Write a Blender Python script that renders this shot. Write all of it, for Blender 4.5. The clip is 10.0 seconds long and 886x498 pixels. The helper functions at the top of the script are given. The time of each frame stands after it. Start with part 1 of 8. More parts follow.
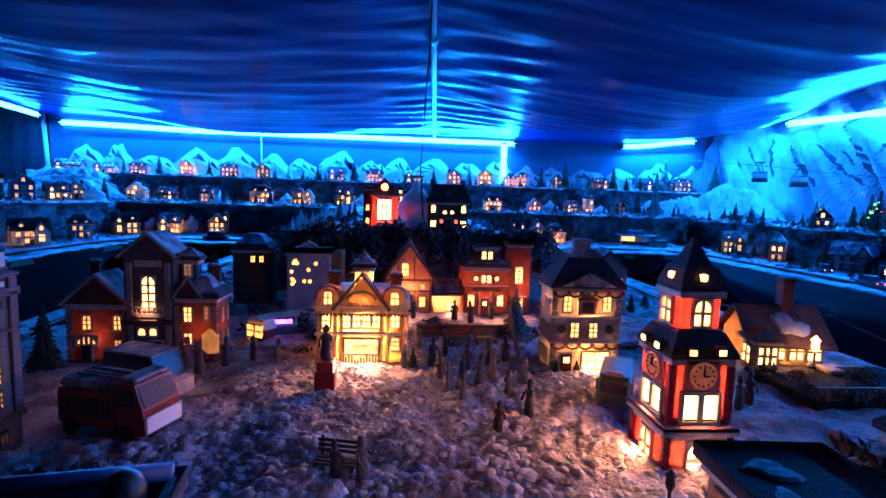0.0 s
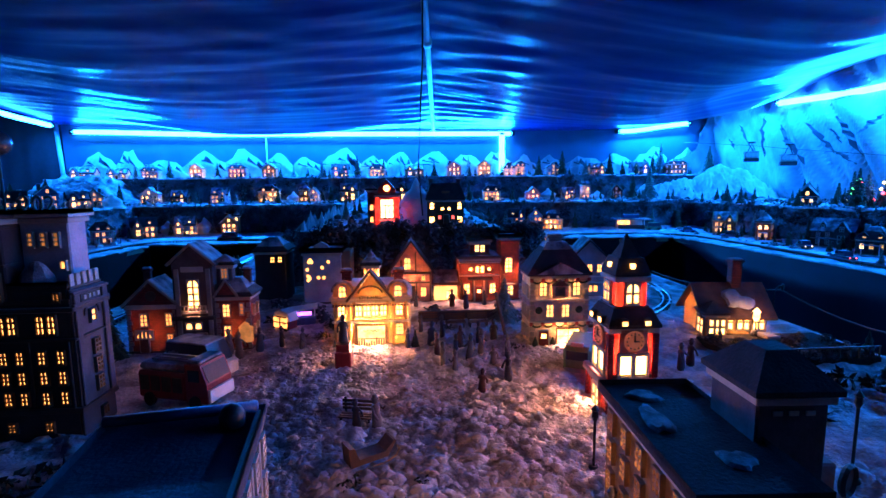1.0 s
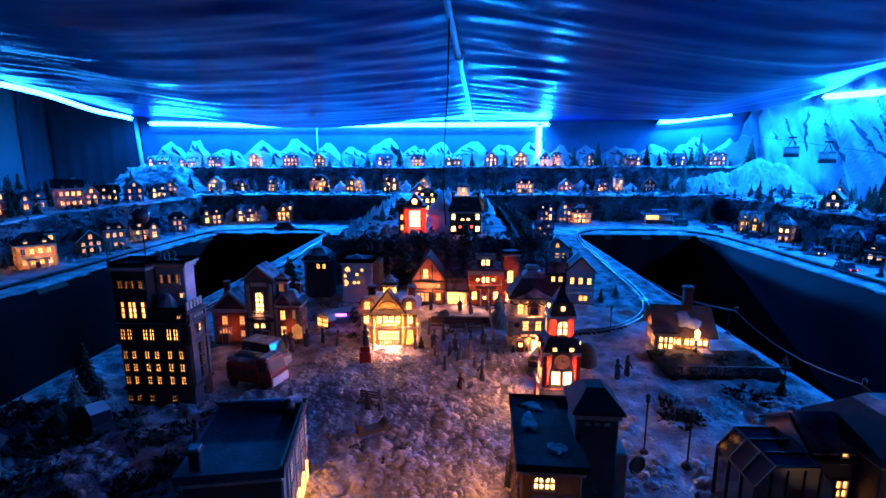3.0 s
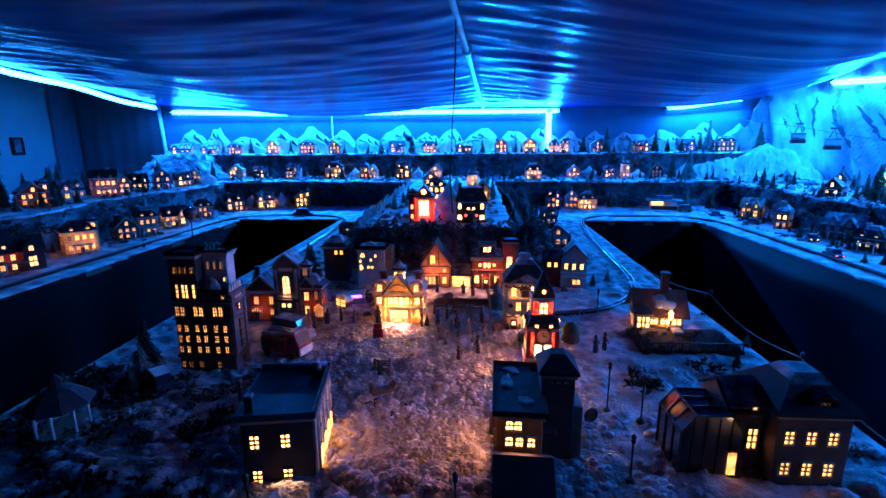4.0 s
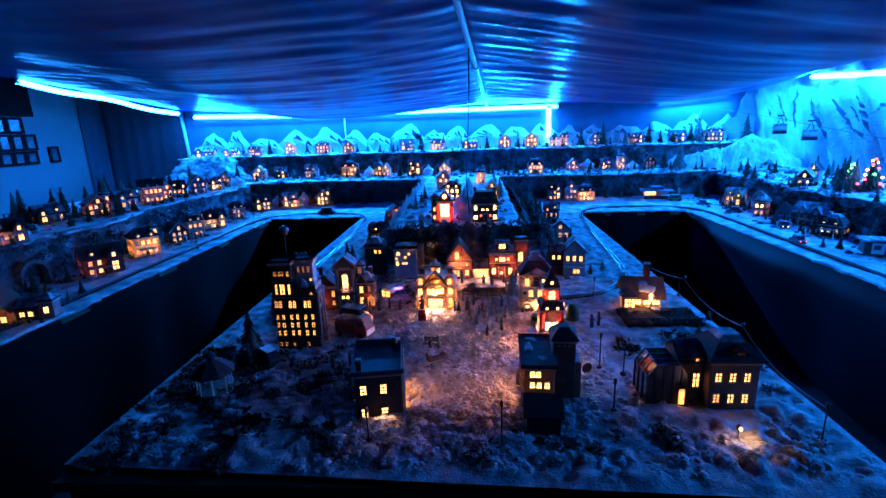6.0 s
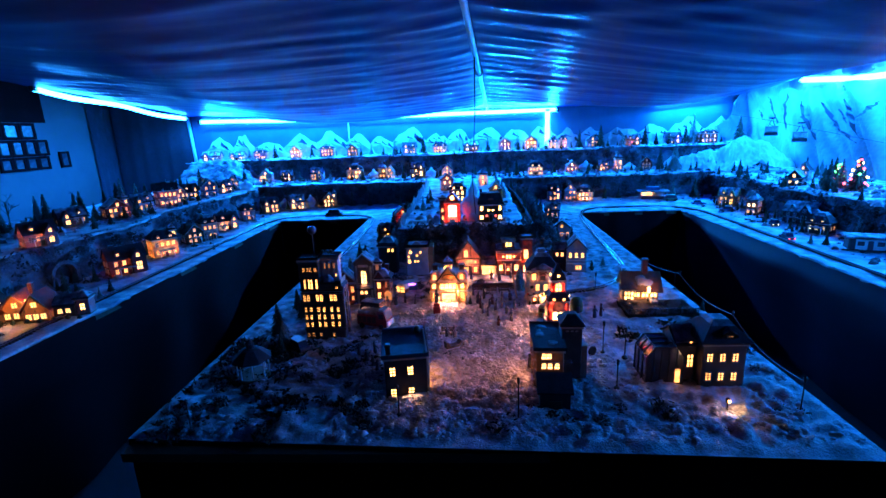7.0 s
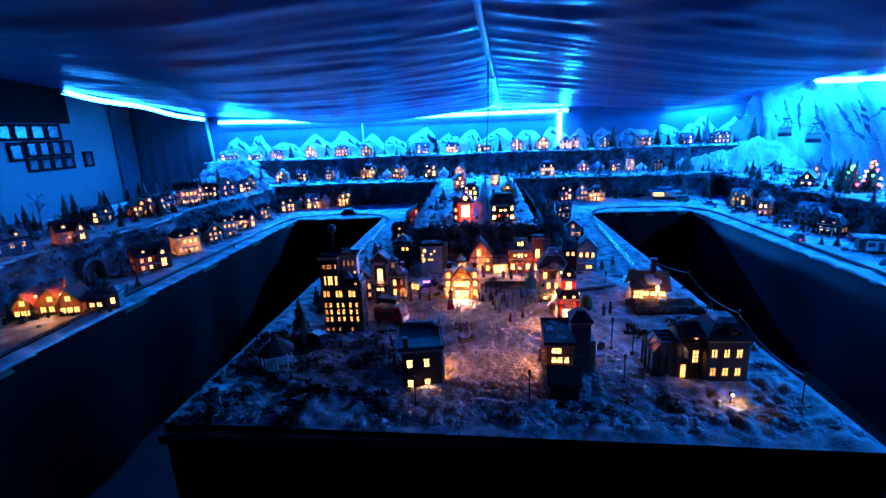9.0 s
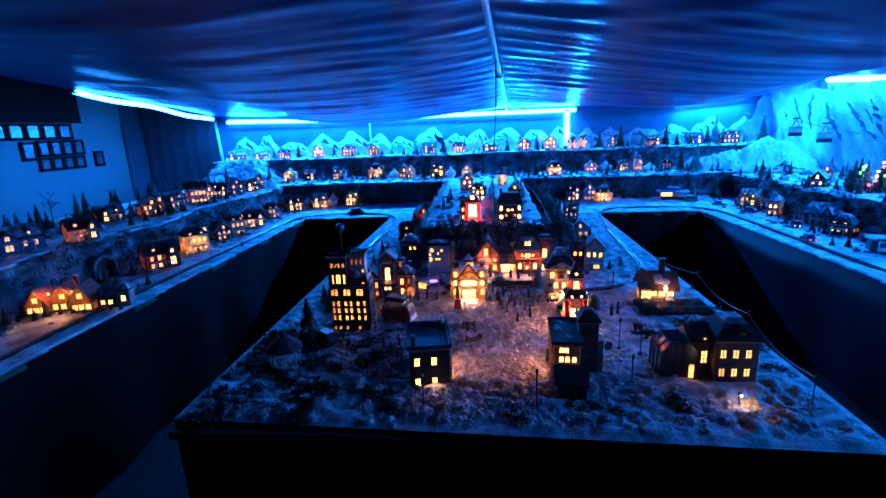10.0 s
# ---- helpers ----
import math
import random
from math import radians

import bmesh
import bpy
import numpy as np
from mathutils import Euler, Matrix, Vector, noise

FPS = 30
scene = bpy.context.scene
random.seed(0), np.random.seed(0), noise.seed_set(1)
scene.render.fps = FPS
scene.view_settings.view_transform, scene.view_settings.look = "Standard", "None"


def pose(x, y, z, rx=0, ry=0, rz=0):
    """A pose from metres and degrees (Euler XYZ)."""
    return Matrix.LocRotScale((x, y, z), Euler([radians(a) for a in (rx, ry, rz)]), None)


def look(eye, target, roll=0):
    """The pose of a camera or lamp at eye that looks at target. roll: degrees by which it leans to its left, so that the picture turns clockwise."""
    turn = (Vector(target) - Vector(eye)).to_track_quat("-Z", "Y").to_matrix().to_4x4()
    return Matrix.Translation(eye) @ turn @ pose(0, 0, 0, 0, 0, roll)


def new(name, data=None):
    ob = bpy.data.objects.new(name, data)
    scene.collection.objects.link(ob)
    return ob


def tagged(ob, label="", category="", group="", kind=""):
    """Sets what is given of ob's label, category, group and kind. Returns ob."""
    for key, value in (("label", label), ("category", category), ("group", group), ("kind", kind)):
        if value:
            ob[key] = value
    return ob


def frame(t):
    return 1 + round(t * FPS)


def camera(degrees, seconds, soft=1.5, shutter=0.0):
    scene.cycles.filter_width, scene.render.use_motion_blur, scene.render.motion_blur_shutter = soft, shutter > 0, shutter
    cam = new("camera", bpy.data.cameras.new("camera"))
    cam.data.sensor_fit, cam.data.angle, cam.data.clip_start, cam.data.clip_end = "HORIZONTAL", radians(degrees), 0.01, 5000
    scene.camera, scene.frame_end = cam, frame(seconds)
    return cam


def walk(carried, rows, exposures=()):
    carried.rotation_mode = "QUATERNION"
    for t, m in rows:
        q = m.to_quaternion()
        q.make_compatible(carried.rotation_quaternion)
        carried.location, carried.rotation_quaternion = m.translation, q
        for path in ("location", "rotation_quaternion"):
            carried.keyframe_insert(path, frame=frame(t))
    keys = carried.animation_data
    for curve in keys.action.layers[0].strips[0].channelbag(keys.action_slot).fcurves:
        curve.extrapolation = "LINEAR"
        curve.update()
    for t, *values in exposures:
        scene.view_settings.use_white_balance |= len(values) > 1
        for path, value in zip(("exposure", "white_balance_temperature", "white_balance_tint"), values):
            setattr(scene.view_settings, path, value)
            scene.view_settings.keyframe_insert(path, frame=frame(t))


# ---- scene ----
cam = camera(86.0, 10.0, soft=1.5)
PATH = [
    (0.0, (-0.073, 0.092, 1.073), (0.082, 2.076, 0.872), 1.8),
    (0.5, (-0.084, -0.012, 1.104), (0.083, 1.967, 0.876), 0.3),
    (1.0, (-0.059, -0.076, 1.113), (0.072, 1.904, 0.862), -0.6),
    (1.5, (0.027, -0.119, 1.130), (0.004, 1.865, 0.878), -0.4),
    (2.0, (0.054, -0.206, 1.190), (-0.013, 1.775, 0.918), 0.2),
    (3.5, (0.055, -0.453, 1.341), (-0.021, 1.504, 0.935), -0.5),
    (4.0, (0.098, -0.544, 1.362), (-0.028, 1.404, 0.928), -0.4),
    (4.5, (0.066, -0.613, 1.385), (-0.061, 1.329, 0.927), -0.8),
    (5.0, (0.033, -0.779, 1.466), (-0.069, 1.148, 0.942), -1.2),
    (5.5, (0.032, -0.862, 1.502), (-0.103, 1.068, 0.994), -1.9),
    (7.0, (-0.044, -1.093, 1.541), (-0.163, 0.843, 1.053), -2.3),
    (7.5, (-0.055, -1.120, 1.546), (-0.182, 0.815, 1.058), -2.3),
    (8.0, (-0.060, -1.141, 1.552), (-0.196, 0.794, 1.065), -2.3),
    (8.5, (-0.054, -1.156, 1.557), (-0.203, 0.778, 1.069), -2.3),
    (9.0, (-0.053, -1.166, 1.557), (-0.218, 0.766, 1.068), -2.3),
    (9.5, (-0.054, -1.165, 1.557), (-0.238, 0.765, 1.068), -2.4),
    (10.0, (-0.057, -1.171, 1.556), (-0.249, 0.759, 1.067), -2.3),
]
walk(cam, [(t, look(eye, target, roll)) for t, eye, target, roll in PATH], exposures=[(0.0, -0.08), (2.0, 0.0), (4.0, 0.04), (5.5, 0.17), (7.0, 0.36), (10.0, 0.39)])

# ---- world and large lights ----
world = bpy.data.worlds.new("night_room")
scene.world = world
world.use_nodes = True
world.node_tree.nodes["Background"].inputs["Color"].default_value = (0.01, 0.05, 0.25, 1)
world.node_tree.nodes["Background"].inputs["Strength"].default_value = 0.02
LED = (0.004, 0.2, 1.0)


def strip_light(a, b, watts, aim, width=0.03):
    """A long thin area lamp from a to b that shines towards aim."""
    a, b = Vector(a), Vector(b)
    lamp = bpy.data.lights.new("led_strip_light", "AREA")
    lamp.shape, lamp.size, lamp.size_y = "RECTANGLE", (b - a).length, width
    lamp.energy, lamp.color = watts, LED
    ob = new("led_strip_light", lamp)
    x = (b - a).normalized()
    z = -Vector(aim)
    z = (z - x * z.dot(x)).normalized()
    y = z.cross(x)
    m = Matrix((x, y, z)).transposed().to_4x4()
    ob.matrix_world = Matrix.Translation((a + b) / 2) @ m
    return ob


strip_light((-3.6, 5.40, 1.72), (1.12, 5.40, 1.70), 450, (0, -1.1, -1))
strip_light((2.36, 5.40, 1.72), (3.2, 5.40, 1.78), 110, (0, -0.8, -1))
strip_light((0.99, 5.39, 1.70), (0.99, 5.39, 1.29), 22, (0, -1, -0.2))
strip_light((-3.78, 5.25, 1.79), (-3.78, 3.06, 2.0), 75, (-0.35, 0, -1))
strip_light((3.40, 5.0, 1.88), (3.40, -0.4, 1.81), 245, (-0.5, 0, -1.0))

# ---- materials ----
MATS = {}


def mat(name, color, rough=0.7, metal=0.0, scale=30.0, var=0.25, bump=0.3, dist=0.002, second=None, spec=0.4, translucent=0.0, course=0.0, sheen=None):
    """A surface with grain at two scales; second: the colour of its stains and wear."""
    if name in MATS:
        return MATS[name]
    m = bpy.data.materials.new(name)
    m.use_nodes = True
    nt = m.node_tree
    bsdf = nt.nodes["Principled BSDF"]
    tex = nt.nodes.new("ShaderNodeTexCoord")
    fine = nt.nodes.new("ShaderNodeTexNoise")
    fine.inputs["Scale"].default_value, fine.inputs["Detail"].default_value = scale * 4, 6
    broad = nt.nodes.new("ShaderNodeTexNoise")
    broad.inputs["Scale"].default_value, broad.inputs["Detail"].default_value = scale * 0.5, 4
    for n in (fine, broad):
        nt.links.new(tex.outputs["Object"], n.inputs["Vector"])
    ramp = nt.nodes.new("ShaderNodeValToRGB")
    ramp.color_ramp.elements[0].position, ramp.color_ramp.elements[1].position = 0.38, 0.66
    second = second or tuple(c * (1 - var) for c in color)
    ramp.color_ramp.elements[0].color = (*second, 1)
    ramp.color_ramp.elements[1].color = (*color, 1)
    nt.links.new(broad.outputs["Fac"], ramp.inputs["Fac"])
    mix = nt.nodes.new("ShaderNodeMix")
    mix.data_type, mix.blend_type = "RGBA", "MULTIPLY"
    mix.inputs["Factor"].default_value = var
    nt.links.new(ramp.outputs["Color"], mix.inputs["A"])
    nt.links.new(fine.outputs["Fac"], mix.inputs["B"])
    if course:  # brick courses of that height, with pale joints
        sep, add, com = nt.nodes.new("ShaderNodeSeparateXYZ"), nt.nodes.new("ShaderNodeMath"), nt.nodes.new("ShaderNodeCombineXYZ")
        nt.links.new(tex.outputs["Object"], sep.inputs[0])
        nt.links.new(sep.outputs["X"], add.inputs[0])
        nt.links.new(sep.outputs["Y"], add.inputs[1])
        nt.links.new(add.outputs[0], com.inputs["X"])
        nt.links.new(sep.outputs["Z"], com.inputs["Y"])
        brick = nt.nodes.new("ShaderNodeTexBrick")
        brick.inputs["Scale"].default_value = 1.0
        brick.inputs["Brick Width"].default_value, brick.inputs["Row Height"].default_value = course * 2.4, course
        brick.inputs["Mortar Size"].default_value, brick.inputs["Mortar Smooth"].default_value = course * 0.12, 0.3
        brick.inputs["Color1"].default_value, brick.inputs["Color2"].default_value = (1, 1, 1, 1), (0.6, 0.6, 0.6, 1)
        brick.inputs["Mortar"].default_value = (0.3, 0.32, 0.35, 1)
        nt.links.new(com.outputs[0], brick.inputs["Vector"])
        laid = nt.nodes.new("ShaderNodeMix")
        laid.data_type, laid.blend_type = "RGBA", "MULTIPLY"
        laid.inputs["Factor"].default_value = 1.0
        nt.links.new(mix.outputs["Result"], laid.inputs["A"])
        nt.links.new(brick.outputs["Color"], laid.inputs["B"])
        mix = laid
    nt.links.new(mix.outputs["Result"], bsdf.inputs["Base Color"])
    bmp = nt.nodes.new("ShaderNodeBump")
    bmp.inputs["Strength"].default_value, bmp.inputs["Distance"].default_value = bump, dist
    nt.links.new(fine.outputs["Fac"], bmp.inputs["Height"])
    nt.links.new(bmp.outputs["Normal"], bsdf.inputs["Normal"])
    bsdf.inputs["Roughness"].default_value, bsdf.inputs["Metallic"].default_value = rough, metal
    bsdf.inputs["Specular IOR Level"].default_value = spec
    if sheen:  # tint of the gloss, as on dyed plastic
        bsdf.inputs["Specular Tint"].default_value = (*sheen, 1)
    if translucent:
        thin = nt.nodes.new("ShaderNodeBsdfTranslucent")
        nt.links.new(mix.outputs["Result"], thin.inputs["Color"])
        both = nt.nodes.new("ShaderNodeMixShader")
        both.inputs["Fac"].default_value = translucent
        nt.links.new(bsdf.outputs["BSDF"], both.inputs[1])
        nt.links.new(thin.outputs["BSDF"], both.inputs[2])
        nt.links.new(both.outputs["Shader"], nt.nodes["Material Output"].inputs["Surface"])
    MATS[name] = m
    return m


def glow(name, color, strength, var=0.35, scale=60.0):
    """What gives off light: a lit pane, a bulb, a strip."""
    if name in MATS:
        return MATS[name]
    m = bpy.data.materials.new(name)
    m.use_nodes = True
    nt = m.node_tree
    bsdf = nt.nodes["Principled BSDF"]
    bsdf.inputs["Base Color"].default_value = (*(0.4 * c for c in color), 1)
    bsdf.inputs["Roughness"].default_value = 0.3
    tex, noi = nt.nodes.new("ShaderNodeTexCoord"), nt.nodes.new("ShaderNodeTexNoise")
    noi.inputs["Scale"].default_value = scale
    nt.links.new(tex.outputs["Object"], noi.inputs["Vector"])
    rng = nt.nodes.new("ShaderNodeMapRange")
    rng.inputs["From Min"].default_value, rng.inputs["From Max"].default_value = 0.3, 0.7
    rng.inputs["To Min"].default_value, rng.inputs["To Max"].default_value = strength * (1 - var), strength * (1 + var)
    nt.links.new(noi.outputs["Fac"], rng.inputs["Value"])
    nt.links.new(rng.outputs["Result"], bsdf.inputs["Emission Strength"])
    bsdf.inputs["Emission Color"].default_value = (*color, 1)
    MATS[name] = m
    return m


SNOW = mat("snow", (0.76, 0.77, 0.80), 0.75, scale=22, var=0.35, bump=0.8, dist=0.006, second=(0.26, 0.27, 0.30))
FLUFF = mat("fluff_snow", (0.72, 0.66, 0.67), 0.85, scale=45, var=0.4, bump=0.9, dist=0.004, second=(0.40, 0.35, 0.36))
ROOFSNOW = mat("roof_snow", (0.52, 0.53, 0.57), 0.8, scale=55, var=0.4, bump=0.6, dist=0.003, second=(0.09, 0.085, 0.095))
ROCK = mat("rock_paper", (0.22, 0.225, 0.26), 0.9, scale=14, var=0.5, bump=0.9, dist=0.012, second=(0.06, 0.062, 0.08))
SKIRT = mat("navy_cloth", (0.022, 0.004, 0.0055), 0.9, scale=8, var=0.3, bump=0.3, dist=0.003, spec=0.08)
TARP = mat("blue_tarp", (0.006, 0.045, 0.30), 0.30, scale=3, var=0.25, bump=0.12, dist=0.01, second=(0.004, 0.03, 0.21), spec=0.13, sheen=(0.05, 0.4, 1.0))
WALLP = mat("wall_paint", (0.10, 0.115, 0.135), 0.85, scale=2, var=0.15, bump=0.1)
SATIN = mat("navy_satin", (0.006, 0.010, 0.024), 0.6, scale=6, var=0.3, bump=0.25, dist=0.004, spec=0.1)
CURTAIN = mat("dark_curtain", (0.04, 0.045, 0.07), 0.9, scale=5, var=0.3)
SKYP = mat("backdrop_sky", (0.05, 0.15, 0.24), 0.85, scale=1.5, var=0.3, bump=0.15, dist=0.01)
PEAK = mat("painted_snow_peak", (0.62, 0.64, 0.67), 0.85, scale=7, var=0.35, second=(0.30, 0.32, 0.36), bump=0.3, dist=0.008)
SNOWCLOTH = mat("white_mountain_cloth", (0.54, 0.56, 0.58), 0.85, scale=5, var=0.3, second=(0.28, 0.30, 0.34), bump=0.3, dist=0.01)
PEAKD = mat("painted_dark_ridge", (0.035, 0.04, 0.06), 0.85, scale=9, var=0.4, second=(0.09, 0.10, 0.13), bump=0.2)
FLOORM = mat("dark_floor", (0.03, 0.03, 0.035), 0.8, scale=6, var=0.3)
PIPE = mat("white_pipe", (0.6, 0.62, 0.65), 0.4, scale=10, var=0.1, bump=0.05)
BLACK = mat("black_metal", (0.012, 0.012, 0.015), 0.5, scale=40, var=0.2)
CABLE = mat("black_cable", (0.01, 0.01, 0.012), 0.6, scale=40, var=0.2)
RAIL = mat("rail_metal", (0.35, 0.35, 0.38), 0.3, 0.9, scale=60, var=0.2)
TIE = mat("track_tie", (0.03, 0.025, 0.022), 0.8, scale=60, var=0.3)
BRICK = mat("red_brick", (0.27, 0.055, 0.05), 0.7, scale=70, var=0.4, bump=0.6, dist=0.001, second=(0.17, 0.035, 0.035), translucent=0.15, course=0.0042)
BRIGHTRED = mat("red_glazed_brick", (0.50, 0.035, 0.05), 0.5, scale=90, var=0.3, bump=0.6, dist=0.001, second=(0.36, 0.022, 0.035), translucent=0.30, course=0.0036)
PINKB = mat("pink_stucco", (0.52, 0.22, 0.23), 0.7, scale=60, var=0.35, translucent=0.12)
CREAM = mat("cream_stucco", (0.66, 0.54, 0.46), 0.65, scale=60, var=0.25, second=(0.52, 0.42, 0.34), translucent=0.3)
STUCCO = mat("weathered_stucco", (0.58, 0.47, 0.43), 0.7, scale=60, var=0.35, second=(0.42, 0.33, 0.30), translucent=0.07)
YELLOW = mat("ochre_porcelain", (0.70, 0.47, 0.24), 0.5, scale=60, var=0.35, second=(0.5, 0.29, 0.13), translucent=0.35)
GREYW = mat("grey_clapboard", (0.46, 0.48, 0.53), 0.7, scale=60, var=0.25)
MANORW = mat("grey_brown_render", (0.13, 0.11, 0.11), 0.75, scale=60, var=0.3)
STONE = mat("pale_stone", (0.42, 0.38, 0.34), 0.75, scale=60, var=0.3, translucent=0.22)
SOOTST = mat("sooty_stone", (0.11, 0.095, 0.10), 0.8, scale=60, var=0.35)
MOSSY = mat("dark_moss", (0.020, 0.024, 0.018), 0.95, scale=60, var=0.5, bump=0.9, dist=0.004, spec=0.1)
DARKW = mat("dark_wall", (0.055, 0.048, 0.05), 0.7, scale=60, var=0.3)
BROWN = mat("brown_wood", (0.16, 0.085, 0.045), 0.7, scale=60, var=0.35, translucent=0.1)
TANW = mat("tan_wood", (0.36, 0.22, 0.12), 0.7, scale=60, var=0.3, translucent=0.13)
GREENW = mat("green_paint", (0.06, 0.17, 0.08), 0.55, scale=60, var=0.3)
CANVAS = mat("green_canvas", (0.02, 0.085, 0.04), 0.8, scale=60, var=0.3)
BLUEW = mat("blue_paint", (0.06, 0.11, 0.24), 0.55, scale=60, var=0.3)
WHITEP = mat("white_paint", (0.75, 0.74, 0.72), 0.55, scale=60, var=0.15)
REDP = mat("red_paint", (0.22, 0.018, 0.026), 0.4, scale=60, var=0.2)
SLATE = mat("dark_slate", (0.042, 0.042, 0.050), 0.85, scale=80, var=0.4, bump=0.8, dist=0.0015, spec=0.2)
ROOFBR = mat("brown_shingle", (0.15, 0.065, 0.05), 0.7, scale=80, var=0.35, bump=0.6, dist=0.001)
ROOFRD = mat("red_shingle", (0.34, 0.045, 0.03), 0.75, scale=80, var=0.35, bump=0.6, dist=0.001, translucent=0.55)
THATCH = mat("brown_thatch", (0.26, 0.13, 0.09), 0.8, scale=70, var=0.4, bump=0.7, dist=0.002, translucent=0.25)
TRIM = mat("stone_trim", (0.5, 0.46, 0.40), 0.6, scale=80, var=0.2)
TRIMD = mat("dark_trim", (0.07, 0.05, 0.04), 0.6, scale=80, var=0.3)
PINE = mat("pine_green", (0.03, 0.065, 0.035), 0.8, scale=80, var=0.5)
PINESNOW = mat("frosted_pine", (0.30, 0.36, 0.34), 0.8, scale=80, var=0.5, second=(0.05, 0.1, 0.06))
BARK = mat("bark", (0.07, 0.05, 0.035), 0.9, scale=80, var=0.4)
GLASS = mat("dark_glass", (0.02, 0.025, 0.035), 0.1, scale=20, var=0.1, bump=0.0, spec=0.6)
FROST = mat("frosted_cotton", (0.86, 0.84, 0.83), 0.9, scale=30, var=0.15, bump=0.6, dist=0.006, translucent=0.35)
CLOTHR = mat("figure_red", (0.07, 0.022, 0.028), 0.6, scale=60)
CLOTHG = mat("figure_grey", (0.11, 0.10, 0.11), 0.6, scale=60)
CLOTHB = mat("figure_dark", (0.035, 0.04, 0.06), 0.6, scale=60)
PHOTO = mat("photo_print", (0.10, 0.105, 0.12), 0.25, scale=9, var=0.7, second=(0.03, 0.03, 0.045), bump=0.0, spec=0.35)
RUBBER = mat("black_rubber", (0.02, 0.02, 0.02), 0.8, scale=60)

WARM = {
    1: glow("lit_pane_dim", (1.0, 0.34, 0.10), 0.5),
    2: glow("lit_pane_soft", (1.0, 0.36, 0.09), 2.6, 0.6),
    3: glow("lit_pane_warm", (1.0, 0.37, 0.09), 5.0, 0.55),
    4: glow("lit_pane_bright", (1.0, 0.43, 0.115), 8.0, 0.5),
    5: glow("lit_pane_blazing", (1.0, 0.50, 0.15), 10.0, 0.3),
    6: glow("lit_pane_yellow", (1.0, 0.50, 0.09), 2.2, 0.6),
    7: glow("lit_pane_red", (1.0, 0.10, 0.08), 2.6),
    8: glow("lit_pane_white", (1.0, 0.72, 0.42), 3.5),
    9: glow("lit_violet", (0.5, 0.12, 1.0), 5.0),
    10: glow("lit_shop_window", (1.0, 0.66, 0.24), 2.0, 0.55, 70),
}
DIAL = glow("lit_clock_dial", (1.0, 0.28, 0.16), 0.18, 0.3)
LEDM = glow("led_tube", (0.016, 0.27, 1.0), 48.0, 0.1, 8)
BULBS = {"red": glow("bulb_red", (1, 0.06, 0.08), 8), "green": glow("bulb_green", (0.1, 1, 0.2), 6), "amber": glow("bulb_amber", (1, 0.55, 0.1), 8)}

# ---- mesh helpers ----
def link(name, bm, material, smooth=False):
    me = bpy.data.meshes.new(name)
    bmesh.ops.recalc_face_normals(bm, faces=bm.faces)
    bm.to_mesh(me)
    bm.free()
    for m in material if isinstance(material, (list, tuple)) else (material,):
        me.materials.append(m)
    if smooth:
        me.polygons.foreach_set("use_smooth", [True] * len(me.polygons))
    return me


def part(name, bm, material, parent, label="", at=None, smooth=False):
    """Links a bmesh (or a finished mesh) as one object under parent."""
    me = bm if isinstance(bm, bpy.types.Mesh) else link(name, bm, material, smooth)
    ob = new(name, me)
    ob.parent = parent
    if at is not None:
        ob.matrix_basis = at
    if label:
        tagged(ob, label)
    return ob


def thing(name, label, category, m, group=""):
    ob = tagged(new(name), label, category, group)
    ob.empty_display_size = 0.02
    ob.matrix_basis = m
    return ob


def solo(name, bm, material, label, category, m=None, group="", kind="", smooth=False):
    ob = new(name, bm if isinstance(bm, bpy.types.Mesh) else link(name, bm, material, smooth))
    if m is not None:
        ob.matrix_basis = m
    return tagged(ob, label, category, group, kind)


def box(bm, x0, x1, y0, y1, z0, z1, bevel=0.0, mi=0):
    vs = [bm.verts.new((x, y, z)) for x in (x0, x1) for y in (y0, y1) for z in (z0, z1)]
    quads = ((0, 1, 3, 2), (4, 6, 7, 5), (0, 4, 5, 1), (2, 3, 7, 6), (0, 2, 6, 4), (1, 5, 7, 3))
    fs = [bm.faces.new([vs[i] for i in q]) for q in quads]
    for f in fs:
        f.material_index = mi
    if bevel:
        bmesh.ops.bevel(bm, geom=list({e for f in fs for e in f.edges}), offset=bevel, segments=1, affect="EDGES")
    return bm


def boxm(x0, x1, y0, y1, z0, z1, bevel=0.0):
    return box(bmesh.new(), x0, x1, y0, y1, z0, z1, bevel)


def prism(bm, pts, y0, y1):
    """A profile in x and z, drawn out along y."""
    a = [bm.verts.new((x, y0, z)) for x, z in pts]
    b = [bm.verts.new((x, y1, z)) for x, z in pts]
    bm.faces.new(a)
    bm.faces.new(b[::-1])
    n = len(pts)
    for i in range(n):
        bm.faces.new((a[i], a[(i + 1) % n], b[(i + 1) % n], b[i]))
    return bm


def lathe(bm, prof, n=12, cx=0.0, cy=0.0, sx=1.0, sy=1.0):
    """A profile of (radius, z) turned round z."""
    rings = []
    for r, z in prof:
        rings.append([bm.verts.new((cx + sx * r * math.cos(2 * math.pi * i / n), cy + sy * r * math.sin(2 * math.pi * i / n), z)) for i in range(n)])
    for a, b in zip(rings, rings[1:]):
        for i in range(n):
            bm.faces.new((a[i], a[(i + 1) % n], b[(i + 1) % n], b[i]))
    bm.faces.new(rings[0][::-1])
    bm.faces.new(rings[-1])
    return bm


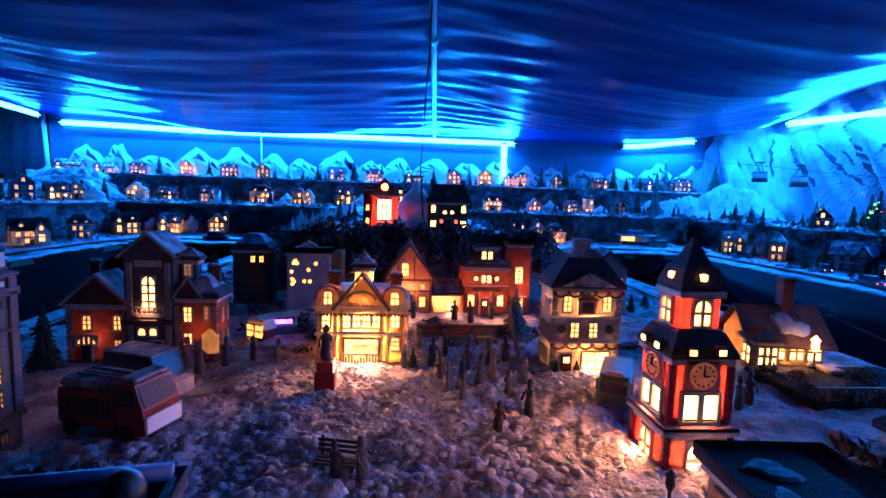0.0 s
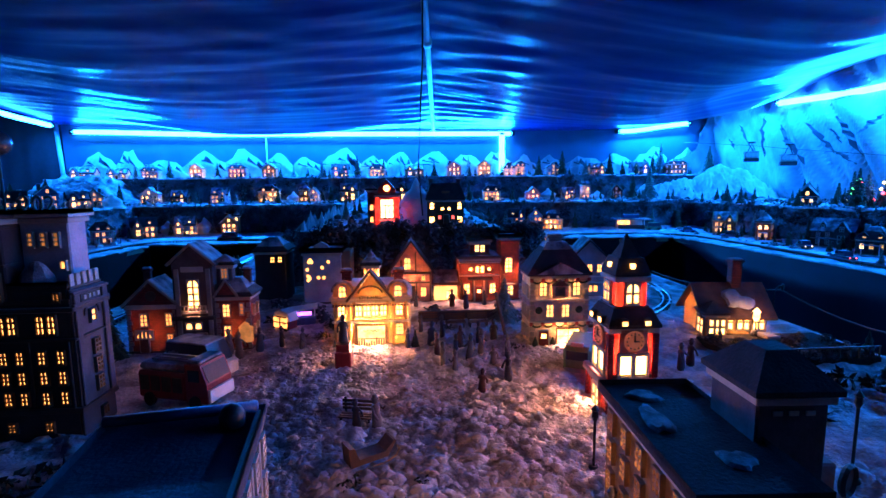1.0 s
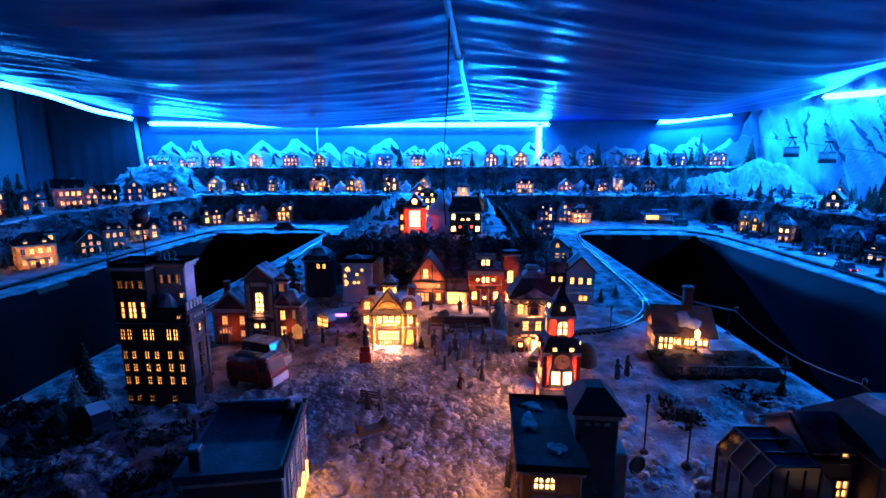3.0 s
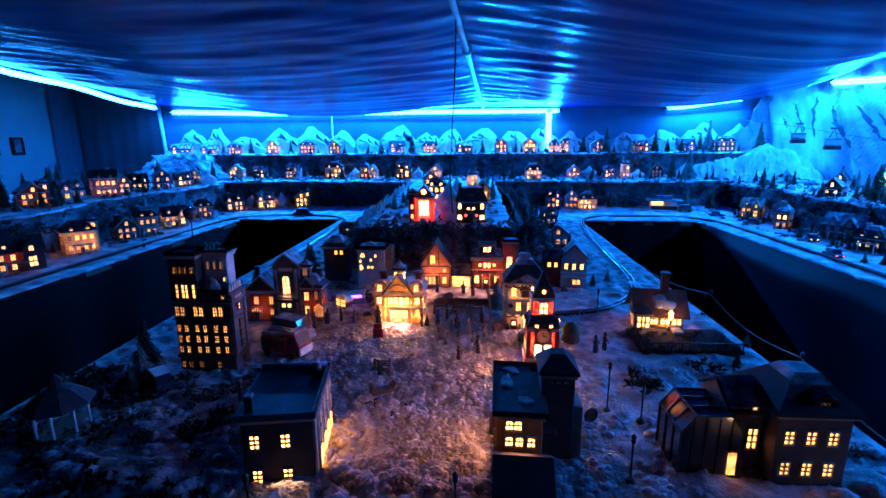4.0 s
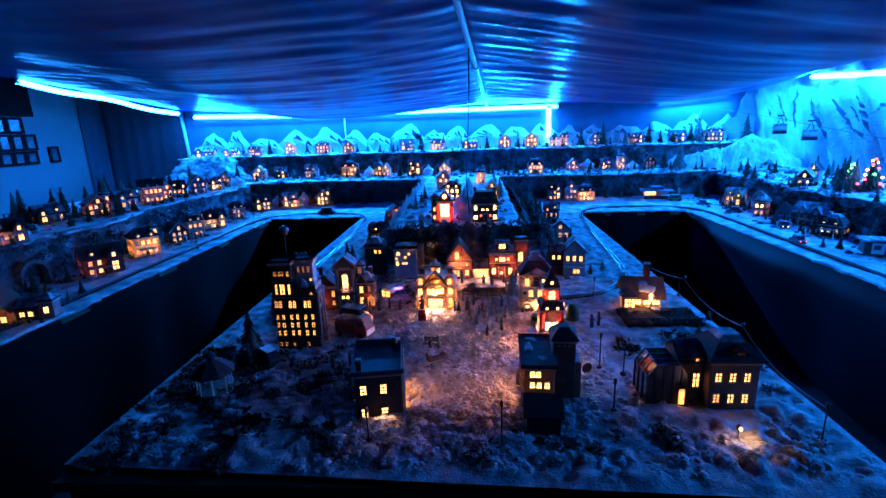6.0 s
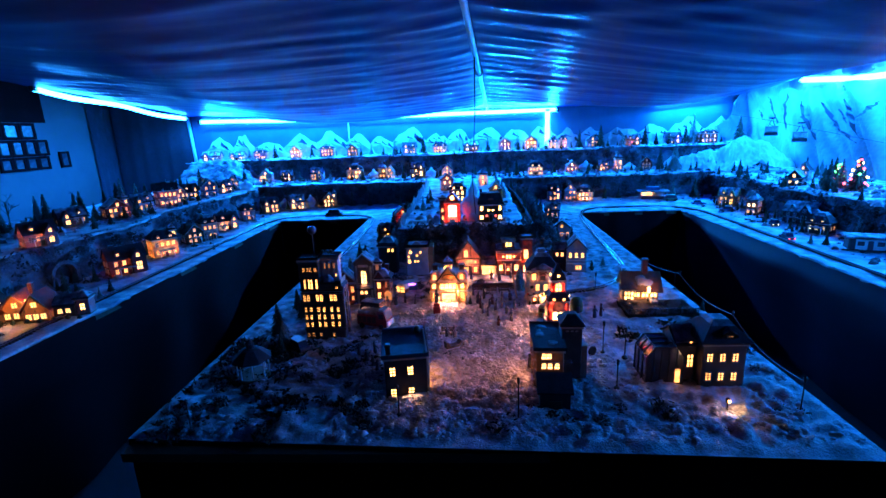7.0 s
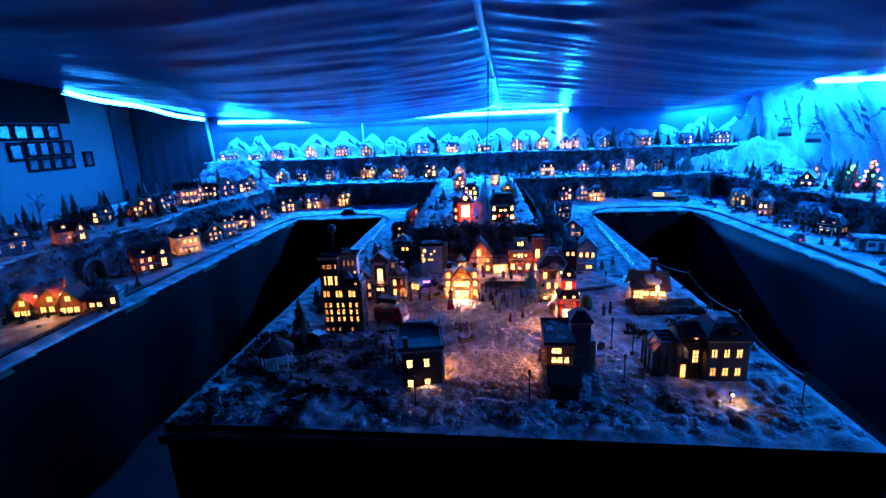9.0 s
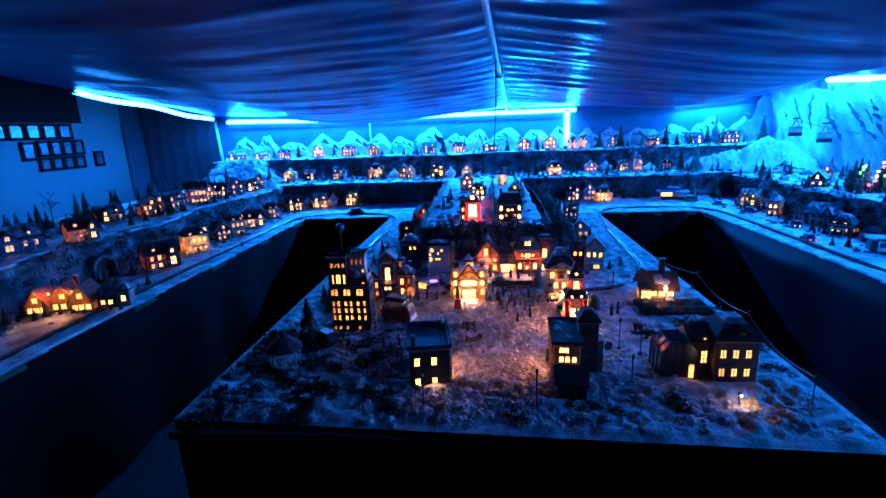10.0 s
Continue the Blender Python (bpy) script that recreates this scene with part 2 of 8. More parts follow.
def tube(bm, pts, r, n=6):
    """A round bar along points."""
    pts = [Vector(p) for p in pts]
    rings = []
    for i, p in enumerate(pts):
        d = (pts[min(i + 1, len(pts) - 1)] - pts[max(i - 1, 0)]).normalized()
        u = d.cross(Vector((0, 0, 1)))
        u = u.normalized() if u.length > 1e-4 else Vector((1, 0, 0))
        v = d.cross(u)
        rings.append([bm.verts.new(p + r * (math.cos(2 * math.pi * k / n) * u + math.sin(2 * math.pi * k / n) * v)) for k in range(n)])
    for a, b in zip(rings, rings[1:]):
        for k in range(n):
            bm.faces.new((a[k], a[(k + 1) % n], b[(k + 1) % n], b[k]))
    bm.faces.new(rings[0][::-1])
    bm.faces.new(rings[-1])
    return bm


def sheet(name, nx, ny, fn, material, label, category, keep=None, smooth=True, kind="structure", thick=0.0):
    """A grid of nx by ny cells, whose points fn(u, v) gives."""
    co = [fn(i / nx, j / ny) for j in range(ny + 1) for i in range(nx + 1)]
    faces = []
    for j in range(ny):
        for i in range(nx):
            if keep is None or keep((i + 0.5) / nx, (j + 0.5) / ny):
                a = j * (nx + 1) + i
                faces.append((a, a + 1, a + nx + 2, a + nx + 1))
    me = bpy.data.meshes.new(name)
    me.from_pydata(co, [], faces)
    me.materials.append(material)
    if smooth:
        me.polygons.foreach_set("use_smooth", [True] * len(me.polygons))
    ob = tagged(new(name, me), label, category, "", kind)
    if thick:
        mod = ob.modifiers.new("thickness", "SOLIDIFY")
        mod.thickness, mod.offset = thick, -1
    return ob


def nz(x, y, z=0.0, s=1.0):
    return noise.noise(Vector((x * s, y * s, z * s)))


def lerp(a, b, f):
    return a + (b - a) * f


def smooth01(f):
    f = max(0.0, min(1.0, f))
    return f * f * (3 - 2 * f)

# ---- the room ----
T = 0.75  # table top
LEV2, LEV3 = 0.99, 1.245  # terraces
WALL_Y, LEFT_X, RIGHT_X = 5.5, -5.0, 3.62

solo("floor", boxm(LEFT_X - 0.1, RIGHT_X + 0.1, -4.1, WALL_Y + 0.1, -0.05, 0.0), FLOORM, "dark floor of the display room", "floor", kind="structure")
solo("wall_north", boxm(LEFT_X - 0.1, RIGHT_X + 0.1, WALL_Y, WALL_Y + 0.1, 0.0, 2.75), WALLP, "back wall behind the mountain backdrop", "wall", kind="structure")
solo("wall_west", boxm(LEFT_X - 0.1, LEFT_X, -4.1, WALL_Y, 0.0, 2.75), WALLP, "pale painted wall with hung pictures", "wall", kind="structure")
solo("wall_east", boxm(RIGHT_X, RIGHT_X + 0.1, -4.1, WALL_Y, 0.0, 2.75), WALLP, "side wall behind the snow mountain backdrop", "wall", kind="structure")
solo("wall_south", boxm(LEFT_X - 0.1, RIGHT_X + 0.1, -4.2, -4.1, 0.0, 2.75), CURTAIN, "dark wall behind the visitor", "wall", kind="structure")
solo("ceiling", boxm(LEFT_X - 0.1, RIGHT_X + 0.1, -4.2, WALL_Y + 0.1, 2.75, 2.8), CURTAIN, "dark ceiling above the plastic sheet", "ceiling", kind="structure")


def curtain(name, label, a, b, z0, z1, folds, amp=0.02):
    """A cloth that hangs in folds from a to b."""
    a, b = Vector((*a, 0)), Vector((*b, 0))
    d = (b - a).normalized()
    n = Vector((d.y, -d.x, 0))
    length = (b - a).length

    def fn(u, v):
        w = amp * math.sin(u * folds * 2 * math.pi + 1.7 * nz(u * 6, v * 2, 3)) * (1.0 - 0.75 * v) + amp * 1.2 * nz(u * folds * 0.5, v * 1.5, 5) * (1 - v)
        p = a + d * (u * length) + n * w
        return (p.x, p.y, lerp(z0, z1, v))
    return fn, label


def hang(name, label, a, b, z0, z1, folds, material, amp=0.02, category="curtain"):
    fn, label = curtain(name, label, a, b, z0, z1, folds, amp)
    return sheet(name, max(30, int(folds * 8)), 10, fn, material, label, category)


hang("trim_curtain_west", "dark curtain hung in the corner of the room", (LEFT_X + 0.03, 5.06), (LEFT_X + 0.03, WALL_Y - 0.02), 0.0, 2.3, 4, CURTAIN, 0.008)
hang("trim_curtain_corner", "dark curtain hung beside the mountain backdrop", (LEFT_X + 0.06, WALL_Y - 0.07), (-3.84, WALL_Y - 0.07), 0.0, 2.3, 6, CURTAIN, 0.010)


# the plastic sheet under the ceiling: two sagging bays either side of a pipe
def pipe_z(y):
    return 1.943 - 0.064 * (y - 2.755)


def pipe_x(y):
    return 0.05 + 0.06 * (y - 2.755)


def tarp_z(x, y):
    px, pz = pipe_x(y), pipe_z(y)
    wall = smooth01((5.45 - y) / 0.6)
    if x < px:
        f = min(1.0, (px - x) / (px + 3.8))
        edge = 1.865 + 0.085 * (5.2 - y)
        sag = lerp(0.015, 0.19, wall) * (1 - 0.40 * smooth01((f - 0.48) / 0.3)) * math.sin(math.pi * f) ** 0.8
    else:
        f = min(1.0, (x - px) / (3.5 - px))
        edge = 1.93 + 0.01 * (5.2 - y)
        deep = smooth01((5.45 - y) / 1.5)
        sag = lerp(0.09, 0.235, deep) * math.sin(math.pi * f ** 1.3) ** 0.8
        sag -= 0.145 * smooth01((x - 1.75) / 1.0) * smooth01((4.6 - y) / 1.2)
    z = lerp(pz + 0.02, edge, f) - sag
    near = math.exp(-abs(x - px) / 0.6)
    pull = 1 - math.exp(-abs(x - px) / 0.06)
    z += (0.017 if x > px else 0.012) * near * (0.5 + nz(x, y, 8, 1.3)) * math.sin(y * 23 + 7 * nz(x, y, 2, 0.8) + abs(x - px) * 7) * pull
    z += 0.006 * near * pull * nz(x * 1.5, y * 14, 6.0)
    z += 0.02 * nz(x * 0.5, y * 3.0, 1.0) * math.sin(math.pi * f) + 0.009 * nz(x * 1.2 + 4, y * 7.0, 2.0) + 0.004 * nz(x * 1.6, y * 17.0, 9.0)
    return z


def tarp_pt(u, v):
    x, y = lerp(-3.86, 3.52, u), lerp(-3.9, 5.46, v)
    return (x, y, tarp_z(x, y))


sheet("ceiling_sheet", 200, 320, tarp_pt, TARP, "dark blue plastic sheet sagging in wrinkled folds under the ceiling", "plastic sheet")
pipe = thing("ceiling_pipe", "pale pipe with a coupling under the plastic sheet", "pipe", pose(0, 0, 0))
part("pipe_run", tube(bmesh.new(), [(pipe_x(y), y, pipe_z(y)) for y in (-3.8, -1.5, 0.5, 2.755, 5.44)], 0.017, 10), PIPE, pipe, smooth=True)
part("coupling", tube(bmesh.new(), [(pipe_x(y), y, pipe_z(y)) for y in (2.72, 2.79)], 0.027, 12), PIPE, pipe, smooth=True)
cable = [(-0.01, 1.95, 1.0), (-0.025, 1.95, 1.2), (-0.012, 1.95, 1.45), (0.0, 1.97, 1.65), (0.005, 2.0, 1.96)]
solo("hanging_cable", tube(bmesh.new(), cable, 0.0035, 6), CABLE, "thin black power cable hanging from the ceiling pipe", "cable", smooth=True)


# r is wider than the strip itself: the glare round it is built into the tube
def led_tube(name, pts, label, r=0.024):
    ob = thing(name, label, "led light", pose(0, 0, 0), "blue led strips")
    part("tube", tube(bmesh.new(), pts, r, 8), LEDM, ob)
    for p in (pts[0], pts[-1]):
        part("end_cap", boxm(p[0] - 0.023, p[0] + 0.023, p[1] - 0.023, p[1] + 0.023, p[2] - 0.023, p[2] + 0.023, 0.003), BLACK, ob)
    return ob


led_tube("led_strip", [(x, 5.44, 1.735 + 0.03 * smooth01((-2.2 - x) / 1.5)) for x in np.linspace(-3.7, 1.12, 24)], "glowing blue led strip along the back wall")
led_tube("led_strip", [(x, 5.44, 1.757 + 0.09 * smooth01((x - 2.4) / 0.9)) for x in np.linspace(2.36, 3.22, 8)], "glowing blue led strip in the back corner")
led_tube("led_strip", [(0.995, 5.43, 1.72), (0.995, 5.43, 1.5), (0.998, 5.43, 1.29)], "glowing blue led strip hanging down the back wall", 0.034)
led_tube("led_strip", [(-3.81, y, 1.81 + 0.098 * (5.2 - y) + 0.012 * math.sin(y * 5)) for y in np.linspace(5.3, 3.06, 12)], "glowing blue led strip along the edge of the plastic sheet")
led_tube("led_strip", [(3.5, y, 1.895 - 0.07 * (4.35 - y) * (1 if y > 3.6 else 0) - (0.052 if y <= 3.6 else 0)) for y in np.linspace(4.42, -0.6, 22)], "glowing blue led strip above the painted snow mountain", 0.027)
post = tube(bmesh.new(), [(-3.82, 5.43, 1.0), (-3.86, 5.43, 1.9)], 0.022, 8)
solo("trim_corner_post", post, PIPE, "pale upright post at the end of the backdrop", "post", kind="structure", smooth=True)
post = tube(bmesh.new(), [(-1.66, 5.46, 1.2), (-1.66, 5.46, 1.72)], 0.008, 8)
solo("trim_backdrop_pole", post, PIPE, "thin pale pole in front of the backdrop", "post", kind="structure", smooth=True)

# painted backdrop: sky sheet and mountains in low relief
solo("backdrop", boxm(-3.83, RIGHT_X, WALL_Y - 0.03, WALL_Y, 1.0, 1.95), SKYP, "painted blue sky backdrop on the back wall", "backdrop", kind="structure")
solo("backdrop", boxm(RIGHT_X - 0.03, RIGHT_X, -1.5, WALL_Y - 0.031, 0.9, 2.2), SKYP, "painted blue sky backdrop on the side wall", "backdrop", kind="structure")


def mountain(rng, width, height, streaks, depth=0.03):
    """A peak in low relief with dark ridges; x along the wall, z up, -y to the viewer."""
    bm = bmesh.new()
    n = 10
    top = []
    for i in range(n + 1):
        f = i / n
        h = height * (1 - abs(2 * f - 1) ** 1.45) * (0.86 + 0.28 * rng.random()) + 0.01
        top.append((lerp(-width / 2, width / 2, f), h))
    mid = [bm.verts.new((x * 0.9, -depth * (0.5 + 0.8 * rng.random()), h * 0.5)) for x, h in top]
    base = [bm.verts.new((x, -depth * 0.3, -0.25)) for x, h in top]
    crest = [bm.verts.new((x, -0.004, h)) for x, h in top]
    for i in range(n):
        f1 = bm.faces.new((base[i], base[i + 1], mid[i + 1], mid[i]))
        f2 = bm.faces.new((mid[i], mid[i + 1], crest[i + 1], crest[i]))
    for _ in range(streaks):
        i = rng.randrange(2, n - 2)
        a, b = crest[i].co, mid[min(n, i + rng.choice((1, 2)))].co
        p = a.lerp(b, 0.15 + 0.3 * rng.random())
        q = a.lerp(b, 0.8 + 0.4 * rng.random())
        w = width * (0.02 + 0.03 * rng.random())
        pts = [(p.x, p.z), (p.x + w, lerp(p.z, q.z, 0.3)), (q.x + w * 1.2, q.z), (q.x - w * 0.4, q.z + 0.02), (p.x - w * 0.6, lerp(p.z, q.z, 0.45))]
        f = bm.faces.new([bm.verts.new((x, -depth * 1.35 - 0.002, z)) for x, z in pts])
        f.material_index = 1
    return bm


rng = random.Random(11)
x = -3.7
while x < 3.35:
    w = rng.uniform(0.44, 0.78)
    h = rng.uniform(0.20, 0.33) if not 0.9 < x < 1.6 else rng.uniform(0.14, 0.22)
    ob = solo("backdrop_peak", mountain(rng, w, h, rng.randrange(3, 6)), [PEAK, PEAKD], "snow-capped peak painted on the back wall", "painted mountain", pose(x + w * 0.4, WALL_Y - 0.034, LEV3 + 0.02), "painted mountains", "structure")
    x += w * 0.62


def massif_pt(u, v):
    """The great snowfield on the side wall: furrowed, turning the back corner."""
    s = lerp(-0.45, 6.2, u)
    top = lerp(1.45, 2.15, smooth01((s + 0.45) / 0.5)) + 0.06 * nz(s, 0, 0, 2.2)
    z = lerp(0.85, top, v)
    skew = s + 0.55 * (z - 1.3)
    fur = abs(nz(skew, z * 0.25, 1, 3.1)) * 0.17 + abs(nz(skew, z * 0.4, 4, 8.0)) * 0.025 + 0.025 * nz(s, z * 1.2, 6, 2.0) + 0.02
    if s < 0:
        return (RIGHT_X - 0.05 + s, WALL_Y - 0.05 - fur, z)
    return (RIGHT_X - 0.05 - fur, WALL_Y - 0.05 - s, z)


ob = sheet("backdrop_massif", 260, 40, massif_pt, SNOWCLOTH, "great furrowed snow mountain painted on the side wall", "painted mountain", smooth=False)
ridges = [  # y and z at the top, y and z at the foot, half width
    (4.30, 1.68, 3.94, 1.29, 0.055), (4.03, 1.67, 3.70, 1.37, 0.045), (3.72, 1.40, 3.50, 1.27, 0.045), (3.71, 1.67, 3.36, 1.33, 0.042),
    (4.93, 1.76, 4.68, 1.45, 0.032), (4.50, 1.80, 4.45, 1.39, 0.028), (3.76, 1.58, 3.66, 1.45, 0.032), (3.34, 1.63, 3.43, 1.50, 0.030),
    (5.02, 1.62, 4.93, 1.50, 0.022), (4.82, 1.46, 4.70, 1.36, 0.020),
]
for _ in range(16):
    y0, z0, ln = rng.uniform(0.2, 3.2), rng.uniform(1.45, 1.75), rng.uniform(0.25, 0.42)
    ridges.append((y0, z0, y0 - 0.9 * ln, z0 - ln, rng.uniform(0.03, 0.05)))
for y0, z0, y1, z1, wd in ridges:
    bm = bmesh.new()
    left, right = [], []
    for q in range(13):
        f = q / 12
        yy, zz = WALL_Y - 0.05 - lerp(y0, y1, f) + rng.uniform(-0.014, 0.014), lerp(z0, z1, f)
        ww = wd * math.sin(math.pi * (0.06 + 0.88 * f)) * rng.uniform(0.35, 1.5)
        skew = yy + 0.55 * (zz - 1.3)
        fur = abs(nz(skew, zz * 0.25, 1, 3.1)) * 0.17 + abs(nz(skew, zz * 0.4, 4, 8.0)) * 0.025 + 0.025 * nz(yy, zz * 1.2, 6, 2.0) + 0.02
        xx = RIGHT_X - 0.075 - fur
        left.append(bm.verts.new((xx - 0.045, WALL_Y - 0.05 - yy - ww, zz)))
        right.append(bm.verts.new((xx - 0.045, WALL_Y - 0.05 - yy + ww, zz + rng.uniform(0.2, 0.9) * ww)))
    for q in range(12):
        bm.faces.new((left[q], right[q], right[q + 1], left[q + 1]))
    solo("backdrop_ridge", bm, PEAKD, "dark bare ridge on the painted mountain", "painted ridge", None, "painted ridges", "structure")

# ---- tables, snow sheets, rock faces and cloth skirts ----
def flake(x, y):
    return 0.006 * nz(x, y, 0, 9) + 0.004 * nz(x, y, 4, 23)


def pen_front(x):
    return -0.045 * (x + 1.0)


def pen_right(y):
    return 0.935 + 0.02 * (y / 3.3)


def fluff_mask(x, y):
    """Where loose fluffy snow lies thick on the square."""
    d = ((x + 0.02) / 0.45) ** 2 + ((y - 0.55) / 0.55) ** 2
    return smooth01(1.4 - d)


def pen_z(x, y):
    m = fluff_mask(x, y)
    z = T + flake(x, y)
    z += m * (0.008 + 0.012 * abs(nz(x, y, 7, 16)) + 0.009 * abs(nz(x, y, 9, 38)))
    z += (1 - m) * (0.009 * abs(nz(x, y, 3, 28)) + 0.012 * abs(nz(x, y, 13, 13)))
    if y < 0.25:
        z += 0.022 * abs(nz(x, y, 11, 18)) * smooth01((y - pen_front(x)) / 0.08)
    return z


def pen_pt(u, v):
    x0 = lerp(-1.0, 1.0, u)
    y = lerp(pen_front(x0), 3.32, v)
    x = lerp(-1.0, pen_right(y), u)
    edge = min(u, 1 - u, v * 1.6) * 2
    return (x, y, lerp(T, pen_z(x, y), smooth01(edge / 0.03)))


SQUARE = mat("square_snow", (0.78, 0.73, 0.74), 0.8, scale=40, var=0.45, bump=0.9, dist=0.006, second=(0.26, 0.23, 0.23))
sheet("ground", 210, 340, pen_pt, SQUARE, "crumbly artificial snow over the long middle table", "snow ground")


def rock(name, pts, z0, z1, label, amp=0.035, step=0.03, lean=0.04, material=ROCK):
    """A crumpled rock-paper face that follows a line of points, bulging out to the right of its way."""
    P = [Vector((*p, 0)) for p in pts]
    seg = [(b - a).length for a, b in zip(P, P[1:])]
    total = sum(seg)

    def along(s):
        for (a, b), l in zip(zip(P, P[1:]), seg):
            if s <= l or b is P[-1]:
                d = (b - a).normalized()
                return a + d * min(s, l), Vector((d.y, -d.x, 0))
            s -= l

    def fn(u, v):
        p, n = along(u * total)
        top = z1 + 0.012 * nz(p.x, p.y, 3, 6) + 0.01 * nz(p.x, p.y, 5, 15)
        z = lerp(z0, top, v)
        w = lean * (1 - v) + amp * nz(p.x, p.y, z * 1.3, 7) + amp * 0.6 * nz(p.x, p.y, z, 19)
        w = lerp(w, 0.012, smooth01((v - 0.85) / 0.15))
        q = p + n * w
        return (q.x, q.y, z)
    return sheet(name, max(8, int(total / step)), 12, fn, material, label, "rock face")


def wavy(v, base, amp=0.03):
    return base + amp * nz(v, base * 3, 0, 5) + 0.4 * amp * nz(v, base, 2, 14)


def terrace(name, x0f, x1f, y0f, y1f, z, res, label):
    """A snow sheet between wavy lines; each of the four is a function or a number."""
    num = (int, float)

    def fn(u, v):
        ya, yb = (y0f, y1f) if isinstance(y0f, num) else (y0f(lerp(-3.5, 3.6, u)), y1f)
        y = lerp(ya, yb, v)
        xa = x0f if isinstance(x0f, num) else x0f(y)
        xb = x1f if isinstance(x1f, num) else x1f(y)
        x = lerp(xa, xb, u)
        return (x, y, z + 1.4 * flake(x, y) + 0.006 * nz(x, y, 1, 4))
    return fn


def ground_sheet(name, fn, nx, ny, label, material=SNOW):
    return sheet(name, nx, ny, fn, material, label, "snow ground", thick=0.012)


LX, RX = -1.86, 1.87  # inner edges of the side tables
ground_sheet("ground", terrace("w", -2.55, LX, -1.6, 3.34, T, 0, ""), 30, 200, "blue-lit snow along the front of the side table")
ground_sheet("ground", terrace("e", RX, 2.75, -1.6, 3.34, T, 0, ""), 36, 200, "blue-lit snow and road along the side table")
ground_sheet("ground", terrace("n", -2.6, 2.75, 3.30, 4.6, T + 0.002, 0, ""), 220, 60, "blue-lit snow along the front of the back table")
# terraces
ground_sheet("ground", terrace("n2", -3.4, 3.5, lambda x: 4.2 + 0.05 * math.sin(x * 3) + 0.06 * nz(x, 0, 0, 2), 5.2, LEV2, 0, ""), 240, 40, "snow ledge of the second terrace along the back")
ground_sheet("ground", terrace("n3", -3.7, 3.55, lambda x: 4.98 + 0.04 * math.sin(x * 4) + 0.05 * nz(x, 3, 0, 3), 5.47, LEV3, 0, ""), 240, 20, "snow ledge of the top terrace under the mountains")
ground_sheet("ground", terrace("w2", -3.5, lambda y: -2.42 + 0.05 * math.sin(y * 4) + 0.04 * nz(y, 1, 0, 5), -1.4, 4.3, LEV2, 0, ""), 40, 170, "snow ledge of the raised side terrace")
ground_sheet("ground", terrace("e2", lambda y: 2.55 + 0.05 * math.sin(y * 4) + 0.04 * nz(y, 2, 0, 5), 3.55, -1.4, 4.3, LEV2 - 0.02, 0, ""), 40, 170, "snow ledge of the raised side terrace")
rock("rock_face", [(-2.42, 4.25), (-1.2, 4.22), (-0.5, 4.18)], T, LEV2, "dark crumpled rock face below the second terrace")
rock("rock_face", [(0.32, 4.2), (1.2, 4.24), (2.6, 4.22)], T, LEV2, "dark crumpled rock face below the second terrace")
rock("rock_face", [(-3.5, 5.02), (-2, 5.0), (0, 5.0), (2, 5.0), (3.5, 5.02)], LEV2, LEV3, "dark crumpled rock face below the top terrace")
rock("rock_face", [(-2.43, -1.4), (-2.43, 1.0), (-2.45, 2.5), (-2.42, 4.25)], T, LEV2, "blue-grey rock face below the raised side terrace")
rock("rock_face", [(2.56, 4.25), (2.56, 2.0), (2.56, -1.4)], T, LEV2 - 0.02, "blue-grey rock face below the raised side terrace")


# the raised spine in the middle of the long table
def spine_l(y):
    return -0.5 + 0.02 * nz(y, 3, 0, 5)


def spine_r(y):
    return 0.30 + 0.03 * nz(y, 7, 0, 5)


def spine_pt(u, v):
    y = lerp(1.74 + 0.03 * nz(u * 4, 1, 0), 4.25, v)
    x = lerp(spine_l(y), spine_r(y), u)
    return (x, y, 0.955 + 0.035 * smooth01((y - 2.2) / 1.8) + 1.3 * flake(x, y))


ground_sheet("ground", spine_pt, 40, 120, "snow path on the raised ridge in the middle table")
rock("rock_face", [(-0.5, 1.74), (-0.1, 1.72), (0.3, 1.74), (0.42, 1.82)], T, 0.965, "dark brown crumpled rock face behind the square", amp=0.045)
rock("rock_face", [(-0.5, 4.2), (-0.5, 3.0), (-0.5, 1.74)], T, 0.97, "dark rock face beside the fenced ridge")
rock("rock_face", [(0.32, 1.8), (0.36, 3.0), (0.32, 4.2)], T, 0.965, "dark wooded rock face beside the ridge", lean=0.16)


# mound of bright snow in the back corner
def mound_pt(u, v):
    x, y = lerp(2.15, 3.5, u), lerp(4.25, 5.02, v)
    h = 0.0
    for cx, cy, r, a in ((3.12, 4.64, 0.48, 0.36), (2.66, 4.68, 0.34, 0.22), (3.34, 4.48, 0.26, 0.20), (2.88, 4.42, 0.26, 0.15), (3.22, 4.34, 0.2, 0.12), (2.42, 4.7, 0.26, 0.2)):
        d = math.hypot(x - cx, y - cy) / r
        h = max(h, a * max(0.0, 1 - d ** 1.7))
    k = min(1, h * 14)
    z = LEV2 - 0.03 + h + k * (0.075 * nz(x, y, 1, 6) - 0.03 * abs(nz(x, y, 5, 9)) + 0.03 * nz(x, y, 2, 17) + 0.02 * nz(x, y, 3, 41))
    return (x, y, z)


sheet("snow_mound", 120, 80, mound_pt, FROST, "bright mound of crumpled white snow paper", "snow mound", kind="", smooth=False)


# slope of snowy rocks up to the top terrace in the far corner
def slope_pt(u, v):
    x, y = lerp(-3.5, -2.45, u), lerp(3.7, 5.0, v)
    h = 0.30 * smooth01((y - 3.9) / 1.1) * smooth01((-2.55 - x) / 0.6)
    return (x, y, LEV2 - 0.02 + h + 0.05 * min(1, h * 9) * nz(x, y, 1, 8) + 0.03 * min(1, h * 9) * nz(x, y, 2, 21))


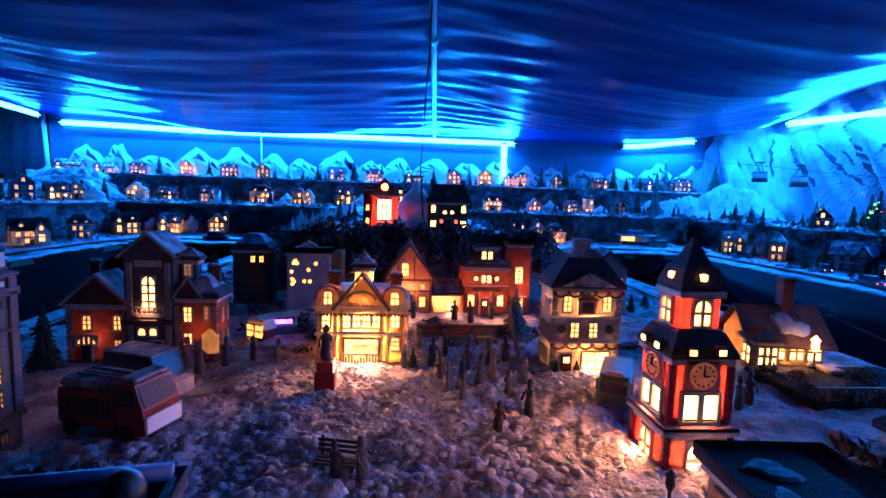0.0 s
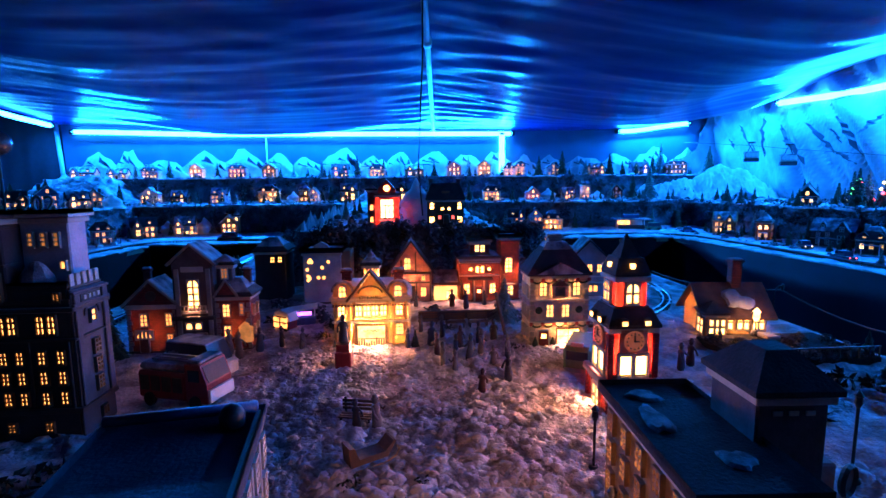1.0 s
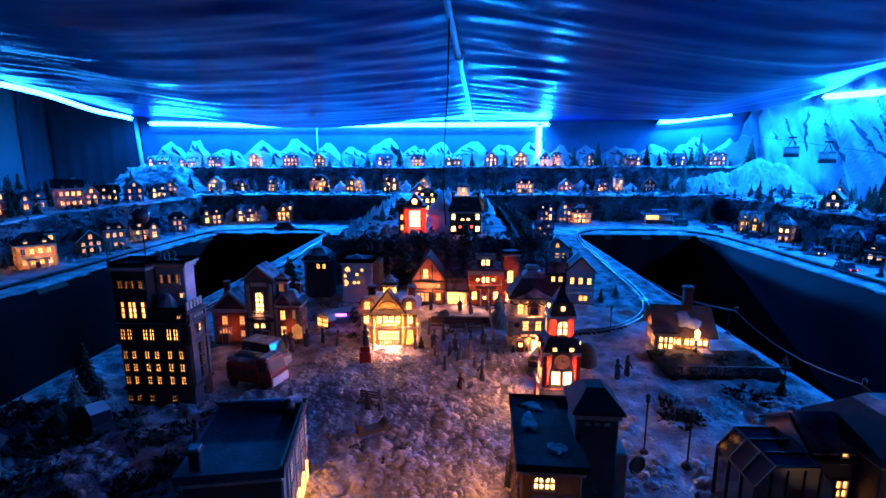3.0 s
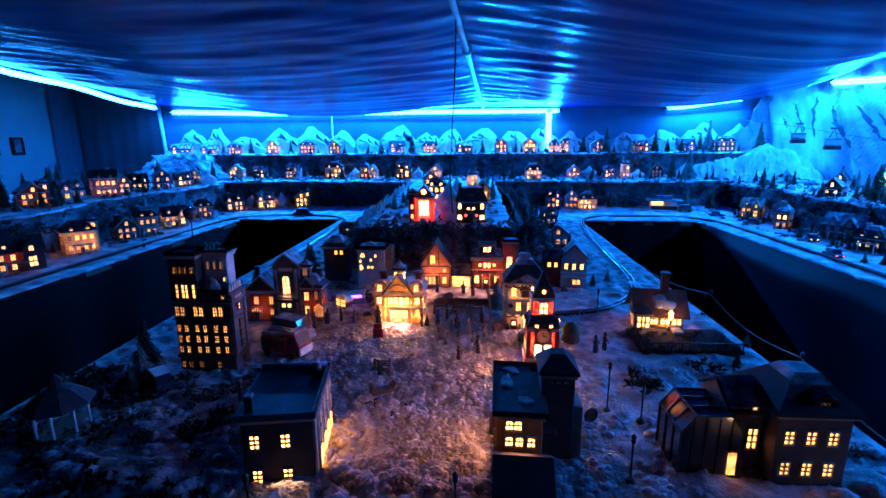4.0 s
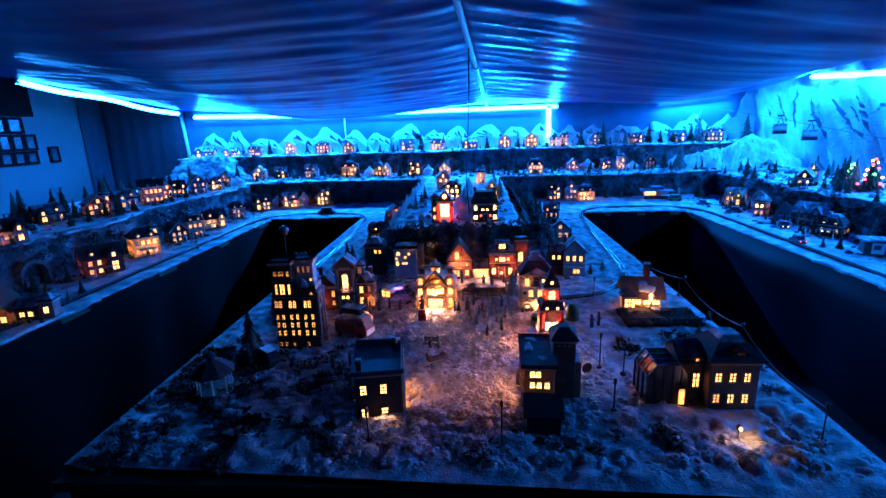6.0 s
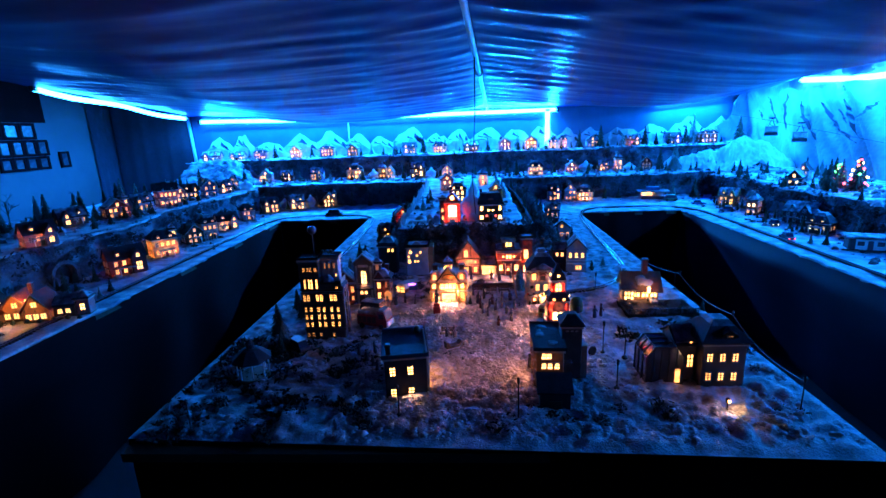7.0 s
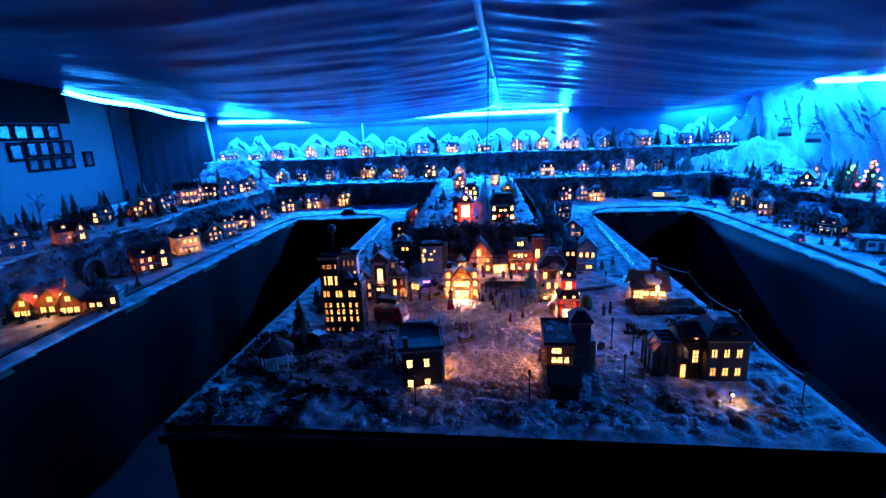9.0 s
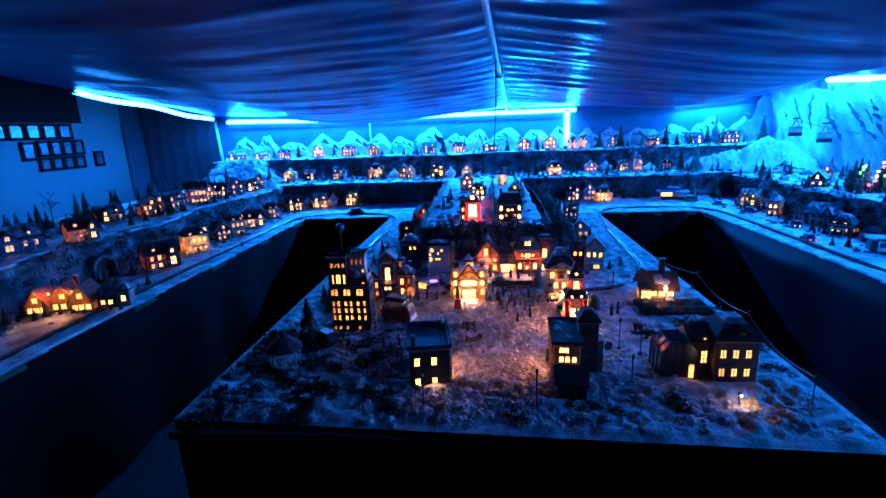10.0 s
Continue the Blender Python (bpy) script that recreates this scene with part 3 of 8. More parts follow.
sheet("rock_slope", 50, 60, slope_pt, mat("snowy_rock", (0.5, 0.52, 0.56), 0.85, scale=12, var=0.5, bump=0.8, dist=0.01, second=(0.08, 0.08, 0.1)), "snow-dusted rocky slope rising to the top terrace", "rock slope", smooth=False)


def drape(a, b, z0, z1):
    """A satin cloth pinned at the far corner a, falling in folds that fan out from it."""
    def fn(u, v):
        y, z = lerp(a[1], b[1], u), lerp(z0, z1, v)
        r, ang = math.hypot(a[1] - y, z1 - z), math.atan2(z1 - z, max(1e-4, a[1] - y))
        loose = smooth01((z1 - z) / 0.12)
        w = 0.12 * math.sin(ang * 8 + 1.2 + 0.6 * nz(y, z, 4, 1.5)) * min(1.0, r / 0.6) * math.exp(-r / 2.6) + 0.03 * nz(y, z * 1.5, 2, 2.2)
        return (a[0] + (0.02 - w) * loose, y, z)
    return fn


def table(name, label, x0, x1, y0, y1, skirts):
    """A plank table under the snow, with a cloth skirt round the sides that show."""
    tb = thing(name, label, "table", pose(0, 0, 0), "display tables")
    part("table_top", boxm(x0 + 0.004, x1 - 0.004, y0 + 0.004, y1, T - 0.04, T - 0.014), BROWN, tb)
    for ix, px in enumerate((x0 + 0.1, x1 - 0.1)):
        for py in (y0 + 0.1, y1 - 0.1):
            part("leg", boxm(px - 0.02, px + 0.02, py - 0.02, py + 0.02, 0.0, T - 0.04), BROWN, tb)
    for a, b in skirts:
        fn, _ = curtain("", "", a, b, 0.02, T - 0.006, max(3, int((Vector(a) - Vector(b)).length * 1.6)), 0.02)
        east = a[0] == RX and b[0] == RX
        if east:
            fn = drape(a, b, 0.02, T - 0.006)
        ob = sheet("cloth_skirt", 160, 30 if east else 10, fn, SATIN if east else SKIRT, "dark navy cloth skirt hanging to the floor", "", kind="")
        ob.parent = tb


table("display_table", "long middle table with a dark cloth skirt under the village", -0.995, 0.93, -0.05, 3.3, [((-1.0, 3.3), (-1.0, 0.0)), ((-1.0, 0.0), (0.935, -0.087)), ((0.935, -0.087), (0.955, 3.3))])
table("display_table", "side table with a dark cloth skirt under the terraces", -3.5, LX, -1.6, 3.3, [((LX, -1.6), (LX, 3.3)), ((-3.5, -1.6), (LX, -1.6))])
table("display_table", "side table with a draped dark cloth skirt", RX, 3.55, -1.6, 3.3, [((RX, 3.3), (RX, -1.6)), ((RX, -1.6), (3.55, -1.6))])
table("display_table", "back table with a dark cloth skirt under the terraces", -3.5, 3.55, 3.3, 5.45, [((LX, 3.3), (-1.0, 3.3)), ((0.955, 3.3), (RX, 3.3))])

# ---- houses ----
WIN, DIMS = {}, {}


def window_mesh(w, h, nx, ny, arch, material):
    """The frame of a window, with its glazing bars, in x and z about its middle; it stands proud of the wall."""
    key = (round(w, 4), round(h, 4), nx, ny, arch, material.name)
    if key in WIN:
        return WIN[key]
    bm = bmesh.new()
    t, d = max(0.0022, 0.10 * w), 0.005
    b = max(0.0011, 0.085 * w)
    xs, zs = [-w / 2 - t, -w / 2], [-h / 2 - t * 1.7, -h / 2]
    for i in range(1, nx):
        x = lerp(-w / 2, w / 2, i / nx)
        xs += [x - b, x + b]
    for j in range(1, ny):
        z = lerp(-h / 2, h / 2, j / ny)
        zs += [z - b, z + b]
    xs += [w / 2, w / 2 + t]
    zs += [h / 2, h / 2 + t]
    for i in range(len(xs) - 1):
        for j in range(len(zs) - 1):
            if i % 2 == 0 or j % 2 == 0:
                box(bm, xs[i], xs[i + 1], -d, 0.001, zs[j], zs[j + 1])
    if arch:
        for sg in (-1, 1):
            pts = [(sg * w / 2 * math.cos(q), h / 2 - w / 2 + w / 2 * math.sin(q)) for q in np.linspace(0, math.pi / 2, 5)] + [(sg * w / 2, h / 2)]
            prism(bm, pts[::sg], -d, 0.001)
    bmesh.ops.remove_doubles(bm, verts=bm.verts, dist=1e-5)
    me = link("window_frame", bm, material)
    pane = link("pane", boxm(-w / 2, w / 2, -0.002, 0.0012, -h / 2, h / 2), WARM[2])
    WIN[key] = (me, pane)
    return WIN[key]


PANES = {}


def window(parent, side, u, z, w, h, lit=3, nx=2, ny=3, arch=False, trim=None, dims=(0.1, 0.1)):
    """A window on one side of a house (f, b, l, r) at u along it and z up."""
    W, D = dims
    at = {"f": pose(u, -D / 2, z), "b": pose(-u, D / 2, z, 0, 0, 180), "l": pose(-W / 2, -u, z, 0, 0, -90), "r": pose(W / 2, u, z, 0, 0, 90)}[side]
    frame_me, pane_me = window_mesh(w, h, nx, ny, arch, trim or TRIM)
    win = part("window", frame_me, None, parent, at=at)
    key = (pane_me.name, lit)
    if key not in PANES:
        me = pane_me.copy()
        me.materials[0] = WARM[lit] if lit else GLASS
        PANES[key] = me
    part("pane", PANES[key], None, win)
    return win


def roof_mesh(kind, w, d, rh, over, t):
    bm = bmesh.new()
    W, D = w / 2 + over, d / 2 + over
    if kind == "gable_y":  # ridge runs back from the front
        sl = rh / (w / 2)
        e = -over * sl
        for s in (-1, 1):
            prism(bm, [(s * W, e), (0.0, rh), (0.0, rh + t), (s * W, e + t)][::s], -D, D)
    elif kind == "gable_x":
        sl = rh / (d / 2)
        e = -over * sl
        for s in (-1, 1):
            tmp = bmesh.new()
            prism(tmp, [(s * D, e), (0.0, rh), (0.0, rh + t), (s * D, e + t)][::s], -W, W)
            bmesh.ops.rotate(tmp, verts=tmp.verts, cent=(0, 0, 0), matrix=Matrix.Rotation(radians(90), 3, "Z"))
            me = bpy.data.meshes.new("tmp")
            tmp.to_mesh(me)
            bm.from_mesh(me)
            bpy.data.meshes.remove(me)
            tmp.free()
    elif kind in ("hip", "pyr", "mansard"):
        f = {"hip": 0.35, "pyr": 0.02, "mansard": 0.72}[kind]
        lo = [bm.verts.new((x, y, 0)) for x, y in ((-W, -D), (W, -D), (W, D), (-W, D))]
        lo2 = [bm.verts.new((x, y, t)) for x, y in ((-W, -D), (W, -D), (W, D), (-W, D))]
        hi = [bm.verts.new((x * f, y * f, rh)) for x, y in ((-W, -D), (W, -D), (W, D), (-W, D))]
        bm.faces.new(lo[::-1])
        bm.faces.new(hi)
        for i in range(4):
            j = (i + 1) % 4
            bm.faces.new((lo[i], lo[j], lo2[j], lo2[i]))
            bm.faces.new((lo2[i], lo2[j], hi[j], hi[i]))
    else:  # flat, with a parapet
        box(bm, -W, W, -D, D, 0, t + rh)
        top = max(bm.faces, key=lambda f: f.calc_center_median().z)
        bmesh.ops.inset_region(bm, faces=[top], thickness=0.006, use_even_offset=True)
        low = [v.co.copy() for v in top.verts]
        well = [bm.verts.new((c.x, c.y, t)) for c in low]
        rim = list(top.verts)
        bm.faces.remove(top)
        for k in range(4):
            bm.faces.new((rim[k], rim[(k + 1) % 4], well[(k + 1) % 4], well[k]))
        bm.faces.new(well)
    bmesh.ops.remove_doubles(bm, verts=bm.verts, dist=1e-5)
    return bm


def body_mesh(kind, w, d, h, rh):
    bm = bmesh.new()
    if kind == "gable_y":
        prism(bm, [(-w / 2, 0), (w / 2, 0), (w / 2, h), (0, h + rh), (-w / 2, h)], -d / 2, d / 2)
    elif kind == "gable_x":
        prism(bm, [(-d / 2, 0), (d / 2, 0), (d / 2, h), (0, h + rh), (-d / 2, h)], -w / 2, w / 2)
        bmesh.ops.rotate(bm, verts=bm.verts, cent=(0, 0, 0), matrix=Matrix.Rotation(radians(90), 3, "Z"))
    else:
        box(bm, -w / 2, w / 2, -d / 2, d / 2, 0, h, 0.002)
    return bm


def wing(hs, w, d, h, rh, kind="gable_y", wall=CREAM, roof=SLATE, x=0.0, y=0.0, z=0.0, rot=0.0, snow=True, cornice=True, over=0.008, name="body"):
    """One block of a house: body, roof with its snow, cornice and plinth. Returns the body, on which windows sit."""
    b = part(name, body_mesh(kind, w, d, h, rh), wall, hs, at=pose(x, y, z, 0, 0, rot))
    r = part("roof", roof_mesh(kind, w, d, rh, over, 0.005), roof, b, at=pose(0, 0, h + 0.0005))
    if snow:
        if kind == "flat":
            bm = boxm(-w / 2 + 0.004, w / 2 - 0.004, -d / 2 + 0.004, d / 2 - 0.004, 0.0052, 0.0052 + rh * 0.35, 0.001)
        else:
            bm = roof_mesh(kind, w * 0.93, d * 0.94, rh * 0.96, over * 0.6, 0.004)
            bmesh.ops.translate(bm, verts=bm.verts, vec=(0, 0, 0.0045 + rh * 0.04))
        sn = part("roof_snow", bm, ROOFSNOW, b, "white snow on the roof", at=pose(0, 0, h + 0.0005))
    if cornice and kind not in ("gable_y", "gable_x"):
        bm = boxm(-w / 2 - 0.004, w / 2 + 0.004, -d / 2 - 0.004, d / 2 + 0.004, h - 0.008, h - 0.0005, 0.001)
        part("cornice", bm, TRIM, b)
    part("plinth", boxm(-w / 2 - 0.003, w / 2 + 0.003, -d / 2 - 0.003, d / 2 + 0.003, 0, 0.006, 0.001), TRIMD, b)
    DIMS[b.name] = (w, d)
    return b


def bulb(hs, x, y, z, watts):
    """The warm bulb inside a porcelain house; also the added lamps between the inn's gables."""
    lamp = bpy.data.lights.new("house_bulb", "POINT")
    lamp.energy, lamp.color, lamp.shadow_soft_size = watts, (1.0, 0.40, 0.11), 0.008
    ob = new("house_bulb", lamp)
    ob.parent = hs
    ob.location = (x, y, z)


def grid(b, side, cols, rows, z0, z1, lit=3, ww=0.012, wh=0.02, span=0.74, chance=1.0, rng=None, **kw):
    """Even rows of windows on one side of a block."""
    w, d = DIMS[b.name]
    size = w if side in "fb" else d
    for j in range(rows):
        z = lerp(z0, z1, (j + 0.5) / rows)
        for i in range(cols):
            u = size * span * ((i + 0.5) / cols - 0.5)
            on = lit if rng is None or rng.random() < chance else 0
            if rng is not None and on > 2 and rng.random() < 0.35:
                on -= 1
            window(b, side, u, z, ww, wh, on, dims=(w, d), **kw)


def door(b, u, w, h, material=REDP, lit=0, side="f"):
    W, D = DIMS[b.name]
    at = {"f": pose(u, -D / 2, 0), "r": pose(W / 2, u, 0, 0, 0, 90), "l": pose(-W / 2, -u, 0, 0, 0, -90), "b": pose(-u, D / 2, 0, 0, 0, 180)}[side]
    bm = boxm(-w / 2 - 0.002, w / 2 + 0.002, -0.006, 0.001, 0.003, h + 0.002, 0.0006)
    fr = part("door", bm, TRIM, b, at=at)
    leaf = boxm(-w / 2, w / 2, -0.008, -0.004, 0.004, h, 0.0006)
    for k in (0.3, 0.7):
        box(leaf, -w * 0.3, w * 0.3, -0.0092, -0.0075, h * k - h * 0.12, h * k + h * 0.12)
    part("door_leaf", leaf, material, fr)
    if lit:
        part("door_light", boxm(-w * 0.25, w * 0.25, -0.0098, -0.0085, h * 0.62, h * 0.86), WARM[lit], fr)


def chimney(hs, x, y, z, w, h, material=BRICK):
    bm = boxm(x - w / 2, x + w / 2, y - w / 2, y + w / 2, z, z + h, 0.001)
    box(bm, x - w * 0.65, x + w * 0.65, y - w * 0.65, y + w * 0.65, z + h, z + h + 0.005, 0.001)
    ch = part("chimney", bm, material, hs)
    part("chimney_snow", boxm(x - w * 0.55, x + w * 0.55, y - w * 0.55, y + w * 0.55, z + h + 0.0051, z + h + 0.009, 0.001), ROOFSNOW, ch)


def small_house(x, y, z, w=0.17, h=0.10, d=0.13, rh=0.06, kind="gable_y", wall=CREAM, roof=SLATE, rot=0.0, lit=3, seed=0, cols=2, rows=1, label="", porch=True, tower=None, side="lr", base=True):
    """A small lit porcelain house for the terraces."""
    rng = random.Random(seed * 7 + 3)
    hs = thing("village_house", label or "small lit porcelain house with a snowy roof", "miniature house", pose(x, y, z, 0, 0, rot), "houses on the terraces")
    b = wing(hs, w, d, h, rh, kind, wall, roof, snow=rng.random() < 0.6)
    cols += 1 if w > 0.11 else 0
    ww = min(0.016, w / (cols * 2.3))
    wh = min(0.024, (h - 0.016) / rows * 0.55)
    grid(b, "f", cols, rows, 0.010 if rows > 1 else 0.018, h - 0.006, lit, ww, wh, rng=rng, chance=0.85, arch=rng.random() < 0.3, span=0.88)
    for s in side:
        grid(b, s, 2, rows, 0.014, h - 0.01, max(1, lit - 1) if lit else 0, ww * 0.9, wh, rng=rng, chance=0.6)
    for z in (0.004, h * 0.5, h - 0.004)[1 if rows == 1 else 0:]:
        part("string_course", boxm(-w / 2 - 0.003, w / 2 + 0.003, -d / 2 - 0.004, -d / 2 + 0.0005, z - 0.0016, z + 0.0016), TRIM if seed % 2 else TRIMD, b)
    if kind == "gable_x":
        fw, fx = w * 0.34, w * rng.choice((-0.24, 0.24))
        fg = wing(hs, fw, 0.05, h, rh * 0.8, "gable_y", wall, roof, x=fx, y=-d / 2 - 0.004, name="front_gable", snow=False, over=0.005)
        window(fg, "f", 0, h + rh * 0.18, fw * 0.26, rh * 0.38, lit, 2, 2, arch=True, dims=(fw, 0.05))
        window(fg, "f", 0, h * 0.5, fw * 0.42, h * 0.42, lit, 2, 2, dims=(fw, 0.05))
        dw = 0.024
        dg = wing(hs, dw, 0.035, 0.018, 0.014, "gable_y", wall, roof, x=-fx, y=-d * 0.3, z=h + rh * 0.22, name="dormer", snow=False, over=0.003, cornice=False)
        window(dg, "f", 0, 0.010, 0.011, 0.012, lit, 2, 1, dims=(dw, 0.035))
    elif kind in ("hip", "flat"):
        for sx in (-0.24, 0.24):
            dg = wing(hs, 0.026, 0.04, 0.020, 0.014, "gable_y", wall, roof, x=sx * w, y=-d * 0.36, z=h - 0.001, name="dormer", snow=False, over=0.003, cornice=False)
            window(dg, "f", 0, 0.011, 0.012, 0.013, lit, 2, 1, dims=(0.026, 0.04))
    if lit >= 3:
        bulb(hs, 0.0, 0.0, h * 0.5, 1.7)
    if kind == "gable_y" and rh > 0.035:
        for sg in (-1, 1):
            rk = bmesh.new()
            prism(rk, [(sg * (w / 2 + 0.006), h - 0.008), (0.0, h + rh - 0.003), (0.0, h + rh + 0.004), (sg * (w / 2 + 0.010), h - 0.006)][::sg], -d / 2 - 0.0115, -d / 2 - 0.0085)
            part("rake_board", rk, TRIM if seed % 3 else TRIMD, b)
        window(b, "f", 0, h + rh * 0.32, ww, min(0.03, rh * 0.42), lit, dims=(w, d), arch=True)
    door(b, 0 if cols % 2 == 0 else w * 0.25, 0.018, 0.036, rng.choice((REDP, GREENW, BROWN)), lit=0)
    if rng.random() < 0.7:
        chimney(hs, w * rng.choice((-0.28, 0.28)), d * 0.15, h + rh * 0.35, 0.02, rh * 0.75, rng.choice((BRICK, STONE)))
    if porch:
        bm = boxm(-w * 0.3, w * 0.3, -d / 2 - 0.03, -d / 2 - 0.001, 0.0, 0.006, 0.001)
        pr = part("porch", bm, TANW, hs)
        for s in (-1, 1):
            part("porch_post", boxm(s * w * 0.27 - 0.002, s * w * 0.27 + 0.002, -d / 2 - 0.028, -d / 2 - 0.024, 0.006, 0.05), WHITEP, pr)
        part("porch_roof", boxm(-w * 0.32, w * 0.32, -d / 2 - 0.034, -d / 2 - 0.001, 0.05, 0.056, 0.001), ROOFSNOW, pr)
    if tower:
        tw, th = tower
        t = wing(hs, tw, tw, h + th, tw * 0.9, "pyr", wall, roof, x=w / 2 - tw * 0.2, y=-d * 0.1, name="turret")
        window(t, "f", 0, h + th * 0.55, tw * 0.42, th * 0.5, lit, dims=(tw, tw), arch=True)
        window(t, "f", 0, h * 0.45, tw * 0.42, h * 0.4, lit, dims=(tw, tw))
    if base:
        part("snow_base", lathe(bmesh.new(), [(0.62 * w, -0.006), (0.66 * w, 0.001), (0.6 * w, 0.005)], 14, 0, -0.01, 1.0, (d + 0.05) / w), ROOFSNOW, hs)
    return hs

# ---- the village square on the middle table ----
def plain_text(name, text, size, material, parent, at, depth=0.0012):
    cu = bpy.data.curves.new(name, "FONT")
    cu.body, cu.size, cu.extrude, cu.align_x = text, size, depth, "CENTER"
    cu.materials.append(material)
    tmp = bpy.data.objects.new(name, cu)
    me = bpy.data.meshes.new_from_object(tmp)
    bpy.data.objects.remove(tmp)
    return part(name, me, None, parent, at=at @ pose(0, 0, 0, 90, 0, 0))


def patch(seed, rx, ry, h=0.003):
    """A thin patch of snow with a ragged outline."""
    rng = random.Random(seed)
    bm = bmesh.new()
    p1, p2, p3 = (rng.uniform(0, 6.28) for _ in range(3))
    rad = [1 + 0.22 * math.sin(2 * a + p1) + 0.16 * math.sin(3 * a + p2) + 0.10 * math.sin(5 * a + p3) for a in (2 * math.pi * k / 18 for k in range(18))]
    rows = []
    for f, z in ((1.0, 0.0), (0.8, h * 0.8), (0.35, h)):
        rows.append([bm.verts.new((rx * f * r * math.cos(2 * math.pi * k / 18), ry * f * r * math.sin(2 * math.pi * k / 18), z)) for k, r in enumerate(rad)])
    for lo, hi in zip(rows, rows[1:]):
        for k in range(18):
            bm.faces.new((lo[k], lo[(k + 1) % 18], hi[(k + 1) % 18], hi[k]))
    bm.faces.new(rows[-1])
    return bm


def quoins(b, h, side_x, y, material=STONE):
    """Corner stones up one front corner of a block, long and short in turn."""
    s = 1 if side_x > 0 else -1
    kinds = []
    for w in (0.007, 0.010):
        x0, x1 = sorted((s * 0.002, -s * w))
        kinds.append(link("corner_stone", boxm(x0, x1, -0.003, 0.004, 0.0, 0.010, 0.0008), material))
    for i in range(int(h / 0.012)):
        part("corner_stone", kinds[i % 2], None, b, at=pose(side_x, y, 0.006 + i * 0.012))


def city_hall():
    hs = thing("city_hall", "ochre porcelain town hall with a glowing shop window and snowy gable", "miniature building", pose(-0.154, 1.045, T))
    w, d, h = 0.168, 0.12, 0.116
    # the roof is snow; its cream colour holds the warm light that falls on it
    b = wing(hs, w, d, h, 0.03, "mansard", YELLOW, CREAM, snow=False)
    dims = (w, d)
    # ground floor: the big window, side windows, pilasters
    part("shop_window", boxm(-0.031, 0.031, -d / 2 - 0.003, -d / 2 + 0.001, 0.010, 0.057), WARM[10], b, "large glowing shop window")
    sr = random.Random(12)
    for i in range(11):
        x = lerp(-0.028, 0.028, i / 10)
        top = 0.012 + sr.uniform(0.004, 0.02)
        part("shop_goods", boxm(x - 0.0018, x + 0.0018, -d / 2 - 0.0052, -d / 2 - 0.0035, 0.0105, top, 0.0006), TANW, b)
    for x in (-0.012, 0.004, 0.012):
        part("garland", tube(bmesh.new(), [(x - 0.006, -d / 2 - 0.0045, 0.046), (x, -d / 2 - 0.0045, 0.043), (x + 0.006, -d / 2 - 0.0045, 0.047)], 0.0009, 5), TANW, b)
    fr = bmesh.new()
    for a in ((-0.034, -0.031, 0.007, 0.060), (0.031, 0.034, 0.007, 0.060), (-0.031, 0.031, 0.057, 0.060), (-0.031, 0.031, 0.007, 0.010), (-0.031, 0.031, 0.026, 0.0275)):
        box(fr, a[0], a[1], -d / 2 - 0.0065, -d / 2, a[2], a[3])
    part("shop_window_frame", fr, TANW, b)
    hb = bmesh.new()
    for i in range(9):
        lathe(hb, [(0.001, 0.003), (0.0042, 0.006), (0.003, 0.011), (0.0005, 0.013)], 6, -0.03 + i * 0.0075, -d / 2 - 0.012)
    part("hedge", hb, PINE, b, "clipped dark hedge under the shop window")
    for u in (-0.066, 0.064):
        window(b, "f", u, 0.048, 0.014, 0.024, 3, dims=dims, arch=True)
        window(b, "f", u, 0.092, 0.013, 0.022, 4, 2, 2, dims=dims)
    for i in range(4):
        window(b, "f", -0.028 + i * 0.0187, 0.091, 0.0125, 0.023, 4, 2, 2, dims=dims)
    for x in (-0.079, -0.050, -0.0375, 0.0375, 0.050, 0.079):
        part("pilaster", boxm(x - 0.0035, x + 0.0035, -d / 2 - 0.006, -d / 2 - 0.0005, 0.006, 0.112, 0.001), YELLOW, b)
    part("string_course", boxm(-0.087, 0.087, -d / 2 - 0.008, -d / 2 - 0.0005, 0.064, 0.070, 0.001), TRIM, b)
    dent = bmesh.new()
    for i in range(26):
        x = lerp(-0.083, 0.083, i / 25)
        box(dent, x - 0.002, x + 0.002, -d / 2 - 0.009, -d / 2 - 0.0045, 0.102, 0.107)
    part("dentils", dent, ROOFBR, b)
    # gable with the name
    gb = bmesh.new()
    prism(gb, [(-0.044, 0.0), (0.044, 0.0), (0.0, 0.058)], -d / 2 - 0.006, -d / 2 + 0.02)
    g = part("gable", gb, YELLOW, b, at=pose(0, 0, h + 0.001))
    for s in (-1, 1):
        rk = bmesh.new()
        prism(rk, [(s * 0.051, -0.004), (0.0, 0.062), (0.0, 0.069), (s * 0.056, -0.001)][::s], -d / 2 - 0.012, -d / 2 + 0.022)
        part("rake_board", rk, TRIMD, g)
    arch = [(0.027 * math.cos(a), -d / 2 - 0.009, 0.014 + 0.018 * math.sin(a)) for a in np.linspace(0.15, math.pi - 0.15, 12)]
    part("arch_moulding", tube(bmesh.new(), arch, 0.0022, 6), TRIMD, g)
    plain_text("lettering", "CITY HALL", 0.0105, TRIMD, g, pose(0, -d / 2 - 0.0085, 0.003), 0.0015)
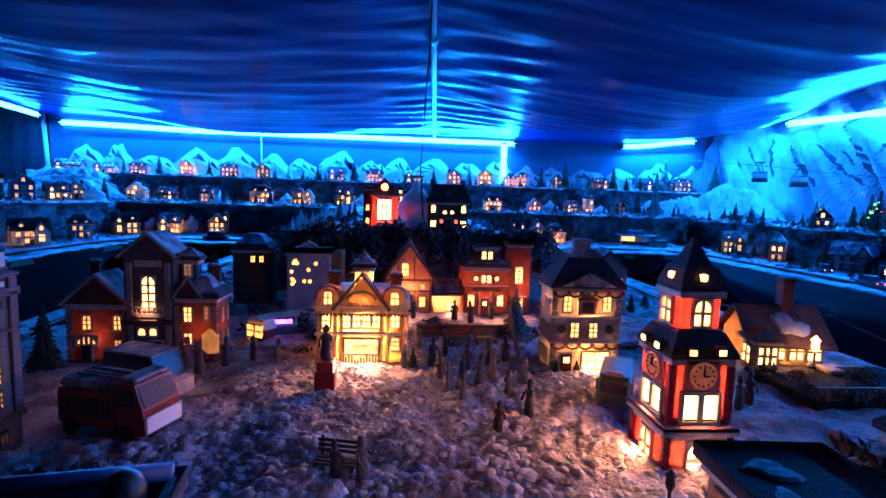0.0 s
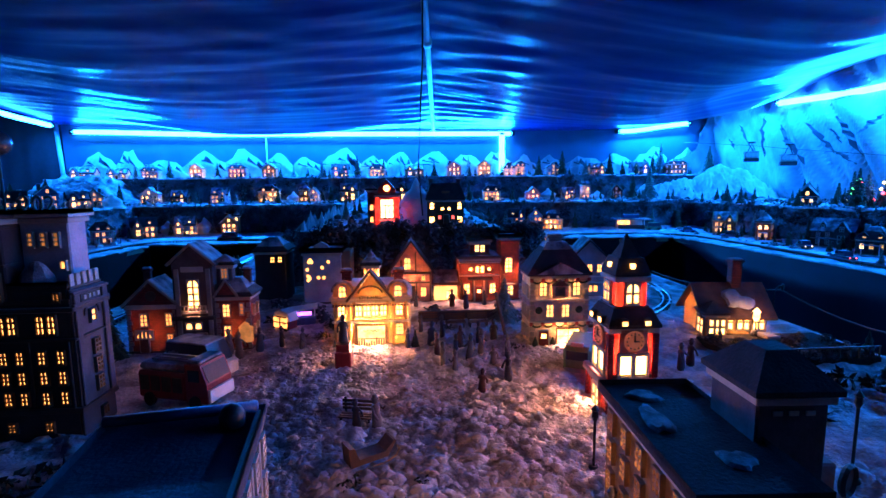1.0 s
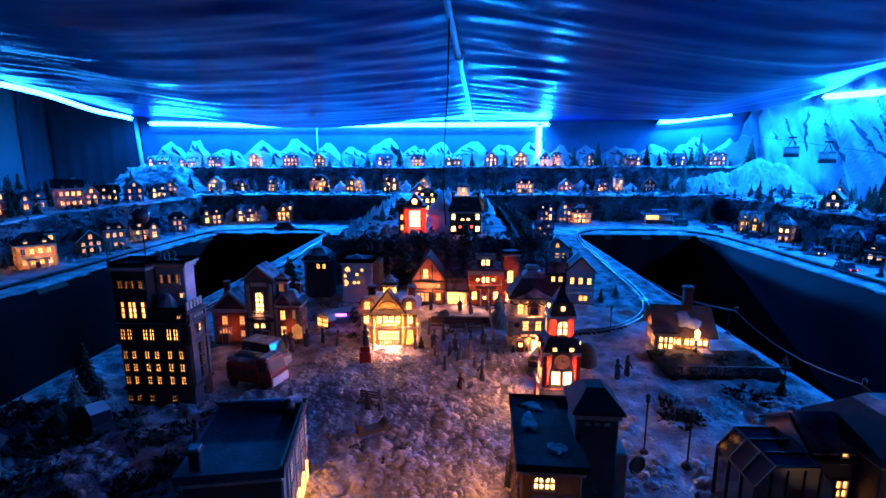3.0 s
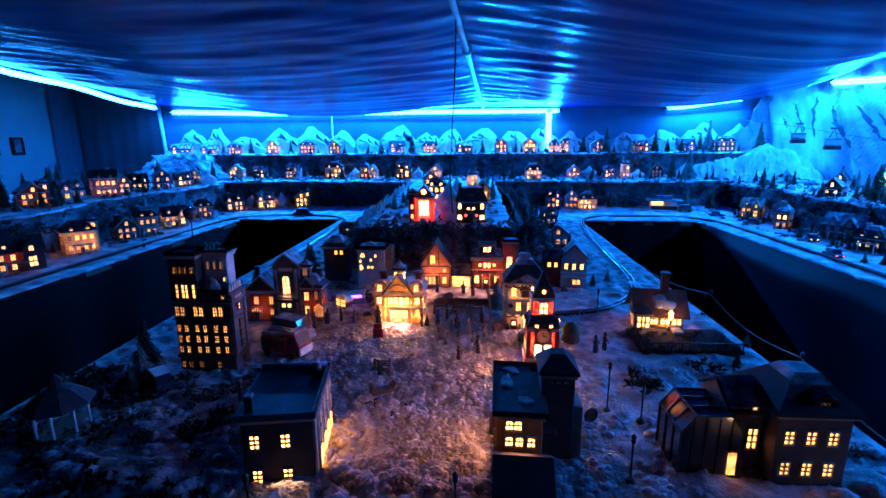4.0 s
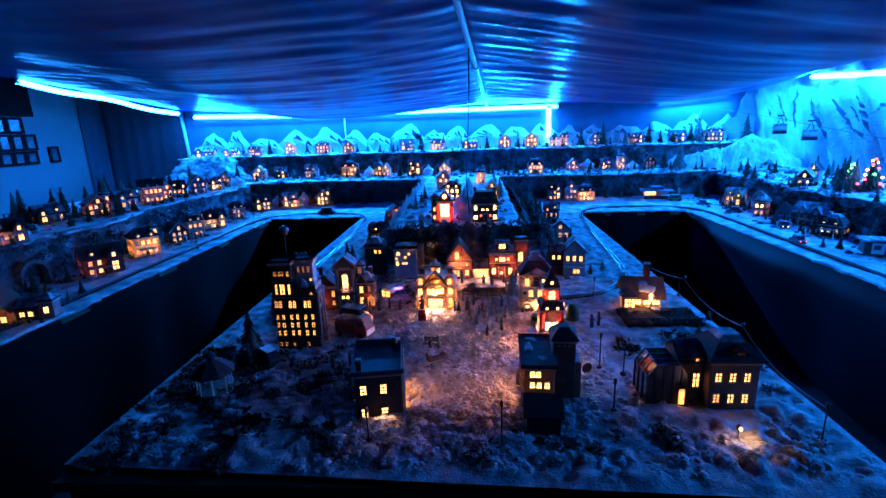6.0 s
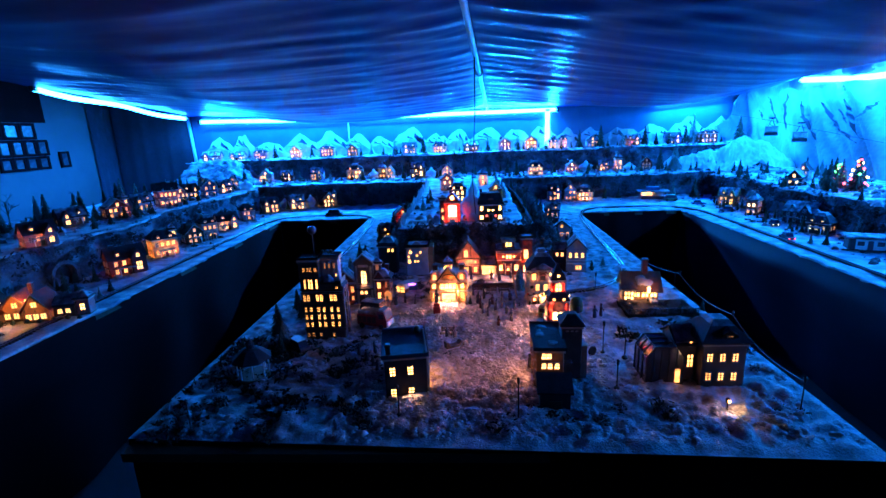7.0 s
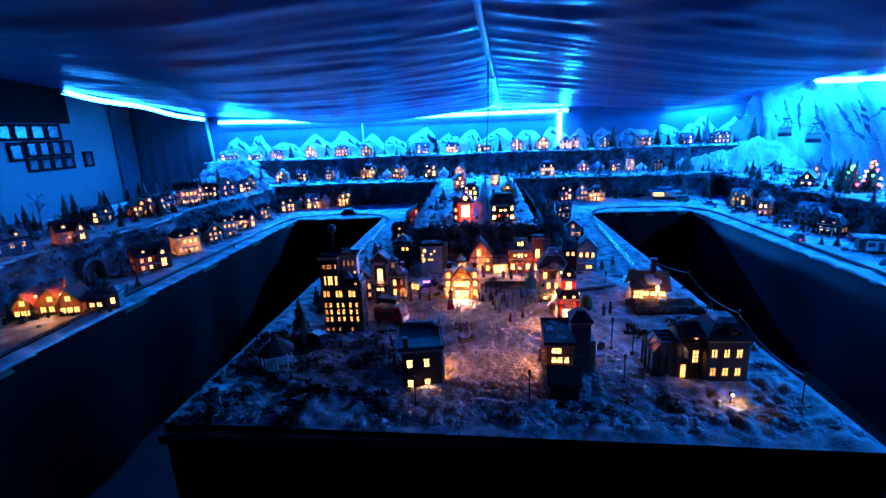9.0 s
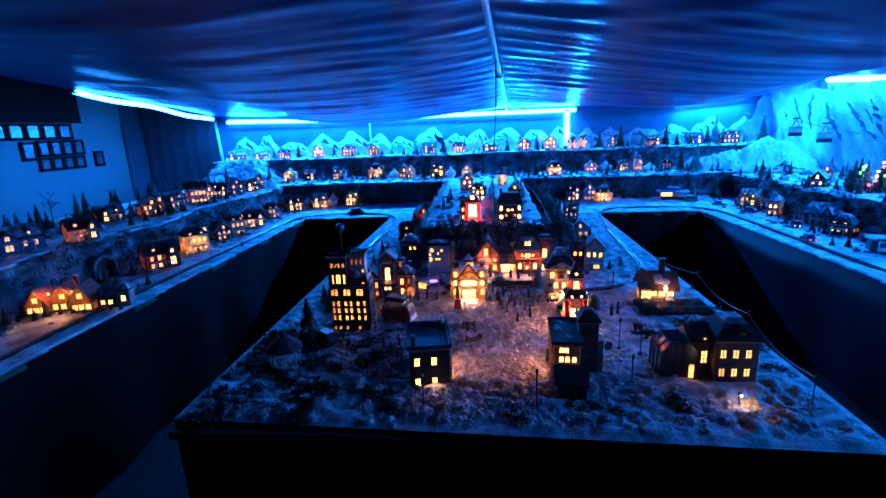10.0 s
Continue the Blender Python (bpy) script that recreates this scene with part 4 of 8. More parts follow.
    for u in (-0.062, 0.062):
        dm = bmesh.new()
        pts = [(0.021 * math.cos(a), 0.020 + 0.021 * math.sin(a)) for a in np.linspace(0, math.pi, 12)] + [(-0.021, 0.0), (0.021, 0.0)]
        prism(dm, pts, -d / 2 - 0.005, -d / 2 + 0.025)
        dd = part("dormer", dm, YELLOW, b, at=pose(u, 0, h + 0.001))
        hood = [(0.0225 * math.cos(a), -d / 2 - 0.006, 0.020 + 0.0225 * math.sin(a)) for a in np.linspace(0, math.pi, 14)]
        part("dormer_hood", tube(bmesh.new(), hood, 0.003, 6), ROOFSNOW, dd)
        window(dd, "f", 0, 0.020, 0.014, 0.024, 3, 2, 2, arch=True, dims=(w, d + 0.01))
    # cupola
    cu = wing(hs, 0.034, 0.034, 0.044, 0.018, "pyr", YELLOW, SLATE, y=-0.015, z=h + 0.03, over=0.007, name="cupola")
    window(cu, "f", 0, 0.026, 0.012, 0.024, 3, 2, 2, arch=True, dims=(0.034, 0.034))
    bell = lathe(bmesh.new(), [(0.012, 0.0), (0.013, 0.004), (0.009, 0.012), (0.003, 0.017), (0.0012, 0.024)], 10)
    part("finial", bell, ROOFSNOW, cu, at=pose(0, 0, 0.055))
    for s in (-1, 1):
        chimney(hs, s * 0.062, 0.02, h + 0.02, 0.022, 0.03, BRICK)
    grid(b, "r", 2, 2, 0.02, 0.105, 2, 0.012, 0.022)
    grid(b, "l", 2, 2, 0.02, 0.105, 2, 0.012, 0.022)


def gothic():
    hs = thing("brick_station", "dark red brick building with a tall glowing arched window", "miniature building", pose(-0.56, 1.039, T) @ Matrix.Diagonal((1.0, 0.62, 1.0, 1.0)))
    lw = wing(hs, 0.108, 0.11, 0.112, 0.05, "gable_y", BRICK, SLATE, x=-0.083, name="left_wing")
    part("cornice", boxm(-0.058, 0.058, -0.061, 0.058, 0.102, 0.112, 0.001), TRIM, lw)
    oc = lathe(bmesh.new(), [(0.011, -0.002), (0.012, 0.0), (0.011, 0.002)], 14)
    part("rose_window", oc, TRIMD, lw, at=pose(0, -0.056, 0.132, 90, 0, 0))
    for u in (-0.018,):
        window(lw, "f", u, 0.078, 0.014, 0.026, 2, dims=(0.108, 0.11), arch=True)
    window(lw, "f", 0.036, 0.078, 0.012, 0.026, 2, dims=(0.108, 0.11), arch=True)
    window(lw, "f", 0.036, 0.035, 0.010, 0.016, 2, dims=(0.108, 0.11))
    window(lw, "f", -0.02, 0.044, 0.034, 0.014, 2, 4, 1, dims=(0.108, 0.11), arch=True)
    door(lw, -0.02, 0.018, 0.034, BROWN)
    ct = wing(hs, 0.088, 0.11, 0.205, 0.036, "gable_y", SOOTST, SLATE, x=0.012, y=-0.005, name="centre")
    window(ct, "f", 0.0, 0.135, 0.022, 0.062, 4, 2, 4, arch=True, dims=(0.088, 0.11))
    part("arch_panel", boxm(-0.024, 0.024, -0.060, -0.0555, 0.185, 0.197, 0.001), TRIM, ct)
    part("canopy", boxm(-0.046, 0.046, -0.078, -0.0555, 0.078, 0.086, 0.002), SLATE, ct)
    for u in (-0.014, 0.006):
        window(ct, "f", u, 0.062, 0.012, 0.013, 3, 1, 1, dims=(0.088, 0.11), arch=True)
    door(ct, 0.012, 0.022, 0.044, BROWN)
    rw = wing(hs, 0.074, 0.11, 0.126, 0.035, "hip", BRICK, SLATE, x=0.094, name="right_wing")
    for z in (0.095, 0.045):
        window(rw, "f", -0.014, z, 0.013, 0.026, 3, dims=(0.074, 0.11))
    window(rw, "f", 0.02, 0.098, 0.007, 0.024, 1, 1, 3, dims=(0.074, 0.11))
    bay = lathe(bmesh.new(), [(0.016, 0.0), (0.016, 0.03), (0.018, 0.032), (0.003, 0.046)], 8)
    part("bay_window", bay, WARM[1], rw, "glowing bay window", at=pose(0.026, -0.055, 0.022))
    tu = wing(hs, 0.034, 0.034, 0.196, 0.02, "pyr", SOOTST, SLATE, x=0.074, y=-0.01, name="turret")
    window(tu, "f", 0.0, 0.178, 0.012, 0.022, 1, dims=(0.034, 0.034))
    grid(rw, "r", 2, 2, 0.02, 0.115, 2, 0.011, 0.022)
    for blk, hw, base, rise, y in ((lw, 0.060, 0.108, 0.056, -0.0675), (ct, 0.050, 0.200, 0.044, -0.067)):
        for sg in (-1, 1):
            rk = bmesh.new()
            prism(rk, [(sg * hw, base), (0.0, base + rise), (0.0, base + rise + 0.007), (sg * (hw + 0.005), base + 0.003)][::sg], y, y + 0.006)
            part("rake_board", rk, STONE, blk)
    for sx in (-1, 1):
        quoins(lw, 0.10, sx * 0.054, -0.055)
        quoins(rw, 0.115, sx * 0.037, -0.055)
        part("pilaster", boxm(sx * 0.034 - 0.005, sx * 0.034 + 0.005, -0.061, -0.0552, 0.006, 0.192, 0.001), STONE, ct)
    part("balcony", boxm(-0.030, 0.030, -0.073, -0.0552, 0.092, 0.098, 0.001), STONE, ct)
    for k in range(8):
        part("baluster", boxm(-0.0275 + k * 0.0078, -0.0250 + k * 0.0078, -0.0725, -0.0700, 0.098, 0.108), STONE, ct)
    part("handrail", boxm(-0.030, 0.030, -0.0735, -0.0695, 0.108, 0.111, 0.0006), STONE, ct)
    gb = bmesh.new()
    prism(gb, [(-0.022, 0.0), (0.022, 0.0), (0.0, 0.034)], -0.062, -0.02)
    gg = part("gable", gb, BRICK, rw, at=pose(-0.012, 0, 0.127))
    for sg in (-1, 1):
        rk = bmesh.new()
        prism(rk, [(sg * 0.025, -0.002), (0.0, 0.036), (0.0, 0.042), (sg * 0.029, 0.001)][::sg], -0.067, -0.0625)
        part("rake_board", rk, STONE, gg)
    for x, z, hh in ((-0.11, 0.150, 0.032), (0.115, 0.150, 0.028)):
        chimney(hs, x, 0.02, z, 0.016, hh, BRICK)


def skyscraper():
    hs = thing("stepped_tower", "dark stepped office tower with rows of lit windows", "miniature building", pose(-0.628, 0.661, T - 0.004))
    w, d = 0.156, 0.076
    b = wing(hs, w, d, 0.205, 0.004, "flat", DARKW, SLATE, name="main_block", snow=False, over=0.001)
    dims = (w, d)
    for j, z in enumerate((0.026, 0.070, 0.101, 0.131)):
        for i, u in enumerate((-0.067, -0.047, -0.017, 0.005, 0.035, 0.061)):
            if j == 0 and i in (3, 5):
                continue
            window(b, "f", u, z, 0.0085, 0.0175 if j else 0.012, (3 if j else 2) if i else 2, 2, 3, trim=BROWN, dims=dims)
    for i, u in enumerate((-0.067, -0.052, -0.016, -0.001, 0.038, 0.053)):
        window(b, "f", u, 0.180, 0.0095, 0.026, 3 if i > 1 else 2, 2, 3, trim=BROWN, arch=True, dims=dims)
    for u in (-0.074, -0.034, 0.017, 0.072):
        part("pilaster", boxm(u - 0.002, u + 0.002, -d / 2 - 0.003, -d / 2 - 0.0003, 0.052, 0.158, 0.0006), DARKW, b)
    for z, t in ((0.050, 0.004), (0.157, 0.002), (0.201, 0.003)):
        part("ledge", boxm(-w / 2 - 0.004, w / 2 + 0.008, -d / 2 - 0.005, d / 2 + 0.004, z - t, z + t, 0.001), TRIMD, b)
    # pale stone facing on the side
    sf = part("side_facade", boxm(w / 2 + 0.0003, w / 2 + 0.004, -d / 2, d / 2, 0.006, 0.228, 0.001), SOOTST, b, "pale stone facing with tall windows")
    sd = (w + 0.008, d)
    for u in (-0.031, 0.031):
        part("pilaster", boxm(w / 2 + 0.004, w / 2 + 0.008, u - 0.006, u + 0.006, 0.055, 0.222, 0.001), SOOTST, sf)
    for z in (0.078, 0.107, 0.136):
        window(b, "r", 0.002, z, 0.011, 0.019, 2, 2, 3, dims=sd, trim=TRIMD)
    window(b, "r", 0.0, 0.184, 0.010, 0.016, 3, 1, 2, dims=sd, trim=SOOTST)
    hood = [(w / 2 + 0.006, 0.016 * math.cos(q), 0.186 + 0.018 * math.sin(q)) for q in np.linspace(0, math.pi, 10)]
    part("arch_moulding", tube(bmesh.new(), hood, 0.0022, 6), SOOTST, sf)
    window(b, "r", 0.006, 0.030, 0.010, 0.012, 1, 2, 1, dims=sd, trim=TRIMD)
    panel = part("name_panel", boxm(w / 2 + 0.004, w / 2 + 0.0065, -0.022, 0.022, 0.208, 0.220, 0.0006), TRIMD, sf)
    for k in range(4):
        part("sign_bar", boxm(w / 2 + 0.0065, w / 2 + 0.008, -0.017 + k * 0.010, -0.012 + k * 0.010, 0.211, 0.217), TRIM, panel)
    for z in (0.206, 0.224):
        part("band", boxm(w / 2 + 0.002, w / 2 + 0.009, -d / 2 - 0.002, d / 2 + 0.002, z - 0.002, z + 0.002, 0.0006), SOOTST, sf)
    sign = part("roof_sign", boxm(w / 2 - 0.002, w / 2 + 0.002, -0.036, 0.034, 0.2285, 0.233, 0.001), TRIMD, sf, "row of pale letter blocks on the roof edge")
    for k in range(5):
        part("sign_bar", boxm(w / 2 - 0.0015, w / 2 + 0.0025, -0.034 + k * 0.0135, -0.025 + k * 0.0135, 0.2331, 0.251, 0.0008), TRIM, sign)
    at = wing(hs, 0.080, 0.070, 0.022, 0.004, "flat", DARKW, SLATE, x=0.037, y=-0.002, z=0.2095, name="attic_block", snow=False, over=0.001, cornice=False)
    window(at, "f", 0.026, 0.010, 0.007, 0.010, 2, 2, 1, dims=(0.080, 0.070), trim=BROWN)
    lb = wing(hs, 0.078, 0.070, 0.122, 0.006, "flat", DARKW, SLATE, x=-0.0425, y=-0.002, z=0.2095, name="upper_block", snow=False, over=0.003)
    ld = (0.078, 0.070)
    for u, lit in ((-0.018, 2), (-0.001, 3), (0.008, 3), (0.028, 3)):
        window(lb, "f", u, 0.026, 0.0075, 0.036, lit, 1, 3, trim=BROWN, dims=ld)
        window(lb, "f", u, 0.084, 0.0075, 0.015, 2, 2, 3, trim=BROWN, dims=ld)
    for z in (0.056, 0.108):
        part("ledge", boxm(-0.041, 0.041, -0.038, 0.037, z - 0.002, z + 0.002, 0.0008), TRIMD, lb)
    cb = wing(hs, 0.068, 0.040, 0.122, 0.006, "flat", GREYW, TRIM, x=0.032, y=0.014, z=0.2095, name="set_back_block", snow=False)
    for u in (-0.018, 0.0, 0.018):
        window(cb, "f", u, 0.090, 0.006, 0.018, 1, 1, 3, dims=(0.068, 0.040))
    window(cb, "f", 0.024, 0.052, 0.006, 0.010, 2, 1, 1, dims=(0.068, 0.040))
    window(cb, "f", -0.020, 0.034, 0.006, 0.010, 1, 1, 1, dims=(0.068, 0.040))
    plain_text("numerals", "202", 0.034, STONE, cb, pose(-0.004, -0.020, 0.1305), 0.002)
    heap = lathe(bmesh.new(), [(0.024, 0.0), (0.022, 0.012), (0.012, 0.028), (0.004, 0.034)], 9, 0, 0, 1.1, 0.6)
    part("snow_cap", heap, ROOFSNOW, hs, at=pose(0.026, -0.020, 0.235))
    mast = tube(bmesh.new(), [(-0.027, 0.006, 0.335), (-0.027, 0.006, 0.425)], 0.0016, 6)
    ms = part("mast", mast, BLACK, hs)
    ball = lathe(bmesh.new(), [(0.002, -0.017)] + [(0.018 * math.cos(a), 0.018 * math.sin(a)) for a in np.linspace(-1.2, 1.2, 7)] + [(0.002, 0.017)], 14)
    part("globe", ball, mat("frosted_globe", (0.07, 0.08, 0.10), 0.25, scale=90, var=0.5, bump=0.3), ms, "frosted glass ball on a mast", at=pose(-0.027, 0.006, 0.44), smooth=True)


def clock_tower():
    hs = thing("clock_tower", "bright red brick clock tower with glowing windows and dark spire", "miniature building", pose(0.279, 0.648, T - 0.010))
    w = 0.078
    lo = wing(hs, w, w, 0.066, 0.004, "flat", BRIGHTRED, TRIM, name="lower_stage", snow=False)
    window(lo, "f", 0.0, 0.034, 0.026, 0.042, 5, 2, 2, arch=True, dims=(w, w))
    window(lo, "l", 0.0, 0.034, 0.024, 0.042, 5, 2, 2, arch=True, dims=(w, w))
    window(lo, "r", 0.0, 0.034, 0.022, 0.040, 4, 2, 3, arch=True, dims=(w, w))
    for sx in (-1, 1):
        for sy in (-1, 1):
            part("buttress", boxm(sx * w / 2 - 0.005, sx * w / 2 + 0.005, sy * w / 2 - 0.005, sy * w / 2 + 0.005, 0, 0.064, 0.0015), BRIGHTRED, lo)
    part("ledge", boxm(-w / 2 - 0.008, w / 2 + 0.008, -w / 2 - 0.008, w / 2 + 0.008, 0.0705, 0.078, 0.002), PINKB, hs, "snow-dusted ledge round the tower")
    mw = 0.072
    mid = wing(hs, mw, mw, 0.080, 0.028, "mansard", BRIGHTRED, SLATE, z=0.078, name="clock_stage", over=0.006, snow=False)
    for sx in (-1, 1):
        part("corner_pier", boxm(sx * mw / 2 - 0.005, sx * mw / 2 + 0.004, -mw / 2 - 0.004, -mw / 2 + 0.005, 0.0, 0.071, 0.001), BRIGHTRED, mid)
    for s in "flr":
        window(mid, s, 0.0, 0.020, 0.042, 0.032, 5, 2, 1, dims=(mw, mw))
        at = {"f": pose(0, -mw / 2, 0.060), "l": pose(-mw / 2, 0, 0.060, 0, 0, -90), "r": pose(mw / 2, 0, 0.060, 0, 0, 90)}[s]
        panel = part("clock", boxm(-0.022, 0.022, -0.004, 0.001, -0.0185, 0.0185, 0.001), PINKB, mid, "round clock face with dark numerals", at=at)
        face = lathe(bmesh.new(), [(0.0165, 0.0), (0.0165, 0.0022), (0.014, 0.0026), (0.0138, 0.001)], 20)
        part("dial", face, DIAL, panel, at=pose(0, -0.004, 0, 90, 0, 0))
        for k in range(12):
            a = k * math.pi / 6
            c, sn = 0.0122 * math.cos(a), 0.0122 * math.sin(a)
            part("hour_mark", boxm(c - 0.0009, c + 0.0009, -0.0072, -0.005, sn - 0.0009, sn + 0.0009), TRIMD, panel)
        tick = bmesh.new()
        box(tick, -0.0008, 0.0008, -0.0075, -0.005, -0.001, 0.010)
        box(tick, -0.001, 0.007, -0.0075, -0.005, -0.0008, 0.0008)
        part("clock_pointers", tick, TRIMD, panel)
    for x, y in ((-0.018, -0.039), (0.018, -0.039), (-0.039, -0.015), (-0.039, 0.018), (0.039, 0.0)):
        dm = part("dormer", boxm(x - 0.006, x + 0.006, y - 0.006, y + 0.006, 0.162, 0.174, 0.001), SLATE, hs)
        front = (x - 0.004, x + 0.004, y - 0.0075, y - 0.006) if abs(y) > 0.035 else ((x - 0.0075 if x < 0 else x + 0.006), (x - 0.006 if x < 0 else x + 0.0075), y - 0.004, y + 0.004)
        part("dormer_pane", boxm(*front, 0.164, 0.1705), WARM[4], dm)
    bw = 0.050
    bel = wing(hs, bw, bw, 0.052, 0.028, "mansard", BRIGHTRED, SLATE, z=0.184, over=0.003, name="belfry", snow=False)
    for s in "flr":
        window(bel, s, 0.0, 0.026, 0.020, 0.030, 4, 2, 2, arch=True, dims=(bw, bw))
    spire = lathe(bmesh.new(), [(0.026, 0.0), (0.022, 0.005), (0.013, 0.018), (0.004, 0.034), (0.0008, 0.038)], 4)
    part("spire", spire, SLATE, hs, at=pose(0, 0, 0.262, 0, 0, 45))
    for x, y in ((0.0, -0.024), (-0.024, 0.0)):
        part("spire_lucarne", boxm(x - 0.004, x + 0.004, y - 0.004, y + 0.004, 0.248, 0.256, 0.001), WARM[4], hs)


def cream_house():
    hs = thing("corner_house", "cream three-storey house with wreaths, red door and dark hipped roof", "miniature building", pose(0.270, 0.992, T) @ Matrix.Diagonal((1.0, 0.65, 1.0, 1.0)))
    w, d, h = 0.130, 0.13, 0.168
    b = wing(hs, w, d, h, 0.068, "hip", STUCCO, SLATE, over=0.008)
    for z in (0.063, 0.112, 0.164):
        part("string_course", boxm(-w / 2 - 0.004, w / 2 + 0.004, -d / 2 - 0.004, d / 2 + 0.004, z - 0.002, z + 0.002, 0.001), TRIM, b)
    for z in (0.058, 0.158):
        gar = bmesh.new()
        for k in range(5):
            x0, x1 = lerp(-w / 2, w / 2, k / 5), lerp(-w / 2, w / 2, (k + 1) / 5)
            tube(gar, [(lerp(x0, x1, f), -d / 2 - 0.007, z - 0.006 * math.sin(math.pi * f)) for f in np.linspace(0, 1, 6)], 0.0022, 5)
        ga = part("garland", gar, PINE, b, "green garland with red bows")
        for k in range(6):
            x = lerp(-w / 2, w / 2, k / 5)
            part("bow", boxm(x - 0.004, x + 0.004, -d / 2 - 0.011, -d / 2 - 0.0065, z - 0.003, z + 0.005, 0.001), REDP, ga)
    for sx in (-1, 1):
        quoins(b, h - 0.012, sx * w / 2, -d / 2)
    for u in (-0.038, 0.038):
        window(b, "f", u, 0.138, 0.014, 0.027, 3, 2, 3, dims=(w, d))
    for u in (-0.022, 0.014):
        window(b, "f", u, 0.088, 0.014, 0.026, 3, 2, 3, dims=(w, d))
    for u in (-0.047, 0.045):
        wr = lathe(bmesh.new(), [(0.006, -0.0015), (0.0085, 0.0), (0.006, 0.0015), (0.0055, 0.0)], 10)
        part("wreath", wr, PINE, b, "green wreath with a red bow", at=pose(u, -d / 2 - 0.003, 0.09, 90, 0, 0))
    nic = part("niche", boxm(-0.017, 0.017, -d / 2 - 0.008, -d / 2, 0.118, 0.148, 0.001), PINKB, b)
    nb = bmesh.new()
    prism(nb, [(-0.020, 0.146), (0.020, 0.146), (0.0, 0.160)], -d / 2 - 0.012, -d / 2 + 0.001)
    part("niche_hood", nb, ROOFBR, nic)
    part("niche_recess", boxm(-0.011, 0.011, -d / 2 - 0.0092, -d / 2 - 0.0078, 0.122, 0.143), TRIMD, nic)
    part("shop_window", boxm(-0.004, 0.046, -d / 2 - 0.003, -d / 2 + 0.001, 0.014, 0.045), WARM[4], b, "bright glowing shop window")
    fr = bmesh.new()
    for a in ((-0.007, -0.004, 0.011, 0.048), (0.046, 0.049, 0.011, 0.048), (-0.004, 0.046, 0.045, 0.048), (-0.004, 0.046, 0.011, 0.014), (-0.004, 0.046, 0.029, 0.030), (0.0205, 0.0215, 0.014, 0.045)):
        box(fr, a[0], a[1], -d / 2 - 0.006, -d / 2, a[2], a[3])
    part("shop_window_frame", fr, TANW, b)
    door(b, -0.036, 0.022, 0.042, REDP, 4)
    for u in (-0.056, -0.016):
        bush = lathe(bmesh.new(), [(0.001, 0.002), (0.007, 0.006), (0.006, 0.018), (0.0005, 0.032)], 8, u, -d / 2 - 0.012)
        part("shrub", bush, PINE, b)
    chimney(hs, -0.002, 0.0, h + 0.055, 0.030, 0.026, STUCCO)
    grid(b, "l", 3, 3, 0.01, 0.155, 1, 0.011, 0.022, chance=0.5, rng=random.Random(4))
    ped = bmesh.new()
    prism(ped, [(-0.052, 0.0), (0.052, 0.0), (0.0, 0.026)], -d / 2 - 0.012, -d / 2 + 0.03)
    part("snow_pediment", ped, ROOFSNOW, b, "snow-covered pediment", at=pose(0, 0, h + 0.004))


